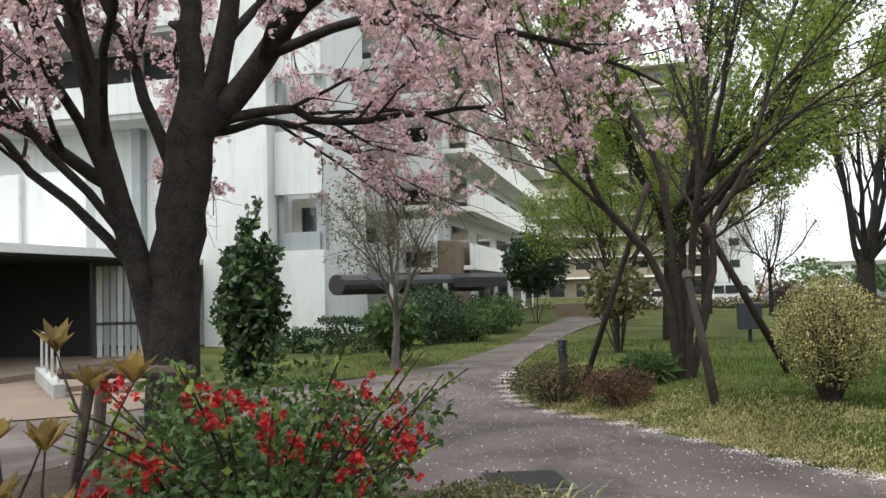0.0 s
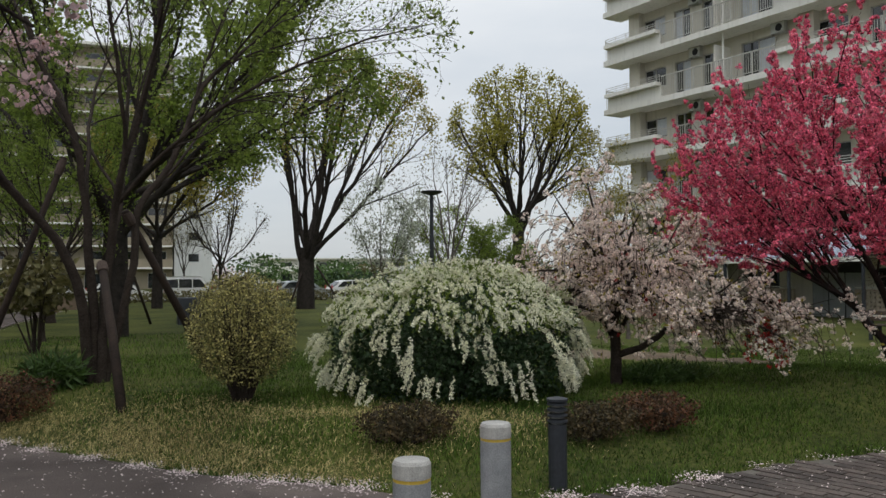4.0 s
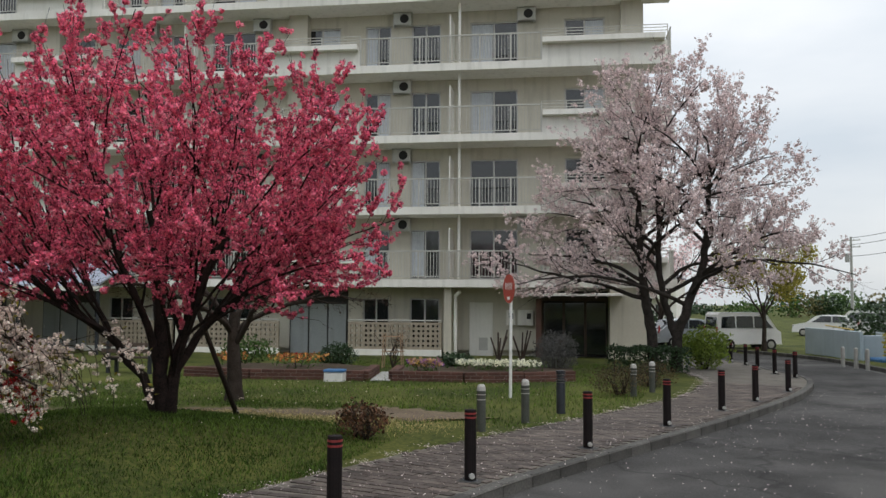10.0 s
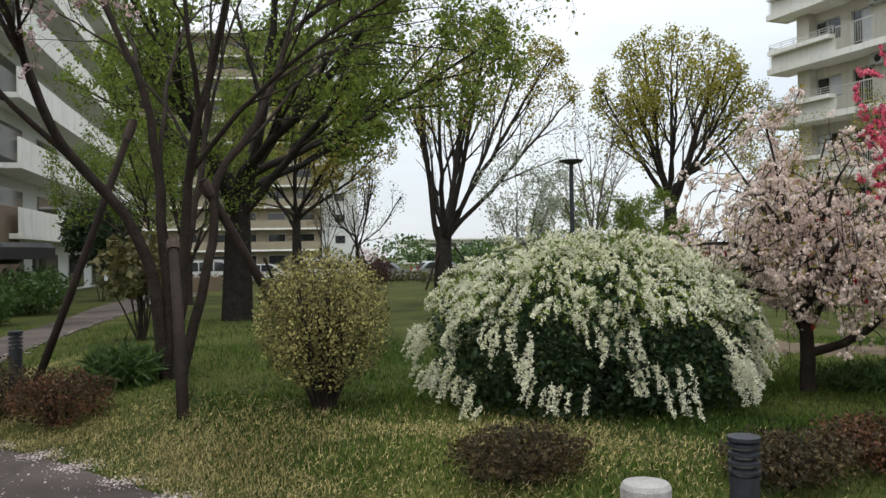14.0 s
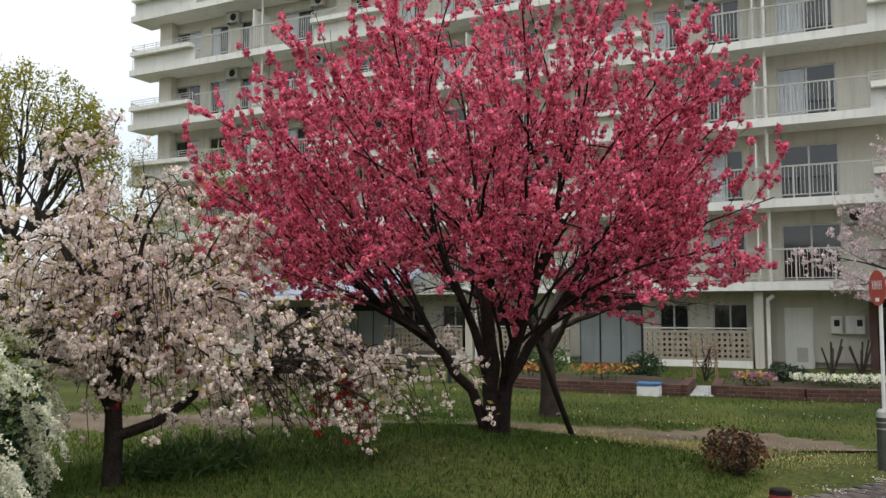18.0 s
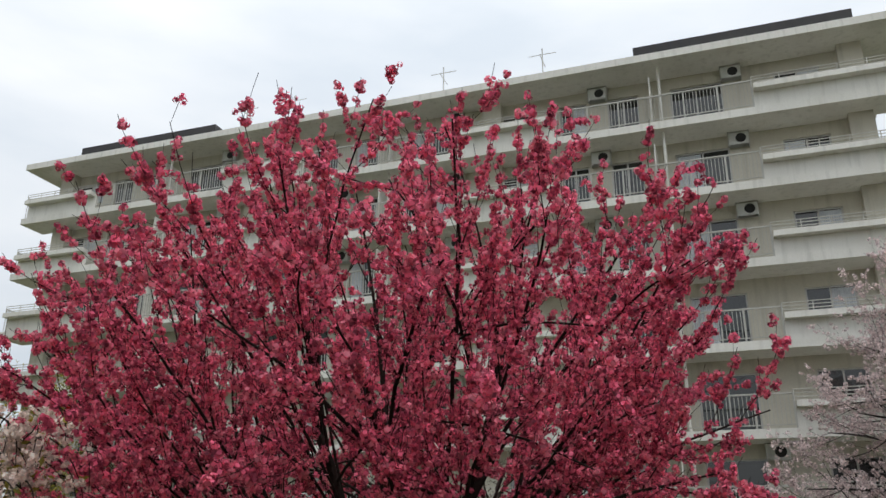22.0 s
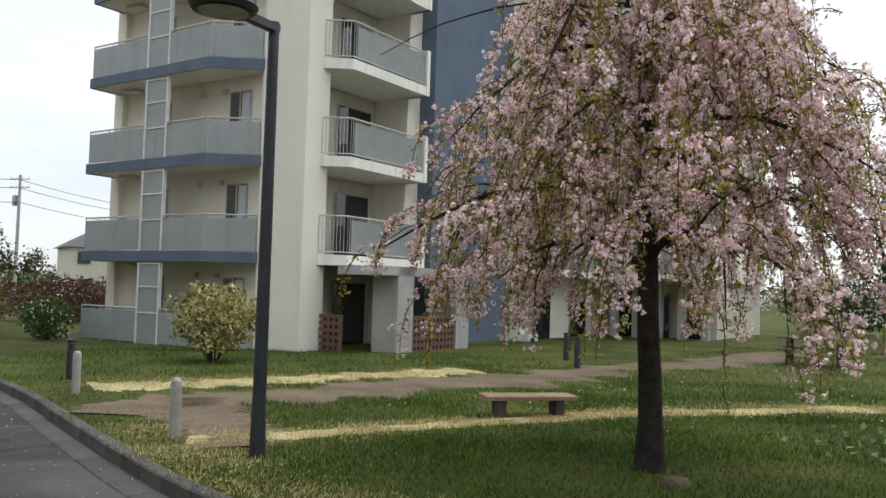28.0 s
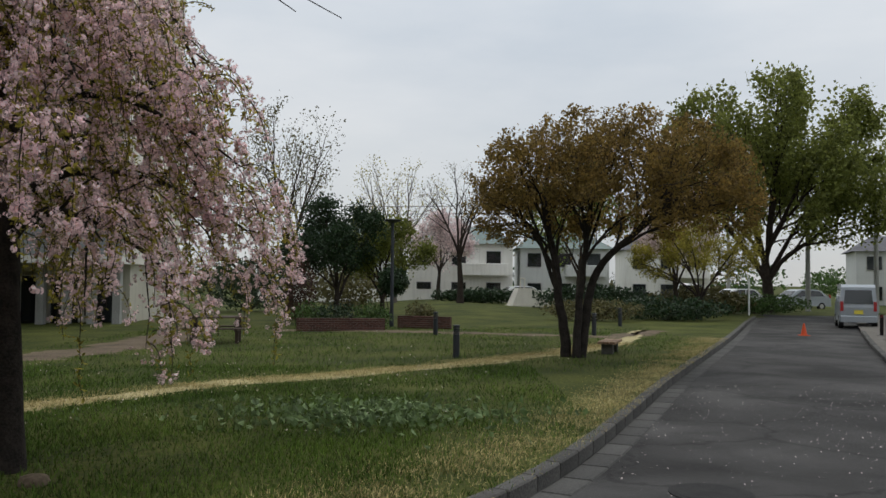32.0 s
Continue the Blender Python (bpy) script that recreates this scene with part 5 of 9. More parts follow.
def far_block(name, x, y, rz, length, storeys, deep, label, wall="bwall", slab="bslab", bays=8, front=""):
    """A distant block of flats: floors, parapets and windows of their own."""
    b = thing(name, pose(x, y, 0, 0, 0, rz), label, "building")
    h = 2.85
    part("wall", Geo().box(0, 0, -0.3, length, deep, storeys * h), wall, b)
    for k in range(storeys):
        z = k * h
        if k:
            part("balcony_slab", Geo().box(0, -1.4, z - 0.22, length, 0, z), slab, b)
            part("parapet", Geo().box(0, -1.35, z, length, -1.25, z + 1.05), front or wall, b)
        for i in range(bays):
            u = (i + 0.2) * length / bays
            w = part("window", Geo().box(u, -0.04, z + 0.1, u + length / bays * 0.6, 0, z + 2.1), "inox", b)
            part("pane", Geo().box(u + 0.05, -0.07, z + 0.15, u + length / bays * 0.6 - 0.05, -0.045, z + 2.05), "glass", w)
    part("roof", Geo().box(-0.2, -1.5, storeys * h, length + 0.2, deep, storeys * h + 0.35), slab, b)
    return b


d_b = far_block("distant_apartments", -38, 116, -2, 46, 11, 12, "long beige apartment block with stacked balconies behind trees", "tanwall", "bslab", 12)
part("end_block", Geo().box(46.2, -0.5, -0.3, 51, 11.5, 31.0), "white", d_b)
for z in range(10):
    part("end_window", Geo().box(48.0, -0.56, 3.6 + z * 2.85, 49.3, -0.51, 4.6 + z * 2.85), "glass", d_b)
far_block("balcony_wing", -9.6, 37, 91, 34, 8, 9, "grey-white wing with receding balconies", "white", "bslab", 5, "bslab")


def stepped_end():
    """The end of the wing: open galleries with white fronts, a projecting bay and a tan stone base."""
    e = thing("gallery_end", pose(0, 0, 0), "white open galleries above a tan stone base", "building")
    for k in range(6):
        z = 2.75 + 2.95 * k
        part("deck", Geo().box(-15.2, 35.3, z - 0.2, -9.9, 36.98, z), "bslab", e)
        part("gallery_front", bevel_box(-15.2, 35.2, z, -11.2, 35.32, z + 1.25, 0.02), "white", e)
        part("gallery_post", Geo().box(-12.4, 35.33, z + 0.01, -12.1, 35.6, z + 2.74), "cgrey", e)
        part("bay_front", bevel_box(-11.15, 34.6, z + 0.95, -9.6, 35.6, z + 2.2, 0.03), "white", e)
        part("bay_soffit", Geo().box(-11.1, 34.65, z + 0.75, -9.65, 35.55, z + 0.945), "concrete", e)
        part("bay_post", Geo().box(-9.95, 35.62, z, -9.65, 35.95, z + 2.74), "white", e)
        for x in (-14.6, -11.6):
            w = part("window", Geo().box(x, 36.9, z + 0.05, x + 1.5, 36.975, z + 2.1), "inox", e)
            part("pane", Geo().box(x + 0.05, 36.87, z + 0.1, x + 1.45, 36.895, z + 2.05), "glass", w)
    part("base", bevel_box(-10.6, 35.7, -0.2, -8.7, 38.5, 4.0, 0.05), "entry", e, "tan stone-clad base wall")
    return e


stepped_end()


# ---- trees ----
def rng_of(k):
    return np.random.default_rng(k)


def pink_tree():
    """Low forked stems, limbs that fan up and out, straight twigs set with round double flowers."""
    r, c = rng_of(17), room(0.0, 0.15, 2.75, 3.1, 3.05, 2.12)
    stems = [
        limb([(-0.02, 0.03, -0.1), (-0.05, 0.07, 0.5), (-0.03, 0.05, 1.0), (-0.09, 0.13, 1.75), (-0.14, 0.2, 2.5)], 0.1, 0.045, 0, 0.2, r, 0.012),
        limb([(0.02, -0.03, -0.1), (0.05, -0.07, 0.5), (0.05, -0.2, 1.0), (0.1, -0.45, 1.7), (0.2, -0.72, 2.3)], 0.088, 0.04, 0, 0.2, r, 0.012),
        limb([(-0.06, 0.09, -0.05), (-0.15, 0.25, 0.45), (-0.3, 0.53, 0.87), (-0.55, 0.97, 1.25), (-0.85, 1.45, 1.7)], 0.06, 0.03, 0, 0.2, r, 0.012),
        limb([(-0.05, 0.07, 0.3), (-0.15, 0.1, 0.87), (-0.42, 0.25, 1.6), (-0.7, 0.4, 2.3)], 0.055, 0.03, 0, 0.2, r, 0.012),
        limb([(0.02, -0.05, 0.4), (0.24, -0.28, 0.95), (0.55, -0.55, 1.4), (0.9, -1.0, 2.0)], 0.058, 0.035, 0, 0.2, r, 0.012),
        limb([(0.0, 0.06, 0.3), (0.18, 0.25, 0.9), (0.45, 0.5, 1.5), (0.8, 0.8, 2.2)], 0.055, 0.035, 0, 0.2, r, 0.012),
    ]
    limbs = fan(r, stems, dome(r, 84, c, 128, 0.78), 0.34, 0.2, 0.55, 12, 0.05)
    b = stems + limbs + grow(r, (0, 0, 0), [], [
        dict(count=7, length=1.15, angle=33, start=0.25, lift=0.3, ratio=0.55, segs=6, taper=0.35),
        dict(count=4, length=0.42, angle=34, start=0.1, lift=0.4, ratio=0.55, segs=3),
    ], 0.05, limbs, 2)
    at = clumps(r, b, 2, 0.066, 4, 0.014)
    tips, _ = along(r, [(q[0][6:], None, 3) for q in limbs], 3, 0.05, 0.025)
    at = within(np.r_[at, tips], c, 1.2)
    b = [q for q in b if (((q[0][-1] - c[0]) / c[1]) ** 2).sum() < 1.25]
    at = at[(at[:, 2] > 1.0) & (at[:, 2] > 0.8 + 0.22 * np.hypot(at[:, 0], at[:, 1]))]
    bare = r.uniform(size=len(at)) < 0.04 + 0.85 * np.clip(1 - np.linalg.norm((at - c[0]) / c[1], axis=1), 0, 1)
    at = at[~bare]
    pale = r.uniform(size=len(at)) < 0.26
    plant_tree("peach_tree", (10.75, 7.05), "deep pink blossoming tree with many upright twigs, propped by a pole", "barkred", b, [("blossom", "pinkflower", foliage(r, at[~pale], POM, 0.035, 0.3)), ("opened_blossom", "pinkpale", foliage(r, at[pale], POM, 0.038, 0.3))], z=lawn_z(10.75, 7.05))


def shrub(name, at, rx, ry, h, material, label, seed, n=4000, size=0.05, template=LEAF, base=0.0, bark="bark", stems=9, extra=(), lumpy=0.25, category="shrub", group="", lift=0.0):
    """A bush: stems from the ground and leaves thick near an uneven dome's skin. extra: (part, material, share, template, size)."""
    r = rng_of(seed)
    z0 = lawn_z(*at) + lift
    ob = thing(name, pose(at[0], at[1], z0), label, category, group)
    g = Geo()
    for _ in range(stems):
        a, q = r.uniform(0, 6.28), r.uniform(0.2, 0.75)
        top = np.array([math.cos(a) * rx * q, math.sin(a) * ry * q, h * r.uniform(0.5, 0.85)])
        foot = np.array([math.cos(a) * 0.08, math.sin(a) * 0.08, 0])
        mid = (foot + top) / 2 + r.normal(0, 0.05, 3)
        g.tube([foot, mid, top], [0.022, 0.016, 0.006], 5, caps=False)
    tagged(part("stemwork", g, bark, ob), kind="stuff")
    d = r.normal(size=(n, 3))
    d /= np.linalg.norm(d, axis=1)[:, None]
    bump = 1 + lumpy * np.sin(d[:, 0] * 5 + 1) * np.sin(d[:, 1] * 4.3 + seed) * np.sin(d[:, 2] * 6 + 2)
    q = (r.uniform(0, 1, n) ** 0.35) * bump
    p = d * q[:, None] * [rx, ry, (h - base) / 2] + [0, 0, base + (h - base) / 2]
    p = p[p[:, 2] > 0.02]
    share = 1 - sum(e[2] for e in extra)
    cut = int(len(p) * share)
    part("foliage", foliage(r, p[:cut], template, size), material, ob)
    for nm, m, s, t, sz in extra:
        k = int(len(p) * s)
        outer = p[cut : cut + k]
        cut += k
        part(nm, foliage(r, outer, t, sz), m, ob)
    return ob


def slender_tree(name, at, h, spread, seed, label, leaf="leafyellow", step=0.1, size=0.1, trunk_r=0.3, fork=0.22, count=13, bark="bark", group="", stems=1, bare=0.5, drift=(0, 0), polar=62, low=0.5, splay=0.3, flat=0.3, twigs=5):
    """A broadleaf tree: limbs that sweep up from the fork, fine twigs, and small leaves at their ends."""
    r = rng_of(seed)
    c = room(drift[0], drift[1], h * (1 - flat), spread, spread, h * flat)
    n = stems
    base = grow(r, (0, 0, 0), [((math.cos(i * 6.28 / n + 0.4) * splay * (n > 1), math.sin(i * 6.28 / n + 0.4) * splay * (n > 1), 1), h * fork * r.uniform(0.9, 1.25), trunk_r) for i in range(n)], [], 0.05)
    limbs = fan(r, base, dome(r, max(5, int(count * 0.55)), c, polar, 0.85), 0.62, 0.55, 0.62, 11, 0.09)
    b = base + limbs + grow(r, (0, 0, 0), [], [
        dict(count=9, length=h * 0.34, angle=30, start=0.25, lift=0.14, ratio=0.6, segs=6, taper=0.5, room=c),
        dict(count=twigs, length=h * 0.12, angle=30, start=0.2, lift=0.1, ratio=0.5, segs=4, room=c),
        dict(count=4, length=h * 0.06, angle=34, start=0.2, lift=0.05, ratio=0.5, segs=2, room=c),
    ], 0.1, limbs, 2)
    p, _ = along(r, b, 4, step, size * 1.3)
    p = p[p[:, 2] > h * bare * r.uniform(0.85, 1.2, len(p))]
    far = math.hypot(at[0] - 3, at[1]) > 25
    return plant_tree(name, at, label, bark, [q for q in b if q[2] < 4] if far else b, [("foliage", leaf, foliage(r, p, BROAD, size))], group=group, z=lawn_z(*at))


def vase_tree(name, at, h, spread, seed, label, leaf, size, step, trunk_r, fork, limbs=8, drift=(0, 0), polar=68, bark="barkdark", group="", low=0.45, flat=0.34, dense=1.0, droop=0.0):
    """A zelkova: a short trunk, long straight limbs that part at narrow angles, leaves in plumes at the twig ends."""
    r = rng_of(seed)
    c = room(drift[0], drift[1], h * (1 - flat), spread, spread, h * flat)
    trunk = limb([(0, 0, -0.1), (0.03, 0, fork * 0.5), (drift[0] * 0.04, drift[1] * 0.04, fork * 1.08)], trunk_r * 1.2, trunk_r * 0.85, 0, 0.35)
    top = trunk[0][-1]
    out = []
    for t in dome(r, limbs, c, polar, 0.82):
        a = trunk[0][-1 - int(r.integers(0, 3))]
        side = unit((t - top) * [1, 1, 0])
        mid = a + (t - a) * r.uniform(0.38, 0.5) + side * spread * 0.06 + [0, 0, h * 0.02]
        out.append(limb([a, a + side * trunk_r * 0.9 + [0, 0, 0.6], mid, t], trunk_r * r.uniform(0.34, 0.5), 0.03, 1, 0.6, r, 0.03))
    b = [trunk] + out + grow(r, (0, 0, 0), [], [
        dict(count=7, length=h * 0.3, angle=24, spread=6, start=0.3, lift=0.12, ratio=0.6, segs=6, taper=0.45, room=c),
        dict(count=6, length=h * 0.13, angle=28, start=0.2, lift=0.08, ratio=0.5, segs=4, room=c),
        dict(count=4, length=h * 0.06, angle=34, start=0.25, lift=-0.05, ratio=0.5, segs=3, room=c),
    ], 0.06, out, 2)
    p = outer(r, b, 3, 0.35, step, size * 0.9)
    q = (p - c[0]) / c[1]
    rad = np.linalg.norm(q, axis=1)
    lump = 0.5 + 0.5 * np.sin(q[:, 0] * 5 + seed) * np.sin(q[:, 1] * 5 + 1) * np.sin(q[:, 2] * 4 + 2)
    keep = (rad > 0.42) & (p[:, 2] > h * low * r.uniform(0.85, 1.3, len(p))) & (r.uniform(size=len(p)) < (0.35 + 0.75 * lump) * dense)
    p = p[keep] - [0, 0, droop]
    far = math.hypot(at[0] - 3, at[1]) > 30
    return plant_tree(name, at, label, bark, [w for w in b if w[2] < 4] if far else b, [("foliage", leaf, foliage(r, p, BROAD, size))], group=group, z=lawn_z(*at))


def park_maple():
    """Several slim stems from one foot, fine branches, small fresh leaves in flat layers."""
    r, c = rng_of(131), room(0.3, 0.2, 4.9, 4.7, 4.4, 2.9)
    stems = [
        limb([(-0.04, 0.0, -0.15), (-0.1, -0.01, 0.35), (-0.22, -0.03, 1.3), (-0.65, -0.1, 2.1), (-1.1, -0.2, 2.6), (-1.46, -0.3, 3.55), (-1.7, -0.35, 4.4)], 0.08, 0.03, 0, 0.25, r, 0.012),
        limb([(0.0, 0.03, -0.15), (-0.02, 0.05, 0.6), (-0.07, 0.1, 1.55), (-0.26, 0.25, 3.2), (-0.63, 0.4, 4.05), (-0.9, 0.5, 4.9)], 0.075, 0.03, 0, 0.25, r, 0.012),
        limb([(0.05, -0.03, -0.15), (0.1, 0.0, 0.85), (0.18, 0.0, 1.9), (0.32, -0.2, 2.75), (0.65, -0.4, 4.1), (0.8, -0.5, 5.2)], 0.07, 0.03, 0, 0.25, r, 0.012),
        limb([(0.08, 0.02, -0.15), (0.25, 0.04, 0.6), (0.46, 0.1, 1.55), (0.52, 0.2, 2.3), (0.96, 0.5, 3.0), (1.43, 0.8, 4.2), (2.0, 1.1, 4.8)], 0.065, 0.028, 0, 0.25, r, 0.012),
        limb([(0.02, 0.06, 0.3), (0.12, 0.3, 1.2), (0.3, 0.8, 2.6), (0.4, 1.3, 4.2)], 0.055, 0.025, 0, 0.25, r, 0.012),
    ]
    limbs = fan(r, stems, dome(r, 24, c, 108, 0.72), 0.6, 0.42, 0.5, 11, 0.07)
    b = stems + limbs + grow(r, (0, 0, 0), [], [
        dict(count=8, length=1.9, angle=32, start=0.2, lift=0.06, ratio=0.55, segs=6, taper=0.4, room=c),
        dict(count=6, length=0.8, angle=34, start=0.15, lift=0.02, ratio=0.5, segs=4, room=c),
        dict(count=3, length=0.4, angle=36, start=0.3, lift=-0.05, ratio=0.5, segs=2, room=c),
    ], 0.09, limbs, 2)
    p = outer(r, b, 4, 0.3, 0.06, 0.06)
    keep = (p[:, 2] > 2.3 + 0.9 * np.sin(p[:, 0] * 1.7 + 1) * np.sin(p[:, 1] * 1.3)) & (r.uniform(size=len(p)) < 0.25 + 0.5 * np.clip(p[:, 0] / 3, 0, 1) + 0.3 * np.clip(-p[:, 0] / 4, 0, 1))
    plant_tree("maple_tree", (0.55, 10.7), "multi-stemmed tree with fine branches and sparse fresh leaves", "bark", b, [("foliage", "leaffresh", foliage(r, p[keep], BROAD, 0.062))], z=lawn_z(0.55, 10.7))


def south_maple():
    """Two bent stems and a third behind, limbs in flat wide layers, rusty young leaves."""
    r, c = rng_of(134), room(-0.9, 0.0, 3.75, 3.5, 3.2, 1.95)
    stems = [
        limb([(0.12, 0.0, -0.1), (0.16, 0.0, 0.5), (0.3, 0.05, 1.3), (0.42, 0.1, 2.2), (0.7, 0.2, 3.4)], 0.13, 0.05, 0, 0.2, r, 0.012),
        limb([(-0.2, 0.05, -0.1), (-0.28, 0.05, 0.6), (-0.42, 0.0, 1.5), (-0.75, -0.05, 2.2), (-1.6, 0.05, 3.0), (-2.4, 0.1, 3.5)], 0.12, 0.045, 0, 0.2, r, 0.012),
        limb([(-0.05, 0.2, -0.1), (-0.1, 0.25, 1.0), (-0.2, 0.4, 2.2), (-0.3, 0.7, 3.4)], 0.1, 0.045, 0, 0.2, r, 0.012),
    ]
    limbs = fan(r, stems, dome(r, 32, c, 106, 0.72), 0.5, 0.45, 0.5, 10, 0.07)
    b = stems + limbs + grow(r, (0, 0, 0), [], [
        dict(count=8, length=1.5, angle=34, start=0.25, lift=0.0, ratio=0.55, segs=5, taper=0.4, room=c),
        dict(count=6, length=0.65, angle=36, start=0.15, lift=-0.05, ratio=0.5, segs=4, room=c),
        dict(count=3, length=0.35, angle=36, start=0.3, lift=-0.1, ratio=0.5, segs=2, room=c),
    ], 0.08, limbs, 2)
    p = outer(r, b, 3, 0.2, 0.02, 0.05)
    layer = 0.5 + 0.5 * np.sin(p[:, 2] * 7 + np.sin(p[:, 0] * 1.5) * 1.2)
    p = p[(p[:, 2] > 2.0 + 0.12 * np.abs(p[:, 0])) & (r.uniform(size=len(p)) < 0.3 + 0.7 * layer)]
    plant_tree("maple_tree", (0.8, -16.1), "spreading maple with bent stems and rusty young leaves", "barkdark", b, [("foliage", "leafmaple", foliage(r, p, BROAD, 0.07))], z=lawn_z(0.8, -16.1))


def old_cherry():
    """A thick trunk that forks low, long limbs that reach over the path, bloom in bunches along the twigs."""
    r, c = rng_of(24), room(1.2, 0.8, 4.5, 5.6, 6.0, 1.9)
    main = limb([(0.0, 0.0, -0.1), (0.03, 0.02, 0.5), (0.06, 0.04, 1.85), (0.16, 0.1, 2.95), (0.26, 0.16, 3.65)], 0.265, 0.225, 0, 0.2, r, 0.012)
    left = limb([(0.0, 0.0, 0.7), (-0.05, -0.03, 1.2), (-0.24, -0.15, 2.14), (-0.4, -0.27, 2.85), (-0.52, -0.36, 3.6), (-0.67, -0.48, 4.5), (-0.74, -0.53, 5.4)], 0.145, 0.08, 0, 0.2, r, 0.012)
    stub = limb([(-0.1, -0.07, 2.0), (0.0, -0.04, 2.3), (-0.02, -0.05, 2.5)], 0.07, 0.055, 0, 0.1)
    up = limb([(0.22, 0.14, 3.35), (0.2, 0.12, 4.27), (0.16, 0.2, 5.6)], 0.14, 0.07, 0, 0.2, r, 0.012)
    up2 = limb([(0.28, 0.18, 3.4), (0.49, 0.29, 4.29), (0.75, 0.2, 5.5)], 0.13, 0.06, 0, 0.2, r, 0.012)
    over = limb([(0.3, 0.2, 3.35), (0.5, 0.28, 3.6), (0.85, 0.4, 4.02), (1.29, 0.3, 4.5), (2.2, 0.0, 4.9), (3.2, -0.5, 4.9)], 0.14, 0.05, 0, 0.2, r, 0.015)
    reach = [
        limb([(0.4, 0.25, 3.4), (0.75, 0.4, 3.52), (1.1, 0.55, 3.54), (1.5, 0.7, 3.4), (2.4, 0.9, 3.5), (3.4, 0.9, 3.5)], 0.06, 0.012, 1, 0.25, r, 0.015),
        limb([(-0.36, -0.25, 2.75), (-0.7, -0.5, 3.02), (-1.15, -0.85, 3.4), (-1.9, -1.4, 3.7)], 0.075, 0.02, 1, 0.25, r, 0.015),
        limb([(0.05, 0.03, 2.95), (-0.15, -0.1, 3.6), (-0.32, -0.21, 4.22), (-0.6, -0.4, 4.9)], 0.07, 0.025, 1, 0.25, r, 0.012),
        limb([(1.0, 0.4, 4.1), (2.2, 0.1, 4.2), (3.4, -0.1, 3.9), (4.6, -0.35, 3.3)], 0.055, 0.012, 1, 0.25, r, 0.02),
        limb([(0.8, 0.4, 4.0), (1.8, -0.6, 4.35), (3.0, -1.3, 4.1), (4.2, -1.6, 3.6)], 0.05, 0.012, 1, 0.25, r, 0.02),
        limb([(0.1, 0.1, 3.2), (-0.1, 0.5, 3.5), (-0.6, 1.3, 3.4), (-1.3, 1.9, 3.1)], 0.05, 0.012, 1, 0.25, r, 0.02),
        limb([(0.3, 0.2, 3.3), (0.8, 1.0, 3.5), (1.3, 1.9, 3.3), (1.6, 2.6, 2.9)], 0.05, 0.012, 1, 0.25, r, 0.02),
    ]
    limbs = reach + fan(r, [up, up2, over, left], dome(r, 24, c, 96, 0.7), 0.42, 0.25, 0.5, 10, 0.1)
    b = [main, left, stub, up, up2, over] + limbs + grow(r, (0, 0, 0), [], [
        dict(count=10, length=1.6, angle=36, start=0.25, lift=0.02, ratio=0.5, segs=6, taper=0.3),
        dict(count=6, length=0.75, angle=36, start=0.15, lift=0.0, ratio=0.5, segs=3),
    ], 0.1, limbs, 2)
    p = within(clumps(r, b, 3, 0.15, 5, 0.05), c, 1.45)
    p = p[(p[:, 2] > 2.75 + 0.25 * np.sin(p[:, 0] * 2.1) * np.sin(p[:, 1] * 2.3)) & (p[:, 0] < 4.9)]
    q = p[r.uniform(size=len(p)) < 0.09]
    plant_tree("cherry_tree", (-4.3, 4.9), "old cherry with a dark forked trunk and pink bloom overhead", "barkdark", b, [("blossom", "cherrymauve", foliage(r, p, POM5, 0.05)), ("young_leaves", "bronze", foliage(r, q, LEAF, 0.075))], z=lawn_z(-4.3, 4.9))


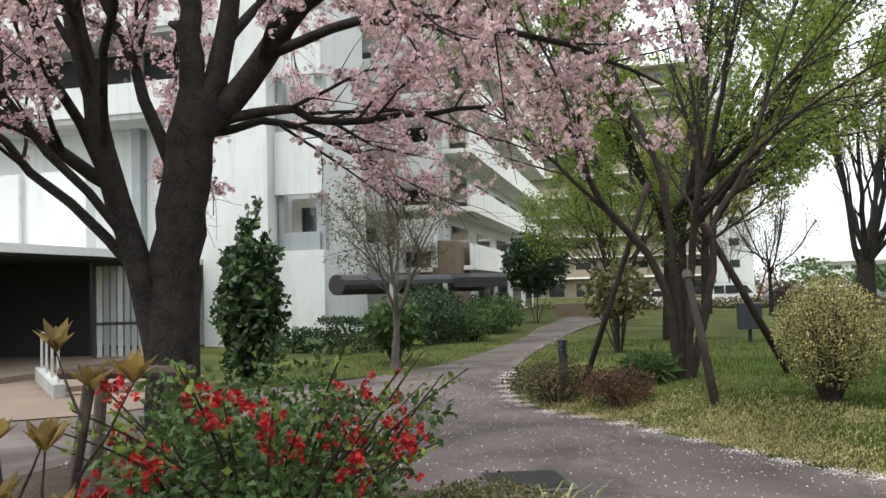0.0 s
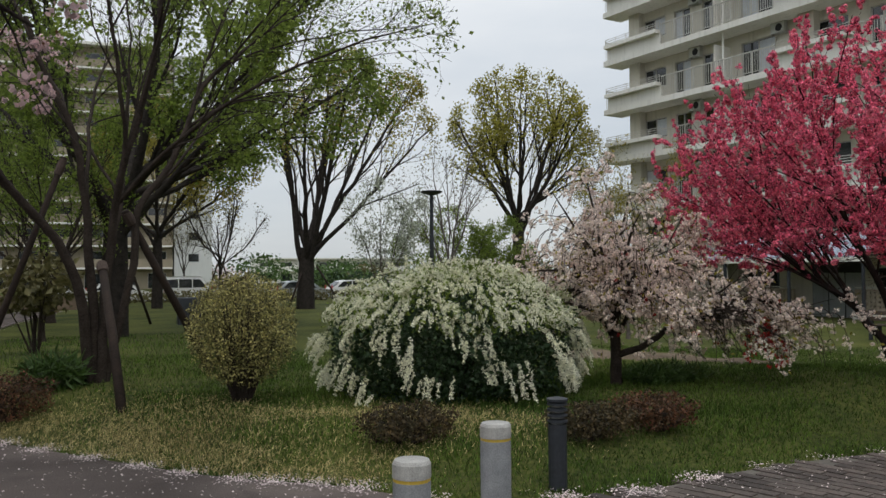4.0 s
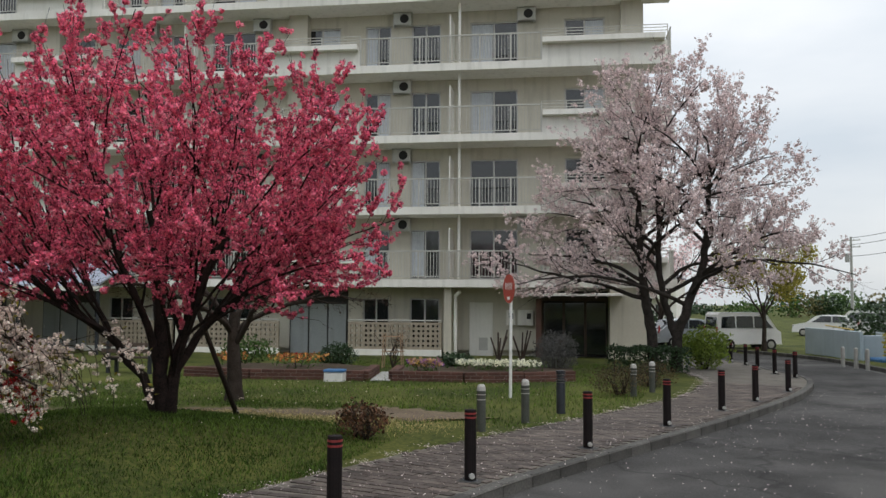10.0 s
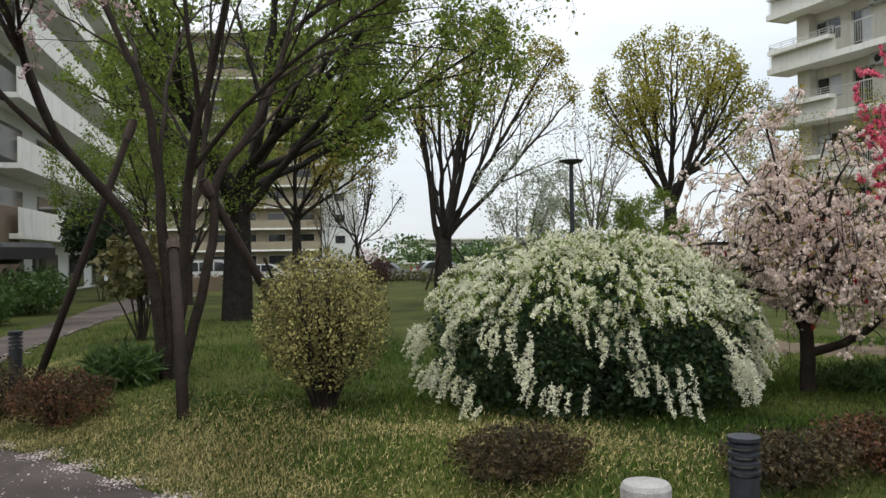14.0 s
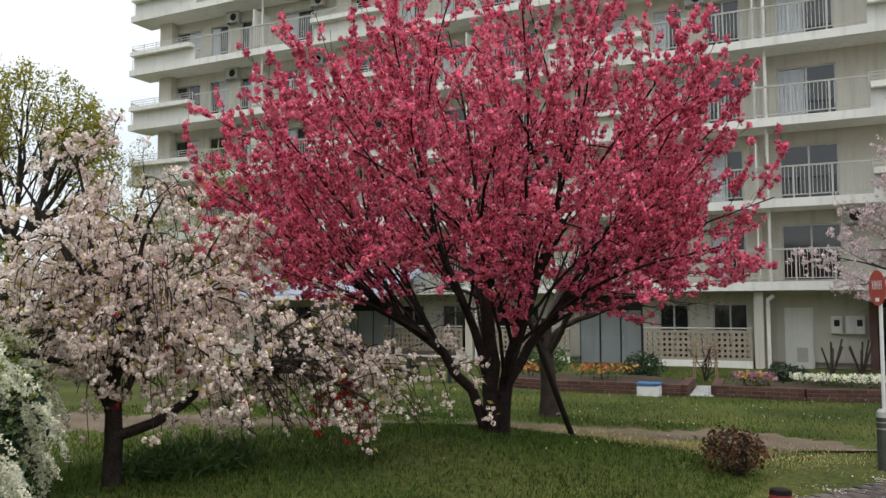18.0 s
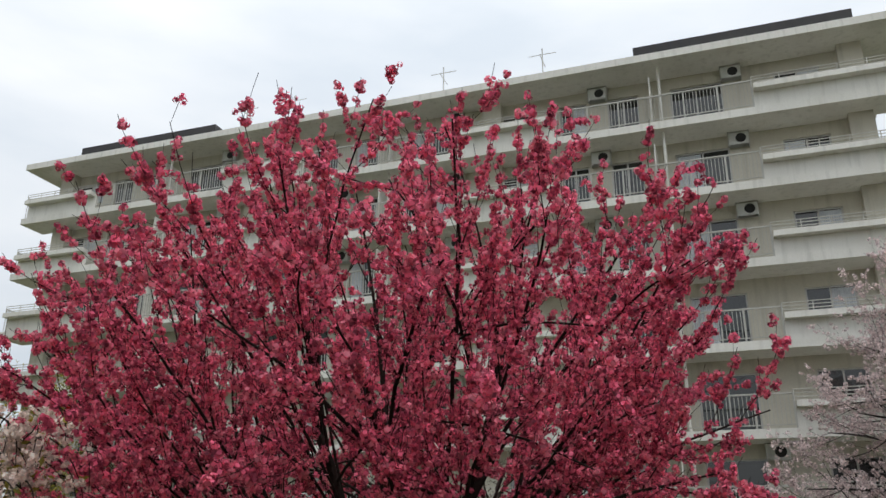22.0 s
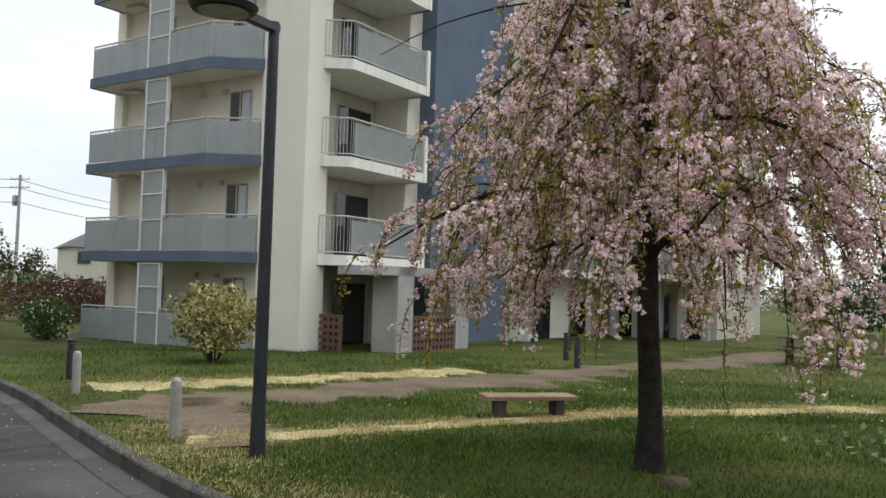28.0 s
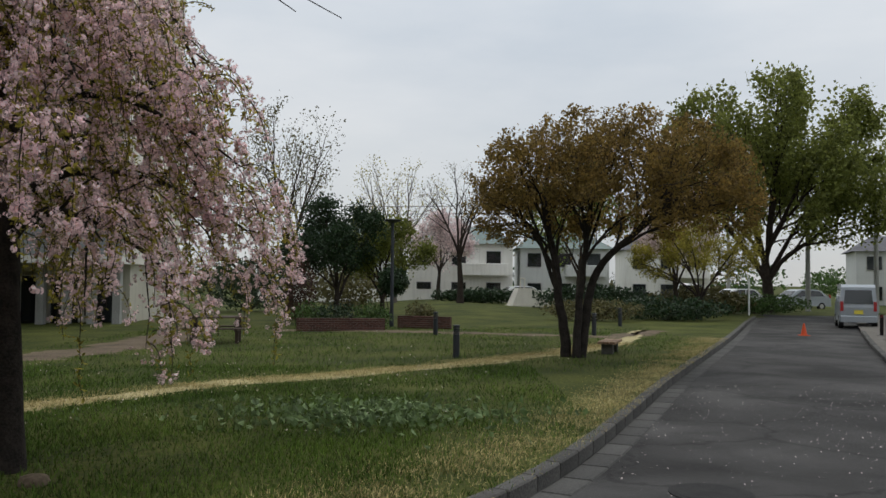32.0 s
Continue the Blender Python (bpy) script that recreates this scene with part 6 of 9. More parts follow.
def entrance_cherry():
    """Two dark stems, limbs that reach out in tiers, bloom close along fine upswept twigs."""
    r, c = rng_of(23), room(0.3, 0.5, 5.5, 4.6, 5.4, 4.7)
    stems = [
        limb([(-0.05, 0.45, -0.1), (-0.05, 0.5, 1.2), (-0.15, 0.7, 2.4), (-0.1, 0.9, 5.6)], 0.17, 0.07, 0, 0.3, r, 0.02),
        limb([(0.08, -0.2, -0.1), (0.05, -0.25, 1.1), (0.1, -0.5, 2.0), (0.3, -1.0, 3.3), (0.2, -1.2, 6.0)], 0.17, 0.06, 0, 0.3, r, 0.02),
        limb([(0.05, -0.2, 1.0), (0.2, 0.1, 2.0), (0.3, 0.3, 3.4), (0.3, 0.2, 7.2)], 0.11, 0.05, 0, 0.3, r, 0.02),
    ]
    tiers = []
    for k in range(36):
        f = k / 35
        a = k * 2.39996 + r.normal(0, 0.2)
        o = np.array([math.cos(a), math.sin(a) * 1.15, 0.0])
        s = stems[k % 3]
        i = int(np.argmin(np.abs(s[0][:, 2] - (1.9 + 4.2 * f))))
        reach = (5.2 - 3.6 * f) * r.uniform(0.75, 1.02)
        tiers.append(bow(r, s[0][i], o * 0.8 + [0, 0, 0.5 + f], o * reach + [0.2, 0.1, s[0][i][2] + 0.5 + 2.2 * f * r.uniform(0.6, 1.2)], 0.07 - 0.03 * f, 1, 10, 0.07, 0.01))
    tiers.append(limb([(0.0, 0.5, 2.1), (-0.6, 2.2, 2.6), (-1.2, 3.6, 2.9), (-1.5, 4.7, 3.3)], 0.07, 0.012, 1, 0.5, r, 0.03))
    b = stems + tiers + grow(r, (0, 0, 0), [], [
        dict(count=9, length=1.7, angle=34, start=0.2, lift=0.22, ratio=0.5, segs=5, taper=0.35),
        dict(count=6, length=0.75, angle=30, start=0.15, lift=0.3, ratio=0.5, segs=3),
    ], 0.08, tiers, 2)
    p = within(clumps(r, b, 3, 0.15, 3, 0.06), c, 1.45)
    p = p[p[:, 2] > 2.2]
    plant_tree("cherry_tree", (27.4, 1.9), "pale pink cherry in full bloom with dark forked trunks", "barkdark", b, [("blossom", "cherrywhite", foliage(r, p, POM5, 0.07))], z=lawn_z(27.4, 1.9))


def hang(r, b, drop, low, out, level, every=1.0):
    """Fine twigs that fall from the limbs."""
    twigs = []
    for pts, rad, n in b:
        if n < level:
            continue
        for i in range(1, len(pts)):
            if r.uniform() > every:
                continue
            p = pts[i] + r.normal(0, 0.04, 3)
            length = min(drop * r.uniform(0.3, 1.1), p[2] - low * r.uniform(0.8, 1.3))
            if length < 0.12:
                continue
            d, line = unit(unit(np.array([p[0], p[1], 0.0])) * r.uniform(0.1, out) + [0, 0, 0.1] + r.normal(0, 0.15, 3)), [p]
            for _ in range(7):
                d = unit(d + np.array([0, 0, -0.5]) + r.normal(0, 0.1, 3))
                line.append(line[-1] + d * length / 7)
            twigs.append((np.array(line), np.linspace(0.007, 0.003, 8), 3))
    return twigs


def weeping_cherry():
    """A leader with limbs that arch out and fall like a tent."""
    r = rng_of(22)
    trunk = bow(r, (0, 0, 0), (0.03, 0.02, 1), (0.12, -0.1, 5.9), 0.125, 0, 12, 0.02, 0.03)
    trunk[1][0] *= 1.3
    limbs = []
    for k in range(31):
        f = k / 30
        z = 1.9 + 3.7 * f
        a = k * 2.39996 + r.normal(0, 0.2)
        reach = (2.95 - 1.45 * f) * r.uniform(0.6, 1.02)
        end = z - (0.5 + 1.5 * f) * r.uniform(0.3, 1.1) * (0.6 + 0.4 * f)
        o = np.array([math.cos(a), math.sin(a), 0.0])
        i = int(f * 7 + 3.8)
        limbs.append(bow(r, [*trunk[0][min(i, 11)][:2], z], o * 0.75 + [0, 0, 0.85], o * reach + [0, 0, max(end, 1.35)], 0.05 - 0.022 * f, 1, 10, 0.05, 0.007))
    sub = grow(r, (0, 0, 0), [], [dict(count=7, length=1.15, angle=40, start=0.2, lift=-0.3, ratio=0.5, segs=6, taper=0.3)], 0.12, limbs, 2)
    twigs = hang(r, limbs + sub, 1.05, 1.05, 0.5, 1, 0.7)
    tent = lambda q: np.hypot(*q[0][-1][:2]) < 3.1 - 0.58 * max(0, q[0][-1][2] - 1.6)
    sub, twigs = [q for q in sub if tent(q)], [q for q in twigs if tent(q)]
    flowered = [q for q in twigs if r.uniform() < 0.7]
    p = clumps(r, flowered, 3, 0.11, 6, 0.04)
    top, _ = along(r, sub, 2, 0.125, 0.04)
    p = np.r_[p, (top[:, None] + r.normal(0, 0.05, (len(top), 3, 3))).reshape(-1, 3)]
    g, _ = along(r, twigs, 3, 0.017, 0.02)
    long = [q for q in twigs if r.uniform() < 0.12]
    lines = []
    for pts, _, _ in long:
        n = r.integers(4, 9)
        tail = [pts[-1]]
        for _ in range(n):
            tail.append(tail[-1] + [r.normal(0, 0.015), r.normal(0, 0.015), -0.07])
        tail = np.array(tail)
        if tail[-1, 2] > 0.75:
            lines.append((tail, np.full(len(tail), 0.003), 3))
    for e, z in (((-2.9, 0.1), 4.15), ((-2.6, 0.9), 3.9), ((2.6, 1.2), 4.2), ((2.9, -0.6), 3.7), ((0.3, 2.8), 4.0), ((-1.4, -2.4), 4.1)):
        limbs.append(bow(r, (0.08, 0, 4.3), (e[0], e[1], 2.4), (*e, z), 0.018, 1, 10, 0.04, 0.004))
    g2, _ = along(r, lines, 3, 0.015, 0.01)
    ob = plant_tree("weeping_cherry", (7.8, -4.66), "large weeping cherry in pale pink bloom with fresh shoots", "barkdark", [trunk] + limbs + sub, [("blossom", "cherry", foliage(r, p, POM5, 0.034)), ("young_leaves", "leafyellow", foliage(r, np.r_[g, g2], LEAF, 0.05))], z=lawn_z(7.8, -4.66))
    tagged(part("twig_curtain", wood(twigs + lines), "bark", ob, smooth=True), kind="stuff")


def weeping_peach():
    r = rng_of(21)
    trunk = bow(r, (0, 0, 0), (0.05, 0.05, 1), (0.0, 0.1, 1.25), 0.085, 0, 7, 0.03, 0.05)
    limbs = []
    for k in range(20):
        a = k * 2.39996 + r.normal(0, 0.25)
        o = np.array([math.cos(a), math.sin(a), 0.0])
        f = r.uniform(0, 1)
        limbs.append(bow(r, [0, 0.05, 0.55 + 0.7 * f], o * 0.5 + [0, 0, r.uniform(0.7, 1.6)], o * r.uniform(0.65, 1.55) + [0, 0, r.uniform(1.0, 2.3)], 0.035, 1, 9, 0.06))
    for t in ((-0.32, 0.19, 2.9), (0.15, -0.1, 2.6), (-0.7, 0.5, 2.6), (0.1, 0.6, 2.5)):
        limbs.append(bow(r, [0, 0.05, 1.1], (t[0], t[1], 2.0), t, 0.03, 1, 9, 0.05))
    limbs.append(limb([(0.03, 0.0, 0.4), (0.3, -0.19, 0.5), (0.57, -0.39, 0.75), (0.77, -0.54, 0.82), (1.3, -1.0, 1.15), (1.8, -1.5, 1.0)], 0.05, 0.01, 1, 0.15, r, 0.015))
    for t in ((1.6, -1.3, 1.2), (2.0, -1.75, 0.85), (1.75, -1.45, 0.45), (1.3, -1.0, 1.45), (1.5, -0.6, 1.0), (1.0, -1.4, 1.0), (2.1, -1.3, 0.7), (1.6, -1.7, 0.6)):
        limbs.append(bow(r, [0.6, -0.42, 0.76], (t[0] * 0.6, t[1] * 0.6, 0.9), t, 0.028, 1, 9, 0.07))
    sub = grow(r, (0, 0, 0), [], [dict(count=6, length=0.75, angle=45, start=0.2, lift=-0.25, ratio=0.5, segs=5, taper=0.3)], 0.14, limbs, 2)
    twigs = hang(r, limbs + sub, 0.6, 0.3, 0.6, 1, 0.6)
    p = clumps(r, twigs, 3, 0.08, 3, 0.032)
    top, _ = along(r, limbs + sub, 1, 0.05, 0.045)
    p = np.r_[p, top]
    p = p[(p[:, 2] > 0.25) & (r.uniform(size=len(p)) < 0.42 - 0.1 * (p[:, 0] > 0.9) + 0.42 * np.sin(p[:, 0] * 4 + 1) * np.sin(p[:, 1] * 4))]
    red = (np.linalg.norm((p - [1.45, -1.15, 0.35]) * [1, 1, 0.6], axis=1) < 0.34) & (r.uniform(size=len(p)) < 0.6)
    red |= r.uniform(size=len(p)) < 0.012
    bunch = lambda q: (q[:, None] + r.normal(0, 0.019, (len(q), 3, 3))).reshape(-1, 3)
    ob = plant_tree("weeping_peach", (7.1, 8.5), "small weeping peach covered in white and pale pink blossom", "bark", [trunk] + limbs + sub, [("blossom", "whiteflower", foliage(r, bunch(p[~red]), POM, 0.031)), ("red_blossom", "redflower", foliage(r, bunch(p[red]), POM, 0.029)), ("young_leaves", "leafyellow", foliage(r, p[r.uniform(size=len(p)) < 0.5] + [0.02, -0.02, 0.03], LEAF, 0.06))], z=lawn_z(7.1, 8.5))
    for child in ob.children:
        if child.name.startswith("branchwork"):
            tagged(child, kind="stuff")
    tagged(part("twig_curtain", wood(twigs), "bark", ob, smooth=True), kind="stuff")


pink_tree()
weeping_peach()
weeping_cherry()
entrance_cherry()
old_cherry()
# tall trees
park_maple()
vase_tree("keyaki_tree", (0.75, 23.4), 11.8, 6.6, 135, "thick-trunked tree with a broad fresh green crown", "leaffresh", 0.12, 0.019, 0.36, 3.0, 10, (1.6, 0), 100, low=0.24, flat=0.42, dense=1.5)
vase_tree("zelkova_tree", (10.2, 42.5), 14.0, 5.0, 132, "tall vase-shaped zelkova with yellow-green young leaves", "leafyellow", 0.13, 0.03, 0.42, 3.0, 9, (2.4, -0.4), 84, group="zelkovas", low=0.6, flat=0.36)
vase_tree("zelkova_tree", (22.3, 41.5), 14.0, 4.3, 133, "tall zelkova with a dense yellow-green crown", "leafgold", 0.15, 0.036, 0.36, 4.4, 11, (0.2, 0.0), 92, group="zelkovas", low=0.45, flat=0.36, dense=0.85)
south_maple()


# ---- bushes ----
shrub("round_shrub", (2.14, 8.6), 0.64, 0.62, 1.5, "variegated", "clipped round shrub with variegated yellow leaves on bare stems", 41, 17000, 0.029, BROAD, 0.16, lumpy=0.06, stems=30, extra=[("inner_leaves", "leafolive", 0.12, BROAD, 0.03)])
sp = shrub("spirea_bush", (4.75, 8.5), 1.66, 1.32, 1.46, "leafdark", "broad spirea bush covered in arching white sprays", 42, 22000, 0.055, BROAD, -0.35, lumpy=0.1)


def sprays():
    """Arching tips that hang over the dome of the bush: short and close above, long tassels below."""
    r = rng_of(43)
    lines, light = [], []
    size = np.array([1.62, 1.32, 1.03])
    for k in range(1900):
        a = r.uniform(0, 6.28)
        up = r.uniform(0.3, 1.0) if k > 1150 else r.uniform(-0.3, 1.0)
        q = math.sqrt(1 - up * up)
        lump = 1 + 0.07 * math.sin(a * 5 + 1) + 0.06 * math.sin(a * 9 + up * 4) + r.normal(0, 0.03)
        nrm = np.array([math.cos(a) * q, math.sin(a) * q, up])
        e = nrm * size * lump + [0, 0, 0.52]
        low = up < 0.38
        if low and math.sin(a * 11 + up * 7) + 0.6 * math.sin(a * 23 + 2) < 0.25:
            continue
        out = unit(np.array([nrm[0], nrm[1], 0.15 + 0.5 * up]) + r.normal(0, 0.22, 3))
        length = r.uniform(0.22, 0.5) if low else r.uniform(0.1, 0.3)
        d, line = unit(out + [0, 0, 0.55]), [e - out * length * 0.35]
        for _ in range(7):
            d = unit(d + np.array([0, 0, -0.42 if low else -0.3]) + r.normal(0, 0.07, 3))
            line.append(line[-1] + d * length / 7)
        lines.append((np.array(line), None, 3))
        if not low:
            light.append(lines[-1])
    p, _ = along(r, [(q[0][2:], None, 3) for q in lines], 3, 0.0052, 0.011)
    p = p[p[:, 2] > 0.06]
    part("blossom", foliage(r, p, PUFF3, 0.019), "spirea", sp)
    p, _ = along(r, light, 3, 0.022, 0.04)
    part("young_leaves", foliage(r, p - [0, 0, 0.03], LEAF, 0.045), "leaffresh", sp)


sprays()
shrub("flowering_quince", (-2.1, 2.4), 0.95, 0.85, 1.3, "leaf", "red-flowering quince bush with thorny shoots", 44, 6500, 0.055, BROAD, 0.0, stems=26, lumpy=0.5)


# ---- street things ----
def bollard_dark(x, y):
    z = float(slope(x))
    b = thing("bollard", pose(x, y, z), "dark brown round bollard with two red bands", "bollard", "dark bollards along the footway")
    part("post", Geo().lathe([(0.06, 0), (0.06, 0.6), (0.06, 0.7), (0.056, 0.72), (0.03, 0.725)], 16), "brown", b, smooth=False)
    for h in (0.635, 0.675):
        part("band", Geo().lathe([(0.0615, h), (0.0615, h + 0.018)], 16), "redband", b, "red reflective band")
    part("base_ring", Geo().lathe([(0.09, 0.0), (0.09, 0.016), (0.06, 0.024)], 16), "darkmetal", b)
    part("foot_plate", bevel_box(-0.12, -0.12, -0.02, 0.12, 0.12, 0.018, 0.005), "kerb", b)
    part("lock_cap", Geo().tube([(-0.055, -0.03, 0.07), (-0.075, -0.045, 0.07)], [0.03, 0.028], 10), "steel", b, "round steel lock cap")
    return b


for x, y in ((7.94, 3.39), (10.05, 2.9), (12.52, 2.09), (15.02, 1.27), (17.5, 0.48), (19.4, -0.15), (21.93, -0.93), (26.49, -1.44), (27.82, -1.0), (29.71, -0.61), (32.0, -0.33), (33.57, 0.12), (-10.3, -23.0), (-9.2, -20.6), (-11.4, -25.4)):
    bollard_dark(x, y)


def bollard_granite(x, y, h=0.66):
    b = thing("bollard", pose(x, y, float(slope(x))), "speckled grey stone bollard with a yellow band and pale cap", "bollard", "stone bollards across the path")
    part("post", Geo().lathe([(0.11, 0), (0.11, h - 0.12)], 20), "granite", b)
    part("cap", Geo().lathe([(0.112, h - 0.1), (0.112, h - 0.02), (0.1, h), (0.06, h + 0.004)], 20), "granitetop", b)
    part("band", Geo().lathe([(0.108, h - 0.12), (0.108, h - 0.1)], 20), "yellow", b)


for x, y in ((1.33, 2.3), (2.36, 3.38), (3.3, 4.25)):
    bollard_granite(x, y)


def bollard_grey(x, y, steel=False):
    b = thing("bollard", pose(x, y, lawn_z(x, y)), "slim brushed steel bollard" if steel else "grey metal bollard with a domed pale cap", "bollard", "steel bollards" if steel else "grey bollards by the sign")
    mt = "inox" if steel else "postgrey"
    part("post", Geo().lathe([(0.065, 0), (0.065, 0.58)], 16), mt, b)
    part("cap", Geo().lathe([(0.066, 0.58), (0.06, 0.64), (0.035, 0.67)], 16), "granitetop", b)
    for h in (0.45, 0.52):
        part("band", Geo().lathe([(0.0665, h), (0.0665, h + 0.012)], 16), "inox", b)


for x, y in ((13.48, 3.75), (14.65, 3.37), (19.6, 2.2), (20.6, 1.9)):
    bollard_grey(x, y)
for x, y in ((12.56, -2.61), (17.0, -3.9)):
    bollard_grey(x, y, True)


def lamp_bollard(x, y, h=0.72):
    b = thing("lamp_bollard", pose(x, y, lawn_z(x, y)), "dark grey bollard light with louvred head", "bollard light", "bollard lights")
    part("post", Geo().lathe([(0.075, 0), (0.075, h - 0.2)], 18), "darkmetal", b)
    for i in range(4):
        z = h - 0.19 + i * 0.045
        part("louvre", Geo().lathe([(0.045, z), (0.082, z + 0.004), (0.082, z + 0.02), (0.05, z + 0.034)], 18), "darkmetal", b)
    part("diffuser", Geo().lathe([(0.05, h - 0.2), (0.05, h - 0.02)], 14), "granitetop", b)
    part("lid", Geo().lathe([(0.085, h - 0.02), (0.085, h), (0.03, h + 0.012)], 18), "darkmetal", b)


for x, y in ((4.06, 4.71), (-1.31, 11.5), (16.1, 3.08), (3.45, -15.78), (3.87, -23.75), (-1.24, -23.9), (-3.47, -30), (13.9, -14.6), (15.3, -16.6), (19.0, -4.9)):
    lamp_bollard(x, y)


def road_sign():
    s = thing("road_sign", pose(18.2, 4.47, lawn_z(18.2, 4.47), 0, 0, -30), "oval red sign on a leaning white pole", "sign")
    part("pole", Geo().tube([(0, 0, 0), (0.02, 0.0, 2.3)], [0.03, 0.03], 10), "signwhite", s)
    t = np.linspace(0, 2 * np.pi, 33)[:-1]
    ring = lambda rx, rz, y: np.stack([np.full(32, y), np.cos(t) * rx, 2.18 + np.sin(t) * rz], 1)
    g = Geo()
    v = np.r_[ring(0.155, 0.29, -0.035), ring(0.155, 0.29, -0.05), [[-0.035, 0, 2.18]], [[-0.05, 0, 2.18]]]
    i = np.arange(32)
    j = (i + 1) % 32
    g.add(v, np.stack([i, j, 32 + j, 32 + i], 1))
    g.f[3].append(np.r_[np.stack([32 + j, 32 + i, i * 0 + 65], 1), np.stack([i, j, i * 0 + 64], 1)])
    part("plate", g, "signred", s)
    for cx in (0.065, 0.0, -0.065):
        g = Geo()
        g.box(-0.056, cx - 0.022, 2.16, -0.052, cx - 0.013, 2.3).box(-0.056, cx + 0.013, 2.16, -0.052, cx + 0.022, 2.3).box(-0.056, cx - 0.013, 2.225, -0.052, cx + 0.013, 2.235)
        part("character", g, "signwhite", s, "pale unreadable character")
    part("sticker", Geo().box(-0.056, -0.035, 1.96, -0.052, 0.035, 2.02), "signwhite", s)


road_sign()


def street_lamp(name, x, y, h, label, arm=0.9, yaw=90.0, twin=False):
    s = thing(name, pose(x, y, lawn_z(x, y), 0, 0, yaw), label, "street lamp")
    part("pole", Geo().tube([(0, 0, 0), (0, 0, 0.6), (0, 0, h)], [0.085, 0.07, 0.055], 14), "darkmetal", s)
    if twin:
        part("head", Geo().lathe([(0.05, h), (0.3, h + 0.08), (0.33, h + 0.13), (0.1, h + 0.16)], 18), "darkmetal", s)
        return
    part("arm", Geo().box(-0.04, -0.05, h - 0.1, arm * 0.5, 0.05, h - 0.02), "darkmetal", s)
    g = Geo().lathe([(0.1, 0.0), (0.3, 0.01), (0.33, 0.05), (0.3, 0.09), (0.1, 0.11)], 24, (arm * 0.5 + 0.3, 0, h - 0.12))
    hd = part("head", g, "darkmetal", s)
    part("lens", Geo().lathe([(0.24, -0.004), (0.22, 0.0)], 20, (arm * 0.5 + 0.3, 0, h - 0.125)), "granitetop", hd)


street_lamp("street_lamp", 11.02, -2.5, 4.42, "slim dark street lamp with a flat disc head", yaw=100)
street_lamp("street_lamp", 29.3, -6.6, 4.4, "slim dark street lamp by the hedge", yaw=160)
street_lamp("park_lamp", 9.63, 22.14, 4.05, "dark post lamp with a shallow bowl head", twin=True)
street_lamp("park_lamp", 5.5, -28.5, 3.9, "dark post lamp with a shallow bowl head", twin=True)


# ---- park, garden and far things ----
def worn(name, pts, width, material, label, off=0.012):
    """A worn track on the lawn with ragged sides."""
    r = rng_of(len(pts) + int(width * 10))
    c = resample(smooth_line(pts), 240)
    n = len(c)
    wave = lambda: np.convolve(r.normal(0, 1, n + 16), np.ones(9) / 3, "same")[8:-8]
    a, b = offset(c, width / 2), offset(c, -width / 2)
    na = offset(c, 1.0) - c
    a += na * (wave() * width * 0.12 + r.normal(0, width * 0.05, n))[:, None]
    b -= na * (wave() * width * 0.12 + r.normal(0, width * 0.05, n))[:, None]
    t = np.linspace(0, 1, 5)
    p = a[:, None] * (1 - t)[None, :, None] + b[:, None] * t[None, :, None]
    z = slope(p[..., 0]) + mound(p[..., 0], p[..., 1]) + off + 0.014
    z[:, 0] -= 0.04
    z[:, -1] -= 0.04
    v = np.concatenate([p, z[..., None]], -1).reshape(-1, 3)
    i, j = np.meshgrid(np.arange(n - 1), np.arange(4), indexing="ij")
    g = Geo().add(v, np.stack([i * 5 + j, (i + 1) * 5 + j, (i + 1) * 5 + j + 1, i * 5 + j + 1], -1).reshape(-1, 4))
    single(name, g, material, label, "path", kind="structure", smooth=True)
    return np.r_[a, b[::-1]]


def strewn(name, line, width, n, seed, label, material="drystalk"):
    """Dry stalks lying thickly along a line and thinning out to its sides."""
    r = rng_of(seed)
    n *= 2
    c = resample(smooth_line(line), 400)
    p = c[r.integers(0, 400, n)] + r.normal(0, width * 0.5, (n, 2))
    keep = ~(inside(ROAD_POLY, p[:, 0], p[:, 1]) | inside(PATH_POLY, p[:, 0], p[:, 1]) | inside(PAVE_POLY, p[:, 0], p[:, 1]))
    keep &= r.uniform(size=n) < 0.35 + 0.65 * (np.sin(p[:, 0] * 2.3 + np.sin(p[:, 1] * 1.7) * 1.5) * np.sin(p[:, 1] * 2.1) > -0.2)
    p = p[keep]
    n = len(p)
    a, L = r.uniform(0, 6.28, n), r.uniform(0.012, 0.045, n)
    d = np.stack([np.cos(a), np.sin(a)], 1) * L[:, None]
    w = np.stack([-np.sin(a), np.cos(a)], 1) * 0.0035
    z = slope(p[:, 0]) + mound(p[:, 0], p[:, 1]) + 0.022
    v = np.stack([np.c_[p - w, z], np.c_[p + w, z + 0.004], np.c_[p + d, z + r.uniform(0.005, 0.05, n)]], 1).reshape(-1, 3)
    single(name, Geo().add(v, np.arange(3 * n).reshape(-1, 3)), material, label, "dry grass", kind="stuff")


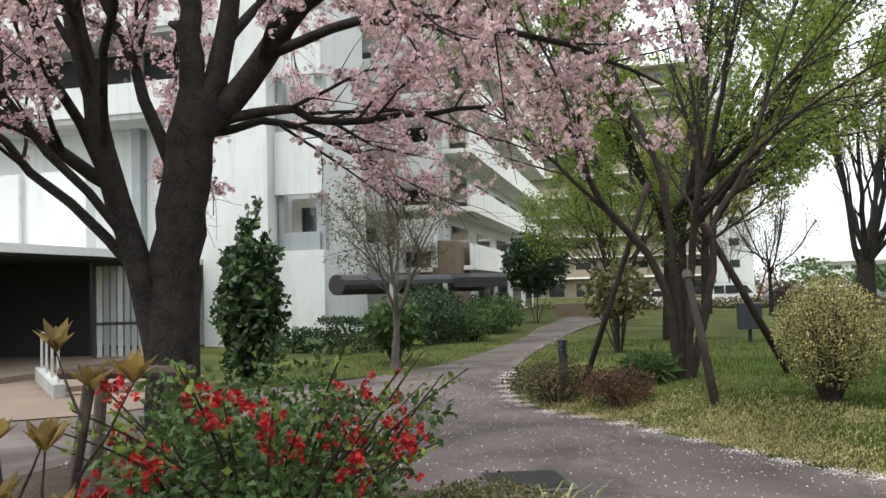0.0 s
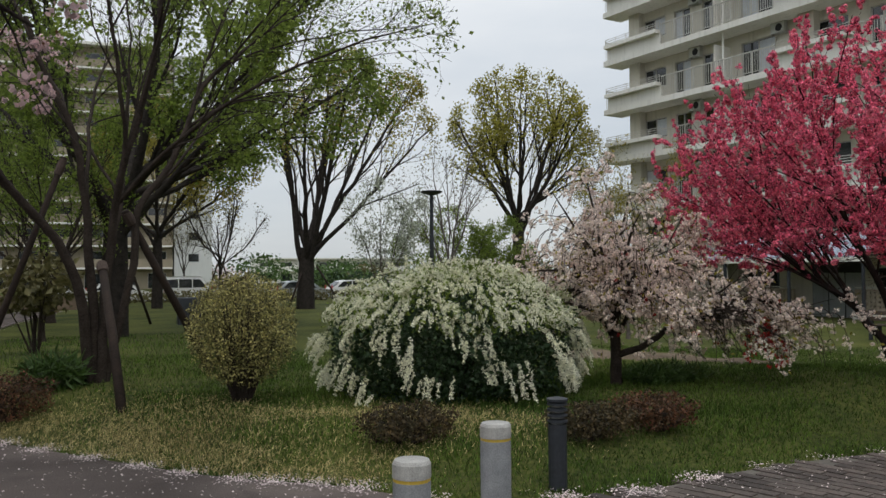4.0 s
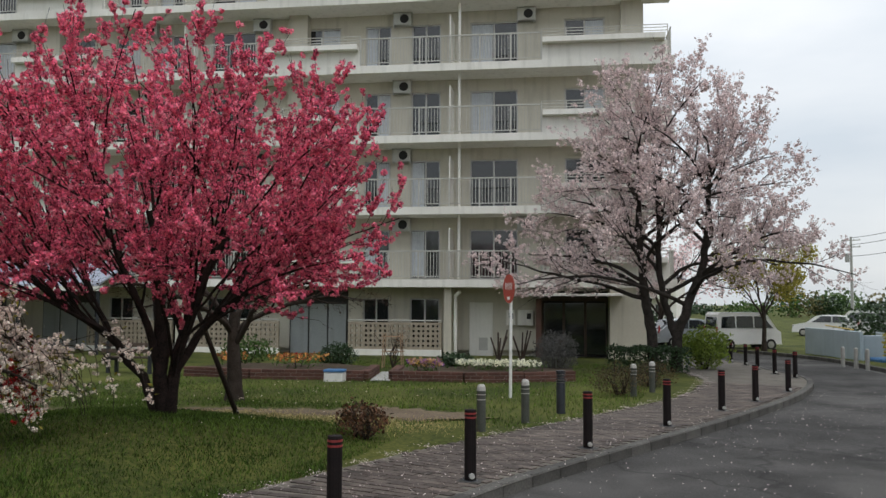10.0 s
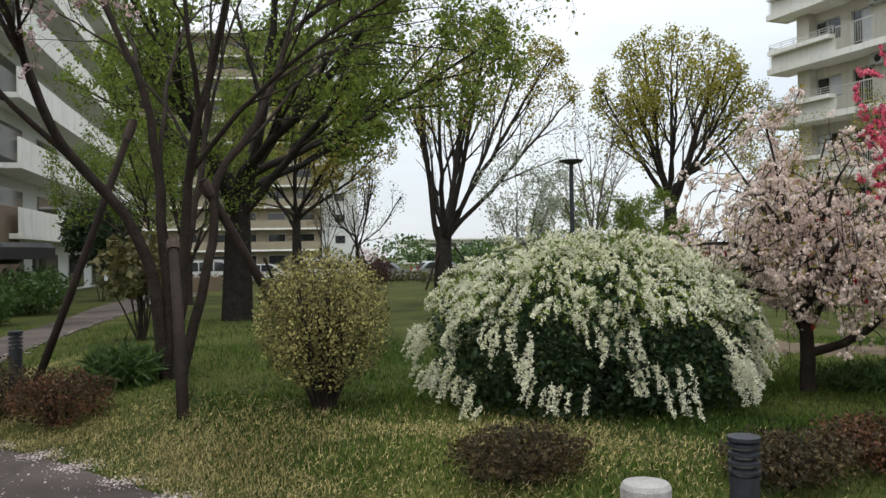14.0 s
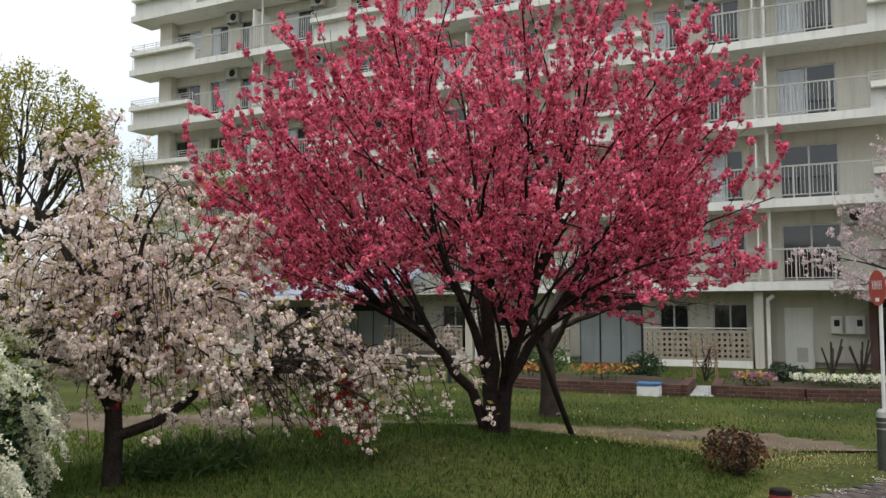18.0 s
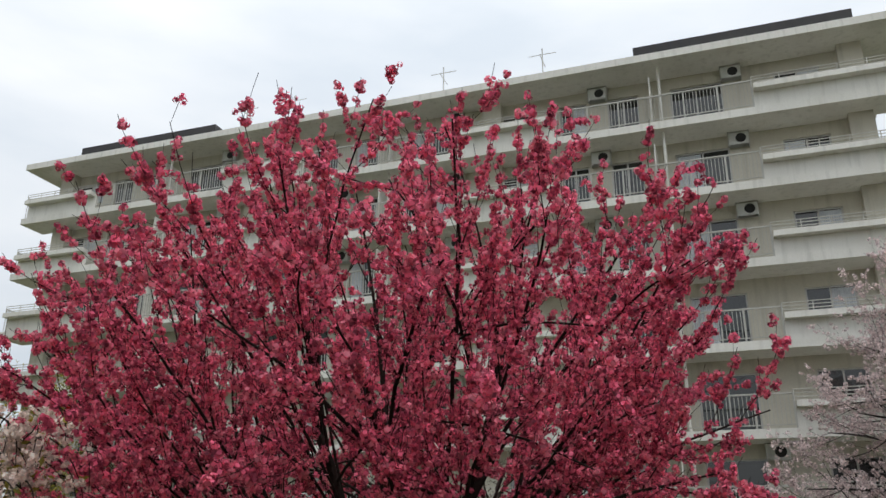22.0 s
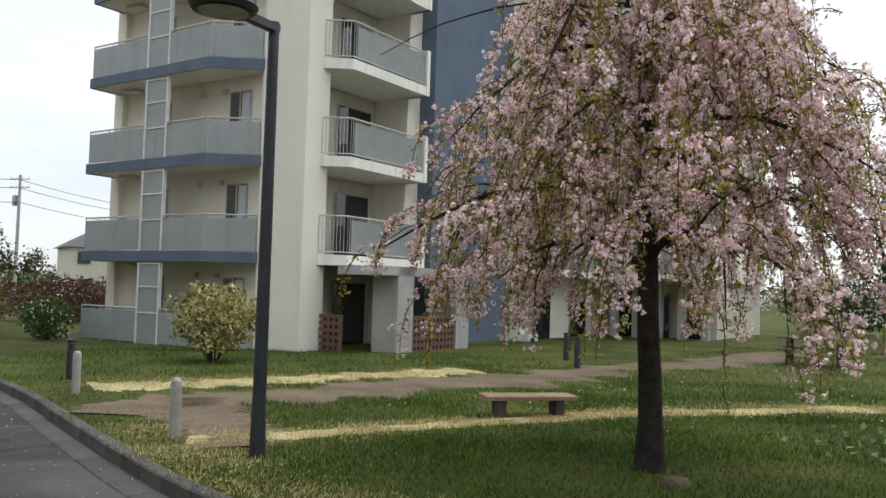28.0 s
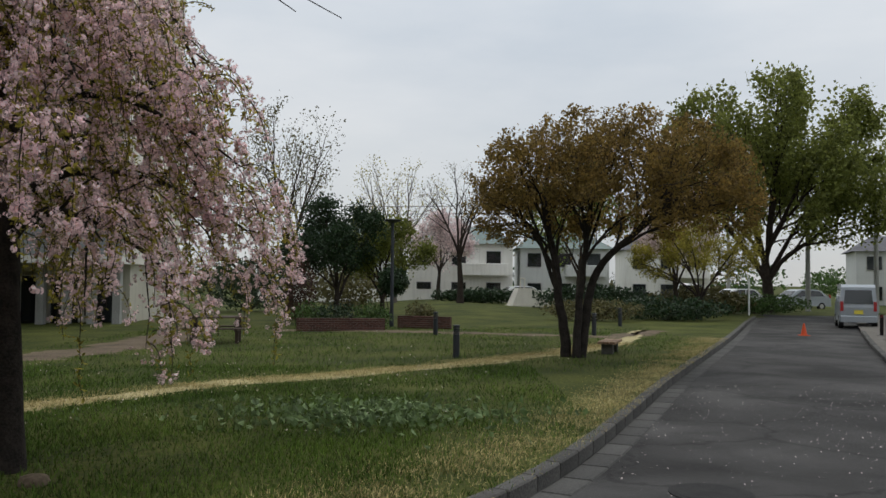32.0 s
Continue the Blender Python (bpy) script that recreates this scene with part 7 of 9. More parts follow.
TRACKS = [
    worn("dirt_track", [(11.6, -2.6), (12.6, -3.3), (13.8, -3.9), (15.2, -4.8)], 1.3, "soil", "bare trodden earth where the track meets the lane"),
    worn("dirt_track", [(14.4, -3.1), (15.0, -4.6), (14.3, -7.5), (13.6, -11), (13.2, -15), (12.2, -19), (12, -25)], 2.1, "soil", "trodden brown earth track across the lawn"),
    worn("mown_strip", [(12.3, -2.6), (11.7, -3.5), (10.3, -6.9), (9.3, -8.6), (7.4, -11.0), (5.5, -12.3), (2.3, -15.4), (-1.2, -20.5), (-3.6, -27)], 0.62, "drygrass", "strip of dry yellow grass worn across the lawn"),
    worn("mown_strip", [(17.6, -4.5), (16.6, -7.0), (15.6, -10.5), (15.2, -12)], 1.4, "drygrass", "patch of dry yellow grass beside the track"),
    worn("dirt_track", [(9.0, 13.0), (12.4, 9.6), (14.2, 7.2), (14.9, 5.6), (14.2, 4.5)], 2.0, "soil", "trodden earth track under the pink tree"),
    worn("gravel_track", [(9.5, -26.3), (5, -25.3), (0.5, -23.9), (-2.0, -23.6), (-4, -27.0)], 1.1, "soil", "pale winding earth path by the planters"),
]


strewn("dry_grass", [(12.3, -2.6), (11.7, -3.5), (10.3, -6.9), (9.3, -8.6), (7.4, -11.0), (5.5, -12.3), (2.3, -15.4), (-1.2, -20.5)], 0.55, 26000, 181, "dry yellow stalks along the worn strip")
strewn("dry_grass", [(17.6, -4.5), (16.6, -7.0), (15.6, -10.5), (15.2, -12)], 1.0, 6000, 182, "dry yellow stalks beside the earth track")
strewn("dry_grass", [(13.5, -2.6), (11.0, -1.9), (8.5, -1.7), (6.0, -2.4), (3.6, -4.8), (0.0, -12.0), (-4.8, -23)], 0.7, 26000, 183, "dry yellow stalks along the lane's kerb")
strewn("dry_grass", [(2.9, 5.6), (1.8, 6.7), (0.3, 8.4), (-1.0, 10.1), (-1.7, 13.5)], 0.7, 10000, 184, "dry mown stalks along the path edge")
strewn("dry_grass", [(-0.5, 8.6), (1.0, 8.0), (2.6, 7.2), (4.4, 6.4)], 1.3, 9000, 185, "dry mown stalks on the bare bank")
strewn("dry_grass", [(13.6, 4.6), (12.9, 5.6), (13.2, 7.6)], 0.9, 4000, 186, "dry stalks beside the earth track")


def bed(name, pts, material, label, off=0.02):
    g = Geo()
    v = [(x, y, lawn_z(x, y) + off) for x, y in pts] + [(*np.mean(pts, 0), lawn_z(*np.mean(pts, 0)) + off + 0.05)]
    k = len(pts)
    g.add(v, [(i, (i + 1) % k, k) for i in range(k)])
    single(name, g, material, label, "bed", kind="structure")


bed("planting_bed", [(-5.8, 5.6), (-6.2, 3), (-5, 0.5), (-2.6, 0), (-0.9, 1.6), (-0.1, 3.2), (-0.5, 4.2), (-2.2, 5.0)], "mulch", "earth bed under the old cherry")


bed("porch_paving", [(-16, 9), (-8.87, 7.85), (-7.87, 8.54), (-7.3, 9.6), (-8.6, 11.2), (-12, 14)], "entry", "pale tan paving before the porch", 0.03)


def prop(a, b, r=0.035, label="dark wooden prop leaning against the trunk"):
    a, b = np.array(a, float), np.array(b, float)
    p = thing("tree_prop", pose(*a), label, "tree prop", "tree props")
    part("pole", Geo().tube([(0, 0, 0), (b - a) * 0.5 + [0.01, 0.01, 0], b - a], [r, r * 0.97, r * 0.88], 10), "pole", p, smooth=True)
    part("rope_tie", Geo().tube([(b - a) * 0.93, (b - a) * 0.96, (b - a) * 0.99], [r * 1.15, r * 1.3, r * 1.12], 10), "wooddark", p, "brown palm rope binding")


prop((11.95, 6.75, 0.1), (10.95, 6.95, 2.0))
prop((0.86, 8.9, 0.18), (0.62, 10.35, 1.9), 0.058)
prop((-1.0, 10.7, 0), (0.15, 10.9, 3.3), 0.045)
prop((2.2, 11.6, 0.15), (0.9, 10.8, 2.6), 0.06)
prop((2.0, 30.5, 0), (1.4, 29.4, 1.7), 0.05)
prop((9.1, 41.5, 0), (10.1, 42.4, 2.2), 0.05)
prop((12.2, 42.5, 0), (10.8, 42.5, 2.2), 0.05)


def stake_frame(x, y):
    """A low timber frame that steadies the old cherry."""
    s = thing("tree_stake", pose(x, y, 0), "weathered timber stake frame round the cherry trunk", "tree stake")
    for dx, dy, lx in ((-0.55, -0.2, 0.12), (-0.25, -0.45, 0.06), (0.35, -0.4, -0.08)):
        part("leg", Geo().tube([(dx - lx, dy - lx, 0), (dx, dy, 1.12)], [0.055, 0.05], 8), "wooddark", s)
    part("crossbar", Geo().tube([(-0.75, -0.35, 1.08), (0.6, -0.42, 1.1)], [0.055, 0.055], 8), "wooddark", s)


stake_frame(-4.2, 4.6)

def clipped_hedge(x0, y0, x1, y1, w, h, material, label, seed, n, size):
    """A boxy hedge between two plan points, leafy on its sides and top."""
    r = rng_of(seed)
    a, b = np.array([x0, y0], float), np.array([x1, y1], float)
    d = unit(b - a)
    side = np.array([-d[1], d[0]])
    t, u, v = r.uniform(0, 1, n), r.uniform(-1, 1, n), r.uniform(0.02, 1, n)
    face = r.uniform(size=n)
    u = np.where(face < 0.45, np.sign(u) * r.uniform(0.85, 1.05, n), u)
    v = np.where(face > 0.6, r.uniform(0.88, 1.04, n), v)
    q = a + (b - a) * t[:, None] + side * (u * w / 2)[:, None]
    ob = thing("hedge", pose(x0, y0, lawn_z(x0, y0)), label, "hedge")
    p = np.c_[q - a, v * h * (1 + 0.05 * np.sin(t * 19))]
    part("foliage", foliage(r, p, BROAD, size), material, ob)
    g = Geo()
    for f in np.linspace(0.04, 0.96, 14):
        c = (b - a) * f
        g.tube([(c[0], c[1], 0), (c[0] + 0.05, c[1], h * 0.8)], [0.02, 0.01], 5, caps=False)
    tagged(part("stemwork", g, "bark", ob), kind="stuff")


# shrubs and hedges by the path
shrub("azalea_bush", (-1.3, 10.2), 0.75, 0.6, 0.62, "azalea", "low brownish azalea clump at the path edge", 51, 5200, 0.032, BROAD, group="azaleas")
shrub("azalea_bush", (-0.35, 9.5), 0.5, 0.45, 0.55, "azaleared", "low reddish azalea clump at the path edge", 52, 3600, 0.032, BROAD, group="azaleas")
shrub("box_bush", (-1.0, 3.55), 0.5, 0.4, 0.42, "leafolive", "low clipped bush at the bed edge", 69, 3200, 0.035, BROAD)
shrub("azalea_bush", (3.3, 6.2), 0.5, 0.38, 0.36, "azalea", "low reddish azalea clump beside the bollards", 53, 3600, 0.032, BROAD, group="azaleas")
shrub("azalea_bush", (4.95, 5.65), 0.5, 0.36, 0.36, "azalea", "low reddish azalea clump beside the bollards", 54, 3400, 0.032, BROAD, group="azaleas")
shrub("azalea_bush", (5.8, 5.85), 0.48, 0.38, 0.38, "azaleared", "low reddish azalea clump beside the bollards", 55, 3400, 0.032, BROAD, group="azaleas")
shrub("azalea_bush", (11.8, 4.85), 0.38, 0.34, 0.48, "azaleared", "small dark azalea at the lawn edge", 56, 900, 0.05, BROAD, group="azaleas")
shrub("azalea_bush", (19.8, 2.5), 0.9, 0.6, 0.65, "azalea", "low reddish azalea clump by the footway", 57, 3000, 0.032, BROAD, group="azaleas")
shrub("azalea_bush", (22.0, 2.0), 0.8, 0.6, 0.6, "azalea", "low azalea clump by the footway", 58, 2400, 0.032, BROAD, group="azaleas")
shrub("laurel_bush", (-7.35, 12.5), 0.62, 0.6, 3.1, "leafdark", "tall dark evergreen shrub beside the porch", 59, 3600, 0.15, BROAD, lumpy=0.4, extra=[("young_leaves", "leaf", 0.3, BROAD, 0.17)])
shrub("hedge", (-6.9, 25.5), 0.9, 2.2, 1.1, "leafdark", "low clipped dark hedge below the block", 60, 3500, 0.09, BROAD, lumpy=0.1)
shrub("hedge", (-7.2, 25.4), 0.8, 4.2, 1.9, "leafdark", "dense dark evergreen hedge before the shed", 66, 5200, 0.1, BROAD, lumpy=0.15)
clipped_hedge(-8.6, 19.2, -6.0, 24.6, 0.9, 0.95, "leafdark", "clipped box hedge before the bicycle shed", 67, 6000, 0.08)
shrub("green_bush", (-5.6, 24.6), 0.7, 0.8, 1.15, "leaf", "rounded green bush by the path", 167, 2200, 0.08, BROAD)
shrub("leafy_shrub", (-5.9, 17.0), 0.8, 0.7, 1.5, "leaf", "loose shrub with large fresh leaves", 68, 900, 0.16, BROAD, 0.3, stems=10)
shrub("hedge", (-9.6, 20.4), 1.3, 0.5, 0.75, "leafdark", "low clipped dark hedge below the white wall", 61, 2600, 0.08, BROAD, lumpy=0.1)
shrub("hedge", (-6.0, 30), 1.2, 2.4, 1.5, "leaf", "mixed green bushes along the path", 62, 3500, 0.12, BROAD)
shrub("young_shrub", (-0.6, 16.4), 0.8, 0.7, 1.9, "leafolive", "loose young shrub with broad pale leaves", 63, 700, 0.16, BROAD, 0.7, stems=12)
shrub("tufted_grass", (0.05, 10.5), 0.35, 0.3, 0.35, "leaf", "tuft of dark bulb leaves in the lawn", 64, 1500, 0.2, BLADE, stems=3)
shrub("tufted_grass", (7.9, 8.5), 0.7, 0.45, 0.2, "leaf", "tuft of dark leaves under the peach", 65, 2200, 0.14, BLADE, stems=3)


def lily_tuft(x, y, seed):
    """Long striped leaves that arch from one crown."""
    r = rng_of(seed)
    g = Geo()
    for _ in range(46):
        a, L = r.uniform(0, 6.28), r.uniform(0.2, 0.42)
        d = np.array([math.cos(a), math.sin(a)])
        s = np.array([-d[1], d[0]]) * 0.014
        foot = r.normal(0, 0.09, 2)
        pts = [(0, 0), (0.35, 0.55), (0.7, 0.72), (1.0, 0.55)]
        v = []
        for q, h in pts:
            c = foot + d * q * L
            w = 1 - q * 0.85
            v += [(*(c - s * w), h * L), (*(c + s * w), h * L)]
        g.add(v, [(0, 1, 3, 2), (2, 3, 5, 4), (4, 5, 7, 6)])
    single("lily_grass", g, "straw", "tuft of pale striped arching leaves at the bed edge", "grass", "striped tufts", m=pose(x, y, 0.0))


for k, (x, y) in enumerate(((-0.6, 3.9), (-0.15, 3.6), (-1.1, 3.9), (-0.9, 3.3), (0.05, 3.2))):
    lily_tuft(x, y, 70 + k)


def bronze_shrub():
    """A near shrub with whorls of young leaves on bare stems."""
    r = rng_of(75)
    ob = thing("rhododendron", pose(-2.15, 0.55, 0), "sparse shrub with whorls of bronze young leaves", "shrub")
    b = grow(r, (0, 0, 0), [((-0.1, 0, 1), 1.2, 0.025), ((0.12, 0.1, 1), 1.4, 0.022), ((-0.25, 0.15, 1), 1.9, 0.022), ((0.05, -0.2, 1), 0.7, 0.02)], [dict(count=4, length=0.6, angle=35, start=0.3, lift=0.25, ratio=0.6, segs=4)], 0.08)
    tagged(part("stemwork", wood(b, (6, 5)), "bark", ob), kind="stuff")
    tips = np.array([x[0][-1] for x in b])
    g = Geo()
    for t in tips:
        n = 9
        f = np.array([np.array(Euler((radians(r.uniform(35, 70)), 0, radians(k * 40))).to_matrix()) for k in range(n)])
        g.scatter(*LEAF, np.repeat(t[None], n, 0), f, r.uniform(0.1, 0.17, n))
    part("foliage", g, "leafmaple", ob)


bronze_shrub()


def quince_shoots():
    """Long leafy shoots that stand out of the quince, and coral flowers in bunches."""
    r = rng_of(76)
    ob = bpy.data.objects["flowering_quince"]
    g, at, red = Geo(), [], []
    for k in range(34):
        a = k * 2.39996
        L, up = r.uniform(0.5, 1.15), r.uniform(0.5, 1.8)
        p0 = np.array([math.cos(a) * 0.5, math.sin(a) * 0.45, r.uniform(0.3, 0.8)])
        d = unit(np.array([math.cos(a), math.sin(a) * 0.7, up]))
        pts = [p0 + d * L * t + np.array([0, 0, -0.15 * t * t]) for t in np.linspace(0, 1, 7)]
        g.tube(pts, np.linspace(0.011, 0.004, 7), 5, caps=False)
        for t in np.linspace(0.05, 1, 22):
            at.append(p0 + d * L * t + [0, 0, -0.15 * t * t] + r.normal(0, 0.022, 3))
        if k % 3:
            c = p0 + d * L * r.uniform(0.35, 0.8)
            red += list(c + r.normal(0, 0.06, (17, 3)))
    tagged(part("shoot", g, "bark", ob), kind="stuff")
    part("shoot_foliage", foliage(r, np.array(at), BROAD, 0.05), "leaffresh", ob)
    part("blossom", foliage(r, np.array(red), PUFF, 0.04), "redflower", ob)


quince_shoots()

# trees of the middle distance
slender_tree("budding_tree", (-5.4, 15.4), 4.6, 1.9, 81, "small grey tree with bare twigs and buds", "leafolive", 0.07, 0.06, 0.1, 0.25, 14, "barkgrey", bare=0.35, polar=85, flat=0.38)
shrub("clipped_tree", (-5.4, 38.0), 1.6, 1.6, 4.4, "leafdark", "dark round evergreen on a short trunk", 82, 4200, 0.2, BROAD, 1.4, stems=4)
slender_tree("apple_tree", (9.8, 27.2), 5.3, 1.9, 83, "slender young tree with pale new leaves", "budleaf", 0.035, 0.085, 0.06, 0.15, 10, "barkgrey", bare=0.35, polar=85, flat=0.38)
slender_tree("bare_tree", (13.6, 30.5), 8.0, 2.6, 84, "thin bare tree behind the white bush", "leafolive", 0.6, 0.08, 0.1, 0.25, 9, "barkgrey", bare=0.35, polar=85, flat=0.38)
slender_tree("young_willow", (15.6, 34.0), 5.0, 3.4, 85, "broad low tree with pale green shoots", "leaffresh", 0.013, 0.08, 0.1, 0.15, 14, "barkgrey", bare=0.28, polar=108, flat=0.42)
slender_tree("fine_tree", (13.6, 17.8), 5.8, 2.4, 86, "young tree with yellowish spring leaves beside the peach", "leafyellow", 0.0288, 0.0525, 0.06, 0.2, 10, "barkgrey", bare=0.28, polar=108, flat=0.42)
slender_tree("plum_tree", (15.7, 9.2), 3.6, 3.0, 87, "low dark tree with bare reddish twigs", "leafred", 0.084, 0.0375, 0.16, 0.42, 12, "bark", bare=0.28, polar=108, flat=0.42)
vase_tree("olive_tree", (2.9, 45.6), 11.5, 4.8, 136, "tall tree with thin olive young leaves", "leafyellow", 0.13, 0.03, 0.26, 3.4, 9, (0.6, 0), 92, low=0.3, flat=0.4)
vase_tree("young_tree", (5.8, 42.4), 6.2, 2.6, 137, "young tree with thin twigs between stakes", "leafolive", 0.09, 0.2, 0.1, 1.9, 8, (0, 0), 88, low=0.35, flat=0.36)
for dx, dy in ((-0.9, -0.2), (0.8, -0.3), (0.1, 0.9)):
    prop((5.8 + dx, 42.4 + dy, 0.05), (5.8 + dx * 0.15, 42.4 + dy * 0.15, 2.3), 0.045)
shrub("red_bush", (8.2, 53.2), 1.1, 0.9, 1.7, "leafred", "dark red bush before the parking lot", 138, 1800, 0.12, BROAD)
slender_tree("street_tree", (5.6, 62), 7.5, 2.6, 88, "young leafless street tree with stakes", "leafolive", 0.6, 0.1, 0.1, 0.3, 9, bare=0.35, polar=85, flat=0.38)
slender_tree("green_tree", (-1.4, 33.0), 9.0, 3.6, 89, "tall fresh green tree by the path", "leaffresh", 0.024, 0.09, 0.16, 0.2, 12, bare=0.28, polar=108, flat=0.42)
slender_tree("green_tree", (-0.9, 21.8), 6.6, 2.6, 90, "fresh green tree behind the maple", "leaffresh", 0.024, 0.0675, 0.1, 0.16, 12, bare=0.28, polar=108, flat=0.42)
# south side of the park
slender_tree("bare_tree", (11.5, -41.5), 11.6, 3.6, 91, "tall brownish tree with budding twigs", "leafolive", 0.16, 0.13, 0.2, 0.3, 10, bare=0.35, polar=85, flat=0.38)
slender_tree("bare_tree", (6.7, -57), 11.0, 3.9, 92, "bare spreading tree with pale buds", "leafyellow", 0.4, 0.13, 0.22, 0.25, 12, "barkgrey", bare=0.35, polar=85, flat=0.38)
slender_tree("bare_tree", (2.1, -52), 9.4, 3.2, 93, "dark bare tree before the houses", "leafolive", 0.9, 0.1, 0.24, 0.3, 10, bare=0.35, polar=85, flat=0.38)
slender_tree("evergreen_tree", (8.2, -34), 5.4, 2.4, 94, "dark evergreen tree behind the planter", "leafdark", 0.0144, 0.12, 0.16, 0.25, 12, bare=0.28, polar=108, flat=0.42)
slender_tree("evergreen_tree", (6.3, -36), 5.0, 2.3, 95, "olive-green tree behind the planter", "leafmid", 0.0168, 0.12, 0.14, 0.25, 12, bare=0.28, polar=108, flat=0.42)
slender_tree("keyaki_tree", (-17.0, -48.6), 14.8, 7.4, 96, "large broad tree in dense fresh green", "leafmid", 0.03, 0.24, 0.4, 0.2, 22, bare=0.25, polar=112, flat=0.43)
slender_tree("keyaki_tree", (-4.5, -45), 9.0, 3.5, 97, "mid-sized tree with fresh leaves", "leaffresh", 0.0384, 0.15, 0.2, 0.3, 10, bare=0.28, polar=108, flat=0.42)
slender_tree("street_tree", (-23.0, -37), 9.6, 4.4, 98, "leafy roadside tree behind the lane", "leafmid", 0.025, 0.16, 0.2, 0.4, 14, bare=0.3, polar=108, flat=0.4)
slender_tree("spring_tree", (-9.0, -37.5), 5.6, 3.3, 99, "low rounded tree with yellow-green flowers", "leafyellow", 0.0144, 0.09, 0.14, 0.2, 14, bare=0.28, polar=108, flat=0.42)
slender_tree("pink_far_tree", (-9.5, -43), 7.0, 2.6, 100, "pale pink cherry behind the low tree", "cherrywhite", 0.024, 0.15, 0.15, 0.3, 10, bare=0.28, polar=108, flat=0.42)
slender_tree("pink_far_tree", (3.5, -63), 7.0, 3.2, 101, "pale pink cherry behind the houses", "cherrywhite", 0.0336, 0.188, 0.2, 0.3, 10, bare=0.28, polar=108, flat=0.42)
shrub("topiary", (5.6, -31.5), 0.62, 0.62, 2.3, "leafdark", "round clipped evergreen ball on a stem", 102, 2200, 0.12, BROAD, 1.05, stems=2)
shrub("hedge", (-7.0, -36), 3.2, 1.6, 1.1, "leafdark", "low clipped hedge by the lane", 103, 3200, 0.14, BROAD, lumpy=0.08)
shrub("hedge", (-15.2, -46), 3.4, 1.4, 1.2, "leaf", "low clipped hedge by the lane", 104, 3000, 0.14, BROAD, lumpy=0.08)
shrub("hedge", (-3.2, -34), 2.4, 1.0, 1.0, "leafolive", "low hedge at the lawn edge", 105, 2200, 0.12, BROAD, lumpy=0.08)
shrub("cone_bush", (9.3, -30.5), 0.7, 0.7, 2.6, "leafred", "narrow reddish conifer in the planter", 106, 1800, 0.12, LEAF, stems=3)
for k, (x, y, w) in enumerate(((7.4, -27.2, 0.9), (6.1, -27.0, 0.7), (4.4, -28.4, 0.6), (8.4, -27.4, 0.7))):
    shrub("planter_bush", (x, y), w, 0.6, 0.95, ("leafdark", "leaf", "leafolive", "leaf")[k], "mixed low greenery in the brick planter", 107 + k, 900, 0.1, BROAD, group="planter greenery")
# beyond the lane's bend
shrub("variegated_bush", (20.5, -9.2), 1.15, 1.0, 1.85, "variegated", "loose shrub with pale variegated leaves before the block", 112, 3600, 0.1, BROAD, 0.2)
shrub("photinia_hedge", (43, -9.5), 5.0, 1.6, 2.2, "leafred", "tall red-leaved hedge beyond the lane", 113, 7000, 0.17, BROAD, lumpy=0.12)
shrub("photinia_hedge", (44, -19), 4.5, 4.5, 2.2, "leafred", "tall red-leaved hedge beyond the lane", 114, 6000, 0.17, BROAD, lumpy=0.12)
shrub("green_bush", (35.0, -6.0), 1.1, 1.0, 1.4, "leafyellow", "yellow-green bush by the low wall", 115, 1800, 0.12, BROAD)
shrub("green_bush", (31.5, -8.2), 0.8, 0.8, 1.3, "leafdark", "dark round bush on the lawn", 116, 1300, 0.12, BROAD)
shrub("green_bush", (30.6, -10.4), 0.9, 0.8, 1.4, "leaf", "flowering bush near the block corner", 117, 1400, 0.12, BROAD, extra=[("blossom", "whiteflower", 0.08, PUFF, 0.06)])
slender_tree("spreading_tree", (36.1, -9.6), 4.3, 3.0, 118, "wide olive-green tree by the red hedge", "leafolive", 0.016, 0.1, 0.13, 0.22, 14, bare=0.28, polar=108, flat=0.42)
slender_tree("cherry_tree", (48, 3.5), 6.5, 4.5, 119, "far pink cherry by the parking lot", "cherry", 0.1, 0.16, 0.2, 0.25, 12, bare=0.3, polar=105, flat=0.4)
slender_tree("green_tree", (44, -1.5), 6.0, 2.6, 120, "pale green tree by the parking lot", "leafyellow", 0.0288, 0.12, 0.12, 0.3, 10, bare=0.28, polar=108, flat=0.42)
clipped_hedge(26.6, 3.5, 27.6, 1.5, 0.9, 0.7, "leafdark", "dark clipped hedge by the entrance", 121, 3600, 0.075)
shrub("lime_bush", (29.2, 0.95), 0.8, 0.8, 1.35, "leaffresh", "bright green shrub by the entrance hedge", 122, 2400, 0.12, LEAF)
shrub("grey_bush", (24.6, 4.75), 0.62, 0.62, 1.25, "greyleaf", "grey-leaved shrub beside the entrance", 123, 4200, 0.06, LEAF)


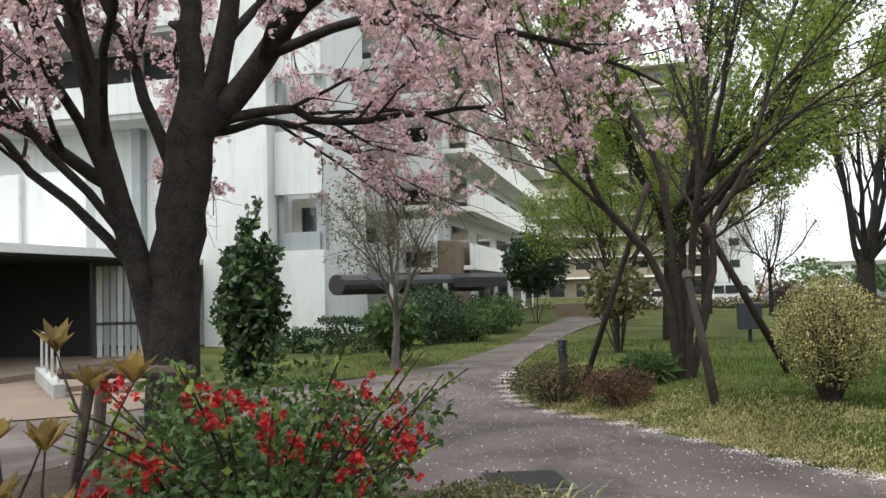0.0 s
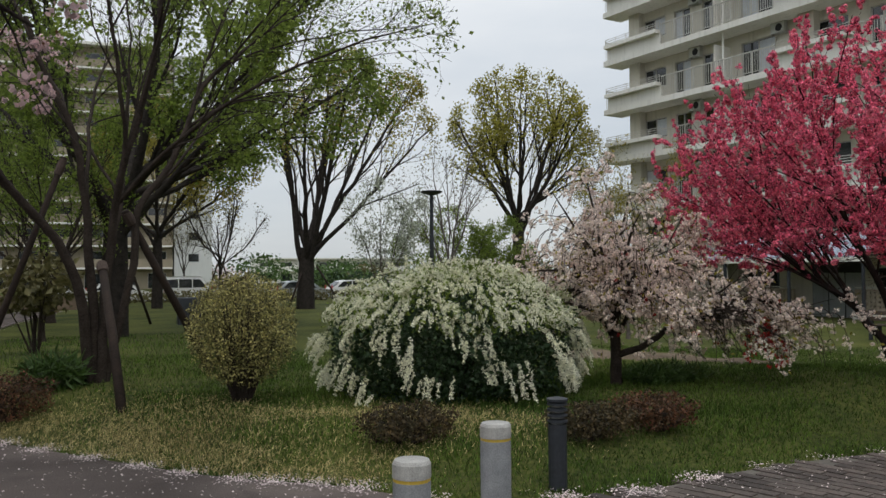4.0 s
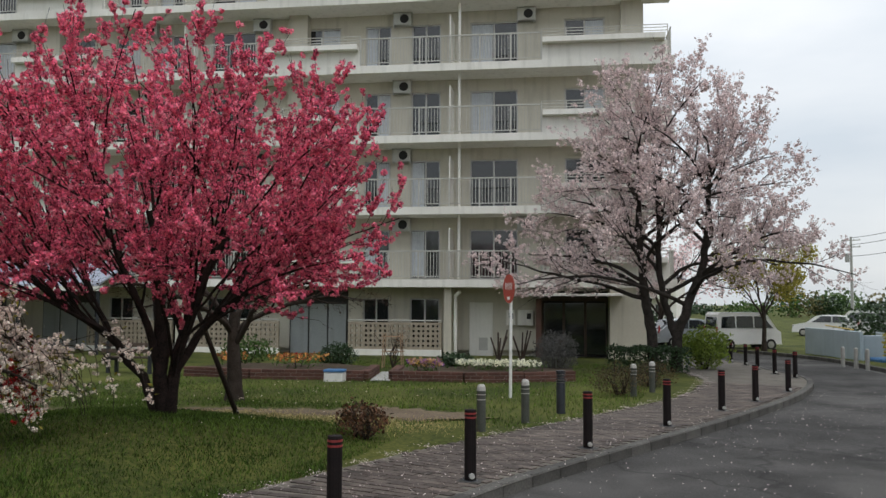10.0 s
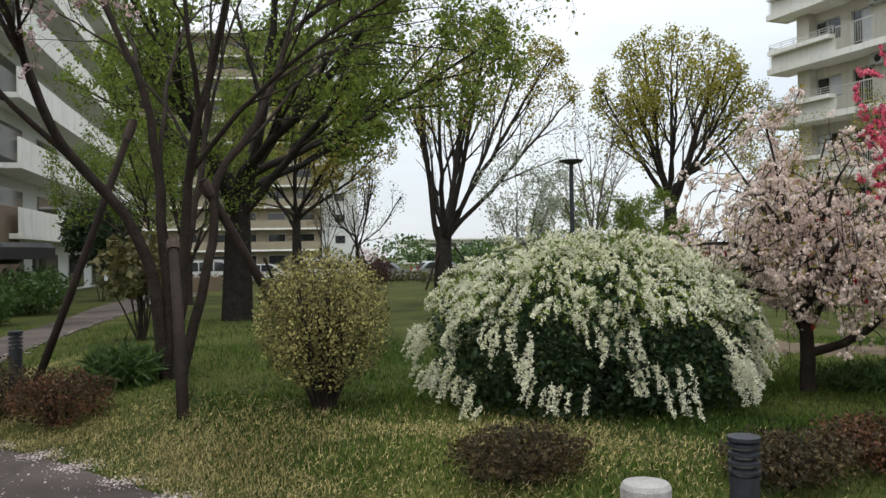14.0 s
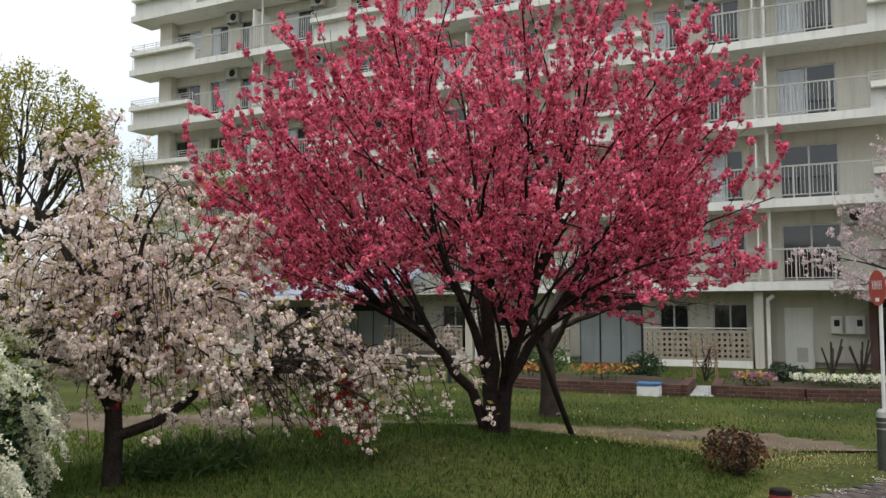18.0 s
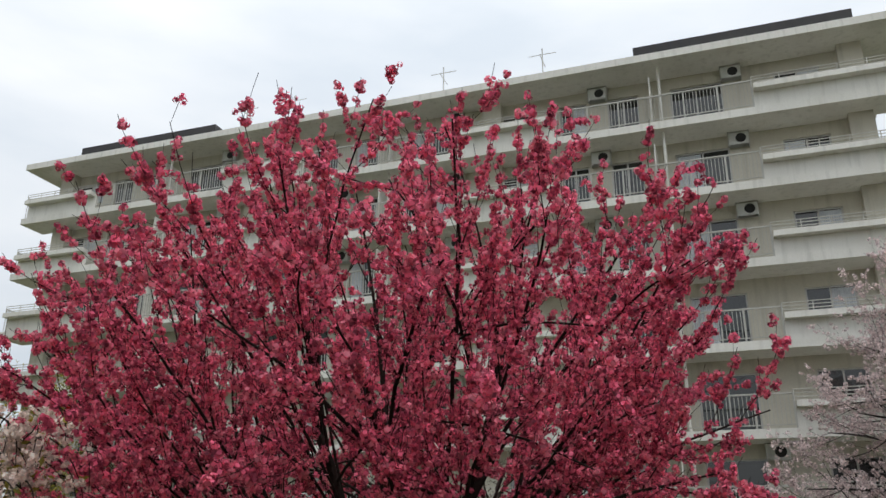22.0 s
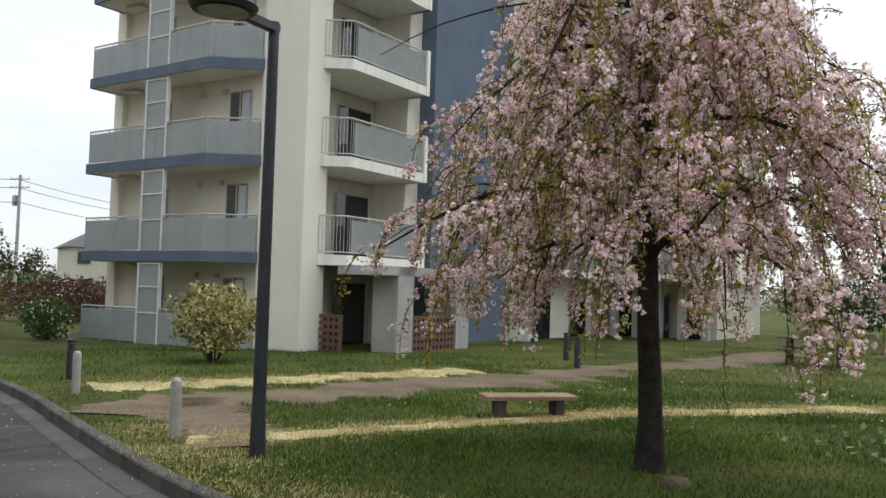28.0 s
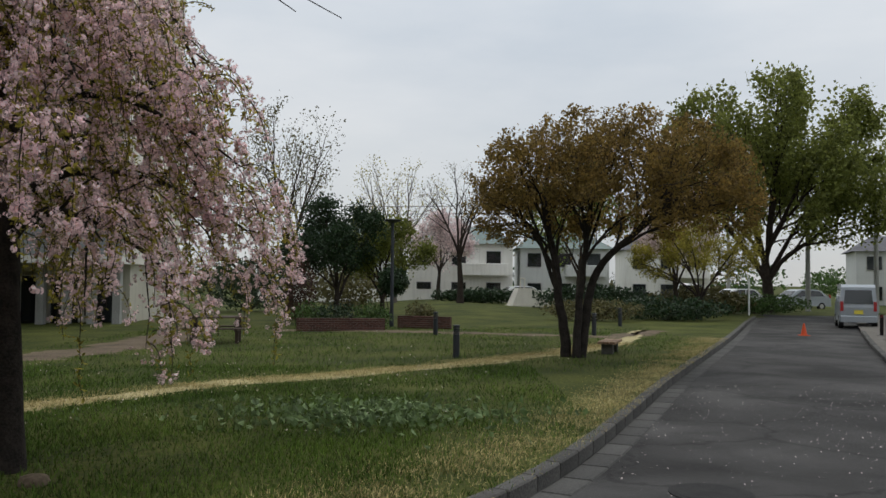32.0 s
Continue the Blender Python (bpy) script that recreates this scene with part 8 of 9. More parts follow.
# ---- garden before the long block ----
def brick_wall(name, a, b, courses, label, thick=0.22, z0=None, length=0.21, high=0.065):
    """A low wall of single bricks on a mortar core."""
    a, b = np.array(a, float), np.array(b, float)
    L = np.linalg.norm(b - a)
    yaw = math.degrees(math.atan2(*(b - a)[::-1]))
    z0 = lawn_z(*((a + b) / 2)) if z0 is None else z0
    w = thing(name, pose(a[0], a[1], z0, 0, 0, yaw), label, "planter")
    h = courses * (high + 0.01)
    n = max(2, int(round(L / (length + 0.01))))
    length = L / n - 0.01
    part("mortar", Geo().box(0.02, -thick / 2 + 0.008, -0.1, L - 0.03, thick / 2 - 0.008, h - 0.014), "mortar", w)
    me = Geo().box(0, -thick / 2, 0, length, thick / 2, high).mesh("brick", "brick")
    half = Geo().box(0, -thick / 2, 0, length / 2 - 0.005, thick / 2, high).mesh("brick", "brick")
    for k in range(courses):
        z = k * (high + 0.01)
        row = [(me, i * (length + 0.01)) for i in range(n)]
        if k % 2:
            row = [(half, 0.0)] + [(me, (i + 0.5) * (length + 0.01)) for i in range(n - 1)] + [(half, (n - 0.5) * (length + 0.01))]
        for mesh, x in row:
            o = new("brick", mesh)
            o.parent, o.location = w, (x, 0, z)


brick_wall("brick_planter", (8.6, -25.6), (5.6, -25.9), 6, "low red brick planter wall")
brick_wall("brick_planter", (5.2, -27.6), (3.3, -26.9), 6, "low red brick planter wall", length=0.23)
def raised_bed(front, back, label):
    """Earth held up by low walls of brick along its front."""
    for a, b in zip(front[:-1], front[1:]):
        brick_wall("brick_planter", a, b, 3, "low weathered brick edging of the flower bed", length=0.3, high=0.075)
    g = Geo()
    pts = list(front) + list(back)
    top = [(x, y, lawn_z(x, y) + 0.2) for x, y in pts]
    mid = tuple(np.mean(top, 0) + [0, 0, 0.05])
    n = len(pts)
    g.add([(x, y, z - 0.4) for x, y, z in top] + top, [(i, (i + 1) % n, n + (i + 1) % n, n + i) for i in range(n)])
    g.add(top + [mid], [(i, (i + 1) % n, n) for i in range(n)])
    single("planting_bed", g, "mulch", label, "bed", kind="structure")


raised_bed([(23.2, 8.75), (21.15, 8.16), (21.44, 6.42), (22.1, 5.1), (23.0, 4.0)], [(25.2, 4.4), (25.0, 8.0)], "raised earth bed with white and violet flowers")
raised_bed([(20.4, 13.6), (20.25, 11.6), (20.7, 9.9), (20.85, 8.8), (23.0, 9.4)], [(23.8, 11.0), (22.8, 13.8)], "raised earth bed with tulips")


def flowers(x, y, rx, ry, h, material, n, label, seed, size=0.07):
    ob = shrub("flower_bed", (x, y), rx, ry, h, "leaf", label, seed, int(n * 0.7), 0.09, LEAF, stems=2, category="flowers", lift=0.2)
    r = rng_of(seed + 1)
    q = r.uniform(-1, 1, (n, 2))
    q = q[(q**2).sum(1) < 1]
    p = np.c_[q * [rx, ry], r.uniform(0.6, 1.1, len(q)) * h]
    part("blossom", foliage(r, p, PUFF5, size), material, ob)


flowers(21.4, 10.9, 0.7, 0.8, 0.36, "tulip", 150, "bed of red and yellow tulips", 130, 0.055)
flowers(21.6, 7.5, 0.4, 0.5, 0.3, "violet", 190, "purple and yellow pansies", 132, 0.06)
flowers(22.75, 5.9, 0.45, 1.15, 0.26, "spirea", 620, "row of small white flowers", 134, 0.042)
flowers(21.3, 12.9, 0.5, 0.5, 0.34, "tulip", 60, "yellow flowers by the bench", 136)
shrub("garden_bush", (24.2, 11.1), 0.6, 0.55, 0.8, "leafdark", "round evergreen in the garden", 138, 1500, 0.07, BROAD)
shrub("garden_bush", (23.8, 7.4), 0.5, 0.5, 0.4, "leafdark", "low dark bush in the garden", 139, 1000, 0.07, BROAD, lift=0.2)
shrub("garden_bush", (24.9, 14.6), 0.9, 0.9, 0.9, "leaf", "green bush in the garden", 140, 1200, 0.09, BROAD)


def planter_box(x, y):
    b = thing("cool_box", pose(x, y, lawn_z(x, y), 0, 0, 100), "white plastic box with a blue lid on the grass", "box")
    part("body", bevel_box(-0.24, -0.16, 0.0, 0.24, 0.16, 0.24, 0.03), "signwhite", b)
    part("lid", bevel_box(-0.25, -0.17, 0.24, 0.25, 0.17, 0.3, 0.02), "tarp", b)


planter_box(20.35, 9.35)
single("stone_slab", bevel_box(-1.2, -0.25, 0, 1.2, 0.25, 0.03, 0.02), "concrete", "pale stone slab path in the garden", "slab", m=pose(22.1, 8.75, lawn_z(22.1, 8.75) + 0.02, 0, 0, 16))


def rose_frame(x, y):
    f = thing("garden_trellis", pose(x, y, lawn_z(x, y), 0, 0, 100), "rustic timber frame for a climbing rose", "garden frame")
    for dx, dy in ((-0.3, -0.15), (0.3, -0.15), (-0.3, 0.15), (0.3, 0.15)):
        part("post", Geo().tube([(dx, dy, 0), (dx * 0.85, dy, 1.05)], [0.02, 0.017], 6), "wood", f)
    for h in (0.5, 0.95):
        part("rail", Geo().rod((-0.33, -0.15, h), (0.33, -0.15, h), 0.014, 6), "wood", f)
        part("rail", Geo().rod((-0.33, 0.15, h), (0.33, 0.15, h), 0.014, 6), "wood", f)
    r = rng_of(140)
    rose = thing("rose_bush", pose(x, y, lawn_z(x, y)), "bare climbing rose tied into a timber frame", "shrub")
    canes = [limb([(0, 0, 0), (r.normal(0, 0.1), r.normal(0, 0.1), 0.5), (r.normal(0, 0.25), r.normal(0, 0.2), r.uniform(0.8, 1.2))], 0.02, 0.006, 0, 0.15, r, 0.02) for _ in range(9)]
    tagged(part("branchwork", wood(canes), "bark", rose), kind="stuff")
    part("foliage", foliage(r, along(r, canes, 0, 0.06, 0.04)[0], LEAF, 0.06), "bronze", rose)


rose_frame(25.5, 9.9)


def pruned_rose(x, y, seed):
    r = rng_of(seed)
    g = Geo()
    for _ in range(6):
        a = r.uniform(0, 6.28)
        g.tube([(0, 0, 0), (math.cos(a) * 0.12, math.sin(a) * 0.12, 0.45), (math.cos(a) * 0.3, math.sin(a) * 0.3, r.uniform(0.8, 1.15))], [0.035, 0.03, 0.025], 6)
    single("pruned_shrub", g, "wooddark", "hard-pruned shrub with bare stubs", "shrub", m=pose(x, y, lawn_z(x, y)))


pruned_rose(28.2, 7.3, 141)
pruned_rose(28.5, 6.6, 142)


def iron_stand(x, y):
    s = thing("flower_stand", pose(x, y, lawn_z(x, y), 0, 0, 100), "black wrought iron flower stand by the wall", "stand")
    part("arch", Geo().tube([(-0.3, 0, 0), (-0.3, 0, 0.75), (0, 0, 0.92), (0.3, 0, 0.75), (0.3, 0, 0)], [0.015] * 5, 6), "darkmetal", s)
    for h in (0.12, 0.45, 0.7):
        part("shelf", Geo().box(-0.3, -0.12, h, 0.3, 0.12, h + 0.02), "darkmetal", s)
    for dx in (-0.15, 0.0, 0.15):
        part("bar", Geo().rod((dx, 0, 0.1), (dx, 0, 0.82), 0.008, 5), "darkmetal", s)


iron_stand(29.6, 5.6)


def back_bench(x, y, yaw, label):
    b = thing("park_bench", pose(x, y, lawn_z(x, y), 0, 0, yaw), label, "bench")
    for i in range(3):
        part("seat_slat", bevel_box(-0.8, -0.2 + i * 0.14, 0.4, 0.8, -0.09 + i * 0.14, 0.44, 0.01), "wooddark", b)
    for i in range(2):
        part("back_slat", bevel_box(-0.8, 0.24, 0.55 + i * 0.16, 0.8, 0.28, 0.66 + i * 0.16, 0.01), "wooddark", b)
    for dx in (-0.6, 0.6):
        part("leg", Geo().box(dx - 0.04, -0.2, 0, dx + 0.04, -0.12, 0.4).box(dx - 0.04, 0.2, 0, dx + 0.04, 0.28, 0.85).box(dx - 0.04, -0.2, 0.34, dx + 0.04, 0.28, 0.4), "darkmetal", b)


back_bench(20.6, 15.4, 98, "dark slatted bench at the garden edge")


# ---- park furniture on the south lawn ----
def flat_bench(x, y, yaw, label):
    b = thing("flat_bench", pose(x, y, lawn_z(x, y), 0, 0, yaw), label, "bench", "backless benches")
    for i in range(3):
        part("seat_board", bevel_box(-0.66, -0.21 + i * 0.145, 0.25, 0.66, -0.08 + i * 0.145, 0.31, 0.012), "wood", b)
    for dx in (-0.42, 0.42):
        part("leg", bevel_box(dx - 0.07, -0.14, 0, dx + 0.07, 0.14, 0.25, 0.02), "stone", b)


flat_bench(10.55, -6.9, 51, "backless bench with a pale wooden seat on dark legs")
flat_bench(-0.35, -17.4, 70, "backless bench with a worn brown seat")


def picnic_table(x, y, yaw):
    t = thing("picnic_table", pose(x, y, lawn_z(x, y), 0, 0, yaw), "brown timber picnic table with fixed benches", "table")
    for i in range(5):
        part("top_board", bevel_box(-0.85, -0.38 + i * 0.155, 0.7, 0.85, -0.24 + i * 0.155, 0.74, 0.01), "wooddark", t)
    for dy in (-0.72, 0.58):
        part("bench_board", bevel_box(-0.85, dy, 0.41, 0.85, dy + 0.24, 0.45, 0.01), "wooddark", t)
    for dx in (-0.6, 0.6):
        part("leg", Geo().box(dx - 0.05, -0.68, 0.36, dx + 0.05, 0.78, 0.41).box(dx - 0.05, -0.4, 0, dx + 0.05, -0.3, 0.7).box(dx - 0.05, 0.3, 0, dx + 0.05, 0.4, 0.7), "wooddark", t)


picnic_table(10.0, -20.4, 8)
single("boulder", Geo().lathe([(0.11, -0.05), (0.14, 0.04), (0.11, 0.1), (0.03, 0.12)], 9), "soil", "small dark boulder at the cherry's foot", "rock", m=pose(7.35, -4.2, lawn_z(7.3, -4.2) - 0.04), smooth=True)


def play_hill(x, y):
    p = thing("play_slide", pose(x, y, lawn_z(x, y), 0, 0, 12), "white moulded play hill with a slide", "playground slide")
    part("body", Geo().slab([(-1.5, -0.8), (1.5, -0.8), (1.5, 0.8), (-1.5, 0.8)], 0, 0.12).add([(-1.3, -0.7, 0.1), (1.4, -0.7, 0.1), (1.4, 0.7, 0.1), (-1.3, 0.7, 0.1), (-0.2, -0.45, 1.25), (0.9, -0.45, 1.25), (0.9, 0.45, 1.25), (-0.2, 0.45, 1.25)], [(0, 1, 5, 4), (1, 2, 6, 5), (2, 3, 7, 6), (3, 0, 4, 7), (4, 5, 6, 7)]), "slidewhite", p)
    part("handrail", Geo().tube([(0.5, -0.45, 1.25), (0.5, -0.45, 1.9), (0.5, 0.45, 1.9), (0.5, 0.45, 1.25)], [0.05] * 4, 8), "slidewhite", p)


play_hill(-2.6, -53)


# ---- vehicles ----
def vehicle(name, x, y, yaw, kind, paint, label, z=0.0):
    """A car from its side outline: body, panes, wheels and lamps. Its front points along +x."""
    c = thing(name, pose(x, y, z, 0, 0, yaw), label, "car")
    if kind == "van":
        L, W = 3.4, 1.46
        side = [(-1.68, 0.3), (-1.7, 0.9), (-1.62, 1.75), (-1.5, 1.87), (0.75, 1.87), (1.0, 1.75), (1.45, 1.05), (1.68, 0.9), (1.7, 0.3)]
        panes = [[(-1.5, 1.1), (-1.45, 1.65), (-0.75, 1.68), (-0.75, 1.1)], [(-0.68, 1.1), (-0.68, 1.68), (0.2, 1.68), (0.2, 1.1)], [(0.28, 1.1), (0.28, 1.68), (0.8, 1.66), (1.25, 1.1)]]
    else:
        L, W = 4.2, 1.66
        side = [(-2.1, 0.3), (-2.1, 0.85), (-1.9, 0.98), (-1.35, 1.42), (-0.9, 1.5), (0.2, 1.5), (0.6, 1.4), (1.15, 0.98), (1.95, 0.82), (2.1, 0.6), (2.1, 0.3)]
        panes = [[(-1.65, 1.0), (-1.2, 1.4), (-0.5, 1.43), (-0.5, 1.0)], [(-0.42, 1.0), (-0.42, 1.43), (0.2, 1.43), (0.85, 1.0)]]
    g = Geo()
    k = len(side)
    inner = [(px * 0.985, pz) for px, pz in side]
    ys = [-W / 2, -W / 2 + 0.08, W / 2 - 0.08, W / 2]
    v = []
    for i, yy in enumerate(ys):
        for px, pz in side:
            tilt = 0.12 * max(0, pz - 0.95) * (1 if i in (0, 3) else 0)
            v.append((px, yy + (tilt if yy < 0 else -tilt), pz - (0.04 if i in (0, 3) and pz > 1.3 else 0)))
    f = [(j * k + i, j * k + (i + 1) % k, (j + 1) * k + (i + 1) % k, (j + 1) * k + i) for j in range(3) for i in range(k)]
    g.add(v, f)
    mid = [np.mean(v[:k], 0), np.mean(v[3 * k :], 0)]
    g.add(np.r_[v[:k], [mid[0]]], [((i + 1) % k, i, k) for i in range(k)])
    g.add(np.r_[v[3 * k :], [mid[1]]], [(i, (i + 1) % k, k) for i in range(k)])
    part("body", g, paint, c)
    for s in (-1, 1):
        for q in panes:
            pts = [(px, s * (W / 2 - 0.12 * (pz - 0.95) + 0.006), pz) for px, pz in q]
            pts += [(px, py - s * 0.02, pz) for px, py, pz in pts]
            part("side_window", Geo().add(pts, [(0, 1, 2, 3), (4, 5, 6, 7)]), "glass", c)
    if kind == "van":
        rear = [(-1.705, -0.55, 1.05), (-1.705, 0.55, 1.05), (-1.65, 0.5, 1.62), (-1.65, -0.5, 1.62)]
        front = [(1.02, -0.58, 1.72), (1.02, 0.58, 1.72), (1.44, 0.64, 1.1), (1.44, -0.64, 1.1)]
    else:
        rear = [(-1.93, -0.6, 1.0), (-1.93, 0.6, 1.0), (-1.42, 0.55, 1.4), (-1.42, -0.55, 1.4)]
        front = [(0.64, -0.58, 1.4), (0.64, 0.58, 1.4), (1.15, 0.66, 1.0), (1.15, -0.66, 1.0)]
    for nm, q in (("rear_window", rear), ("windscreen", front)):
        sgn = -1 if nm[0] == "r" else 1
        part(nm, Geo().add([(px + sgn * 0.02, py, pz + 0.01) for px, py, pz in q] + [(px, py, pz) for px, py, pz in q], [(0, 1, 2, 3), (7, 6, 5, 4)]), "glass", c)
    for dx in (-L * 0.32, L * 0.33):
        for s in (-1, 1):
            w = part("wheel", Geo().tube([(dx, s * (W / 2 - 0.18), 0.28), (dx, s * (W / 2 + 0.01), 0.28)], [0.28, 0.28], 20), "tyre", c)
            part("rim", Geo().tube([(dx, s * (W / 2 + 0.005), 0.28), (dx, s * (W / 2 + 0.02), 0.28)], [0.18, 0.15], 14), "inox", w)
    for s in (-1, 1):
        part("tail_light", bevel_box(-L / 2 - 0.02, s * (W / 2 - 0.1) - 0.06, 0.75, -L / 2 + 0.05, s * (W / 2 - 0.1) + 0.06, 1.15, 0.01), "lampred", c)
        part("headlight", bevel_box(L / 2 - 0.12, s * (W / 2 - 0.22) - 0.14, 0.66, L / 2 + 0.0, s * (W / 2 - 0.22) + 0.14, 0.82, 0.02), "granitetop", c)
    part("bumper", bevel_box(-L / 2 - 0.05, -W / 2 + 0.03, 0.28, -L / 2 + 0.1, W / 2 - 0.03, 0.55, 0.03), paint, c)
    part("number_plate", Geo().box(-L / 2 - 0.06, -0.17, 0.62, -L / 2 - 0.045, 0.17, 0.79), "plate" if kind == "van" else "signwhite", c)
    return c


vehicle("white_van", 46.5, -0.6, -62, "van", "carwhite", "white kei van parked across the lane", -0.55)
vehicle("silver_car", 48.0, 2.0, -60, "car", "carsilver", "silver car parked behind the van", -0.55)
vehicle("silver_van", -14.6, -33.4, -113, "van", "carsilver", "silver kei van with a yellow plate parked in the lane", -0.11)
cone = thing("traffic_cone", pose(-9.4, -26.9, -0.11), "small orange traffic cone behind the van", "cone")
part("cone_body", Geo().lathe([(0.11, 0.03), (0.03, 0.42), (0.02, 0.44)], 14), "orange", cone)
part("cone_base", bevel_box(-0.16, -0.16, 0, 0.16, 0.16, 0.03, 0.01), "orange", cone)
LOT = [(-2.5, 58, 10, "van", "carwhite"), (1.2, 59, 8, "car", "carwhite"), (5.5, 60, 12, "van", "carwhite"), (9.5, 60.5, 5, "car", "carsilver"), (13.5, 59, 8, "car", "carsilver"), (18, 61, 6, "car", "carwhite"), (22.5, 61, 12, "van", "carwhite"), (27, 60, 10, "car", "carsilver"), (31, 61, 6, "car", "carwhite")]
for x, y, a, k, p in LOT:
    vehicle("parked_car", x, y, a, k, p, "white or silver car in the far parking lot" if k == "car" else "white van in the far parking lot", -0.5 if x > 20 else -0.2)
for x, y, a, k, p in ((-13.5, -54, 80, "van", "carwhite"), (-19, -60, 15, "car", "carwhite"), (-23, -58, 10, "car", "carsilver"), (-3, -66, 10, "car", "carwhite"), (66, -6.6, 80, "car", "carwhite"), (65.6, -9.0, 80, "van", "carwhite"), (65, -11.6, 80, "car", "carsilver"), (64.4, -13.8, 80, "car", "carwhite"), (64, -17.5, 80, "car", "carwhite")):
    vehicle("parked_car", x, y, a, k, p, "car parked beyond the park", -0.5 if x > 40 else -0.1)
shrub("lot_hedge", (6, 55), 16, 0.9, 0.8, "leafolive", "long low clipped hedge before the parking lot", 150, 5200, 0.16, BROAD, lumpy=0.03)
shrub("lot_hedge", (25, 52), 8, 0.9, 0.9, "leaf", "long low clipped hedge before the parking lot", 151, 3000, 0.16, BROAD, lumpy=0.03)
single("low_wall", bevel_box(-2.2, -0.25, 0, 2.2, 0.25, 0.75, 0.03), "entry", "low beige planter wall by the path's end", "wall", m=pose(-3.2, 46, 0))


def notice_board(x, y):
    b = thing("litter_bin", pose(x, y, lawn_z(x, y)), "dark square bin on a post on the lawn", "bin")
    part("body", bevel_box(-0.3, -0.25, 0.35, 0.3, 0.25, 1.05, 0.03), "darkmetal", b)
    part("post", Geo().rod((0, 0, 0), (0, 0, 0.36), 0.05, 8), "darkmetal", b)


notice_board(2.6, 21.5)


def bike_shed():
    s = thing("bicycle_shed", pose(-9.3, 21.3, 0, 0, 0, 71), "low dark-roofed bicycle shed on posts", "shed")
    part("roof", Geo().tube([(1.4, 0.9, 1.95), (10.2, 0.9, 1.95)], [0.34, 0.34], 14), "roofdark", s)
    part("gable_cover", bevel_box(7.9, -0.2, 1.78, 10.9, 2.0, 2.32, 0.16), "roofdark", s)
    for x in (3.5, 6.8, 10.3):
        part("post", Geo().box(x - 0.06, 0.2, 0, x + 0.06, 0.32, 1.95), "concrete", s)


bike_shed()


# ---- low walls, poles and houses ----
def utility_wall():
    w = thing("service_enclosure", pose(38.0, -7.0, -0.5, 0, 0, 14), "pale blue-grey concrete enclosure beside the lane", "wall")
    part("front", bevel_box(0, 0, 0, 4.0, 0.15, 1.05, 0.02), "paintblue", w)
    part("side", bevel_box(0, 0.15, 0, 0.15, 2.4, 1.05, 0.02), "paintblue", w)
    part("back_wall", bevel_box(-0.2, 2.4, 0, 5.6, 2.55, 1.2, 0.02), "paintblue", w)
    part("rail", Geo().rod((0.6, 2.45, 1.25), (3.4, 2.45, 1.35), 0.03, 6), "yellow", w)
    part("sheet", bevel_box(-1.4, 1.6, 0.0, -0.3, 2.3, 0.25, 0.05), "tarp", w, "folded blue sheet")


utility_wall()
for x, y in ((31.0, -3.9), (31.9, -3.7), (32.6, -3.4)):
    bollard_grey(x, y, True)


def utility_pole(x, y, h, seed):
    p = thing("utility_pole", pose(x, y, -0.3, 0, 0, 30 + seed * 20), "concrete utility pole with cross-arms", "pole")
    part("pole", Geo().tube([(0, 0, 0), (0, 0, h)], [0.17, 0.11], 10), "concrete", p)
    for z in (h - 0.4, h - 1.1):
        part("crossarm", Geo().box(-0.9, -0.05, z, 0.9, 0.05, z + 0.09), "steel", p)
        for dx in (-0.8, -0.3, 0.3, 0.8):
            part("insulator", Geo().lathe([(0.04, z + 0.09), (0.06, z + 0.16), (0.03, z + 0.24)], 8, (dx, 0, 0)), "signwhite", p)
    part("transformer", Geo().lathe([(0.2, h - 2.6), (0.22, h - 2.5), (0.22, h - 1.8), (0.15, h - 1.7)], 12, (0.38, 0, 0)), "concrete", p)


POLES = [(75, -30.5, 10.5), (78, -19.5, 10.8), (96, -12.5, 9.0), (88, -55, 10)]
for k, (x, y, h) in enumerate(POLES):
    utility_pole(x, y, h, k)
for k, (x, y, h) in enumerate(((-21, -52, 9.5), (-24.5, -50, 9.0), (-27, -49, 9.2), (-20, -64, 8.5))):
    utility_pole(x, y, h, k)


def cable(a, b, sag):
    pts = [np.array(a) * (1 - t) + np.array(b) * t - [0, 0, sag * 4 * t * (1 - t)] for t in np.linspace(0, 1, 14)]
    single("cable", Geo().tube(pts, [0.025] * 14, 4), "darkmetal", "overhead cable between utility poles", "cable", "overhead cables")


for z in (10.1, 9.4, 8.2):
    cable((75, -30.5, z - 0.3), (78, -19.5, z), 0.3)
    cable((78, -19.5, z), (96, -12.5, z - 1.5), 0.5)
    cable((75, -30.5, z - 0.3), (88, -55, z - 0.2), 0.5)
for z in (8.2, 7.6):
    cable((-21, -52, z), (-27, -49, z - 0.2), 0.2)
    cable((-21, -52, z), (30, -75, z + 1), 1.0)


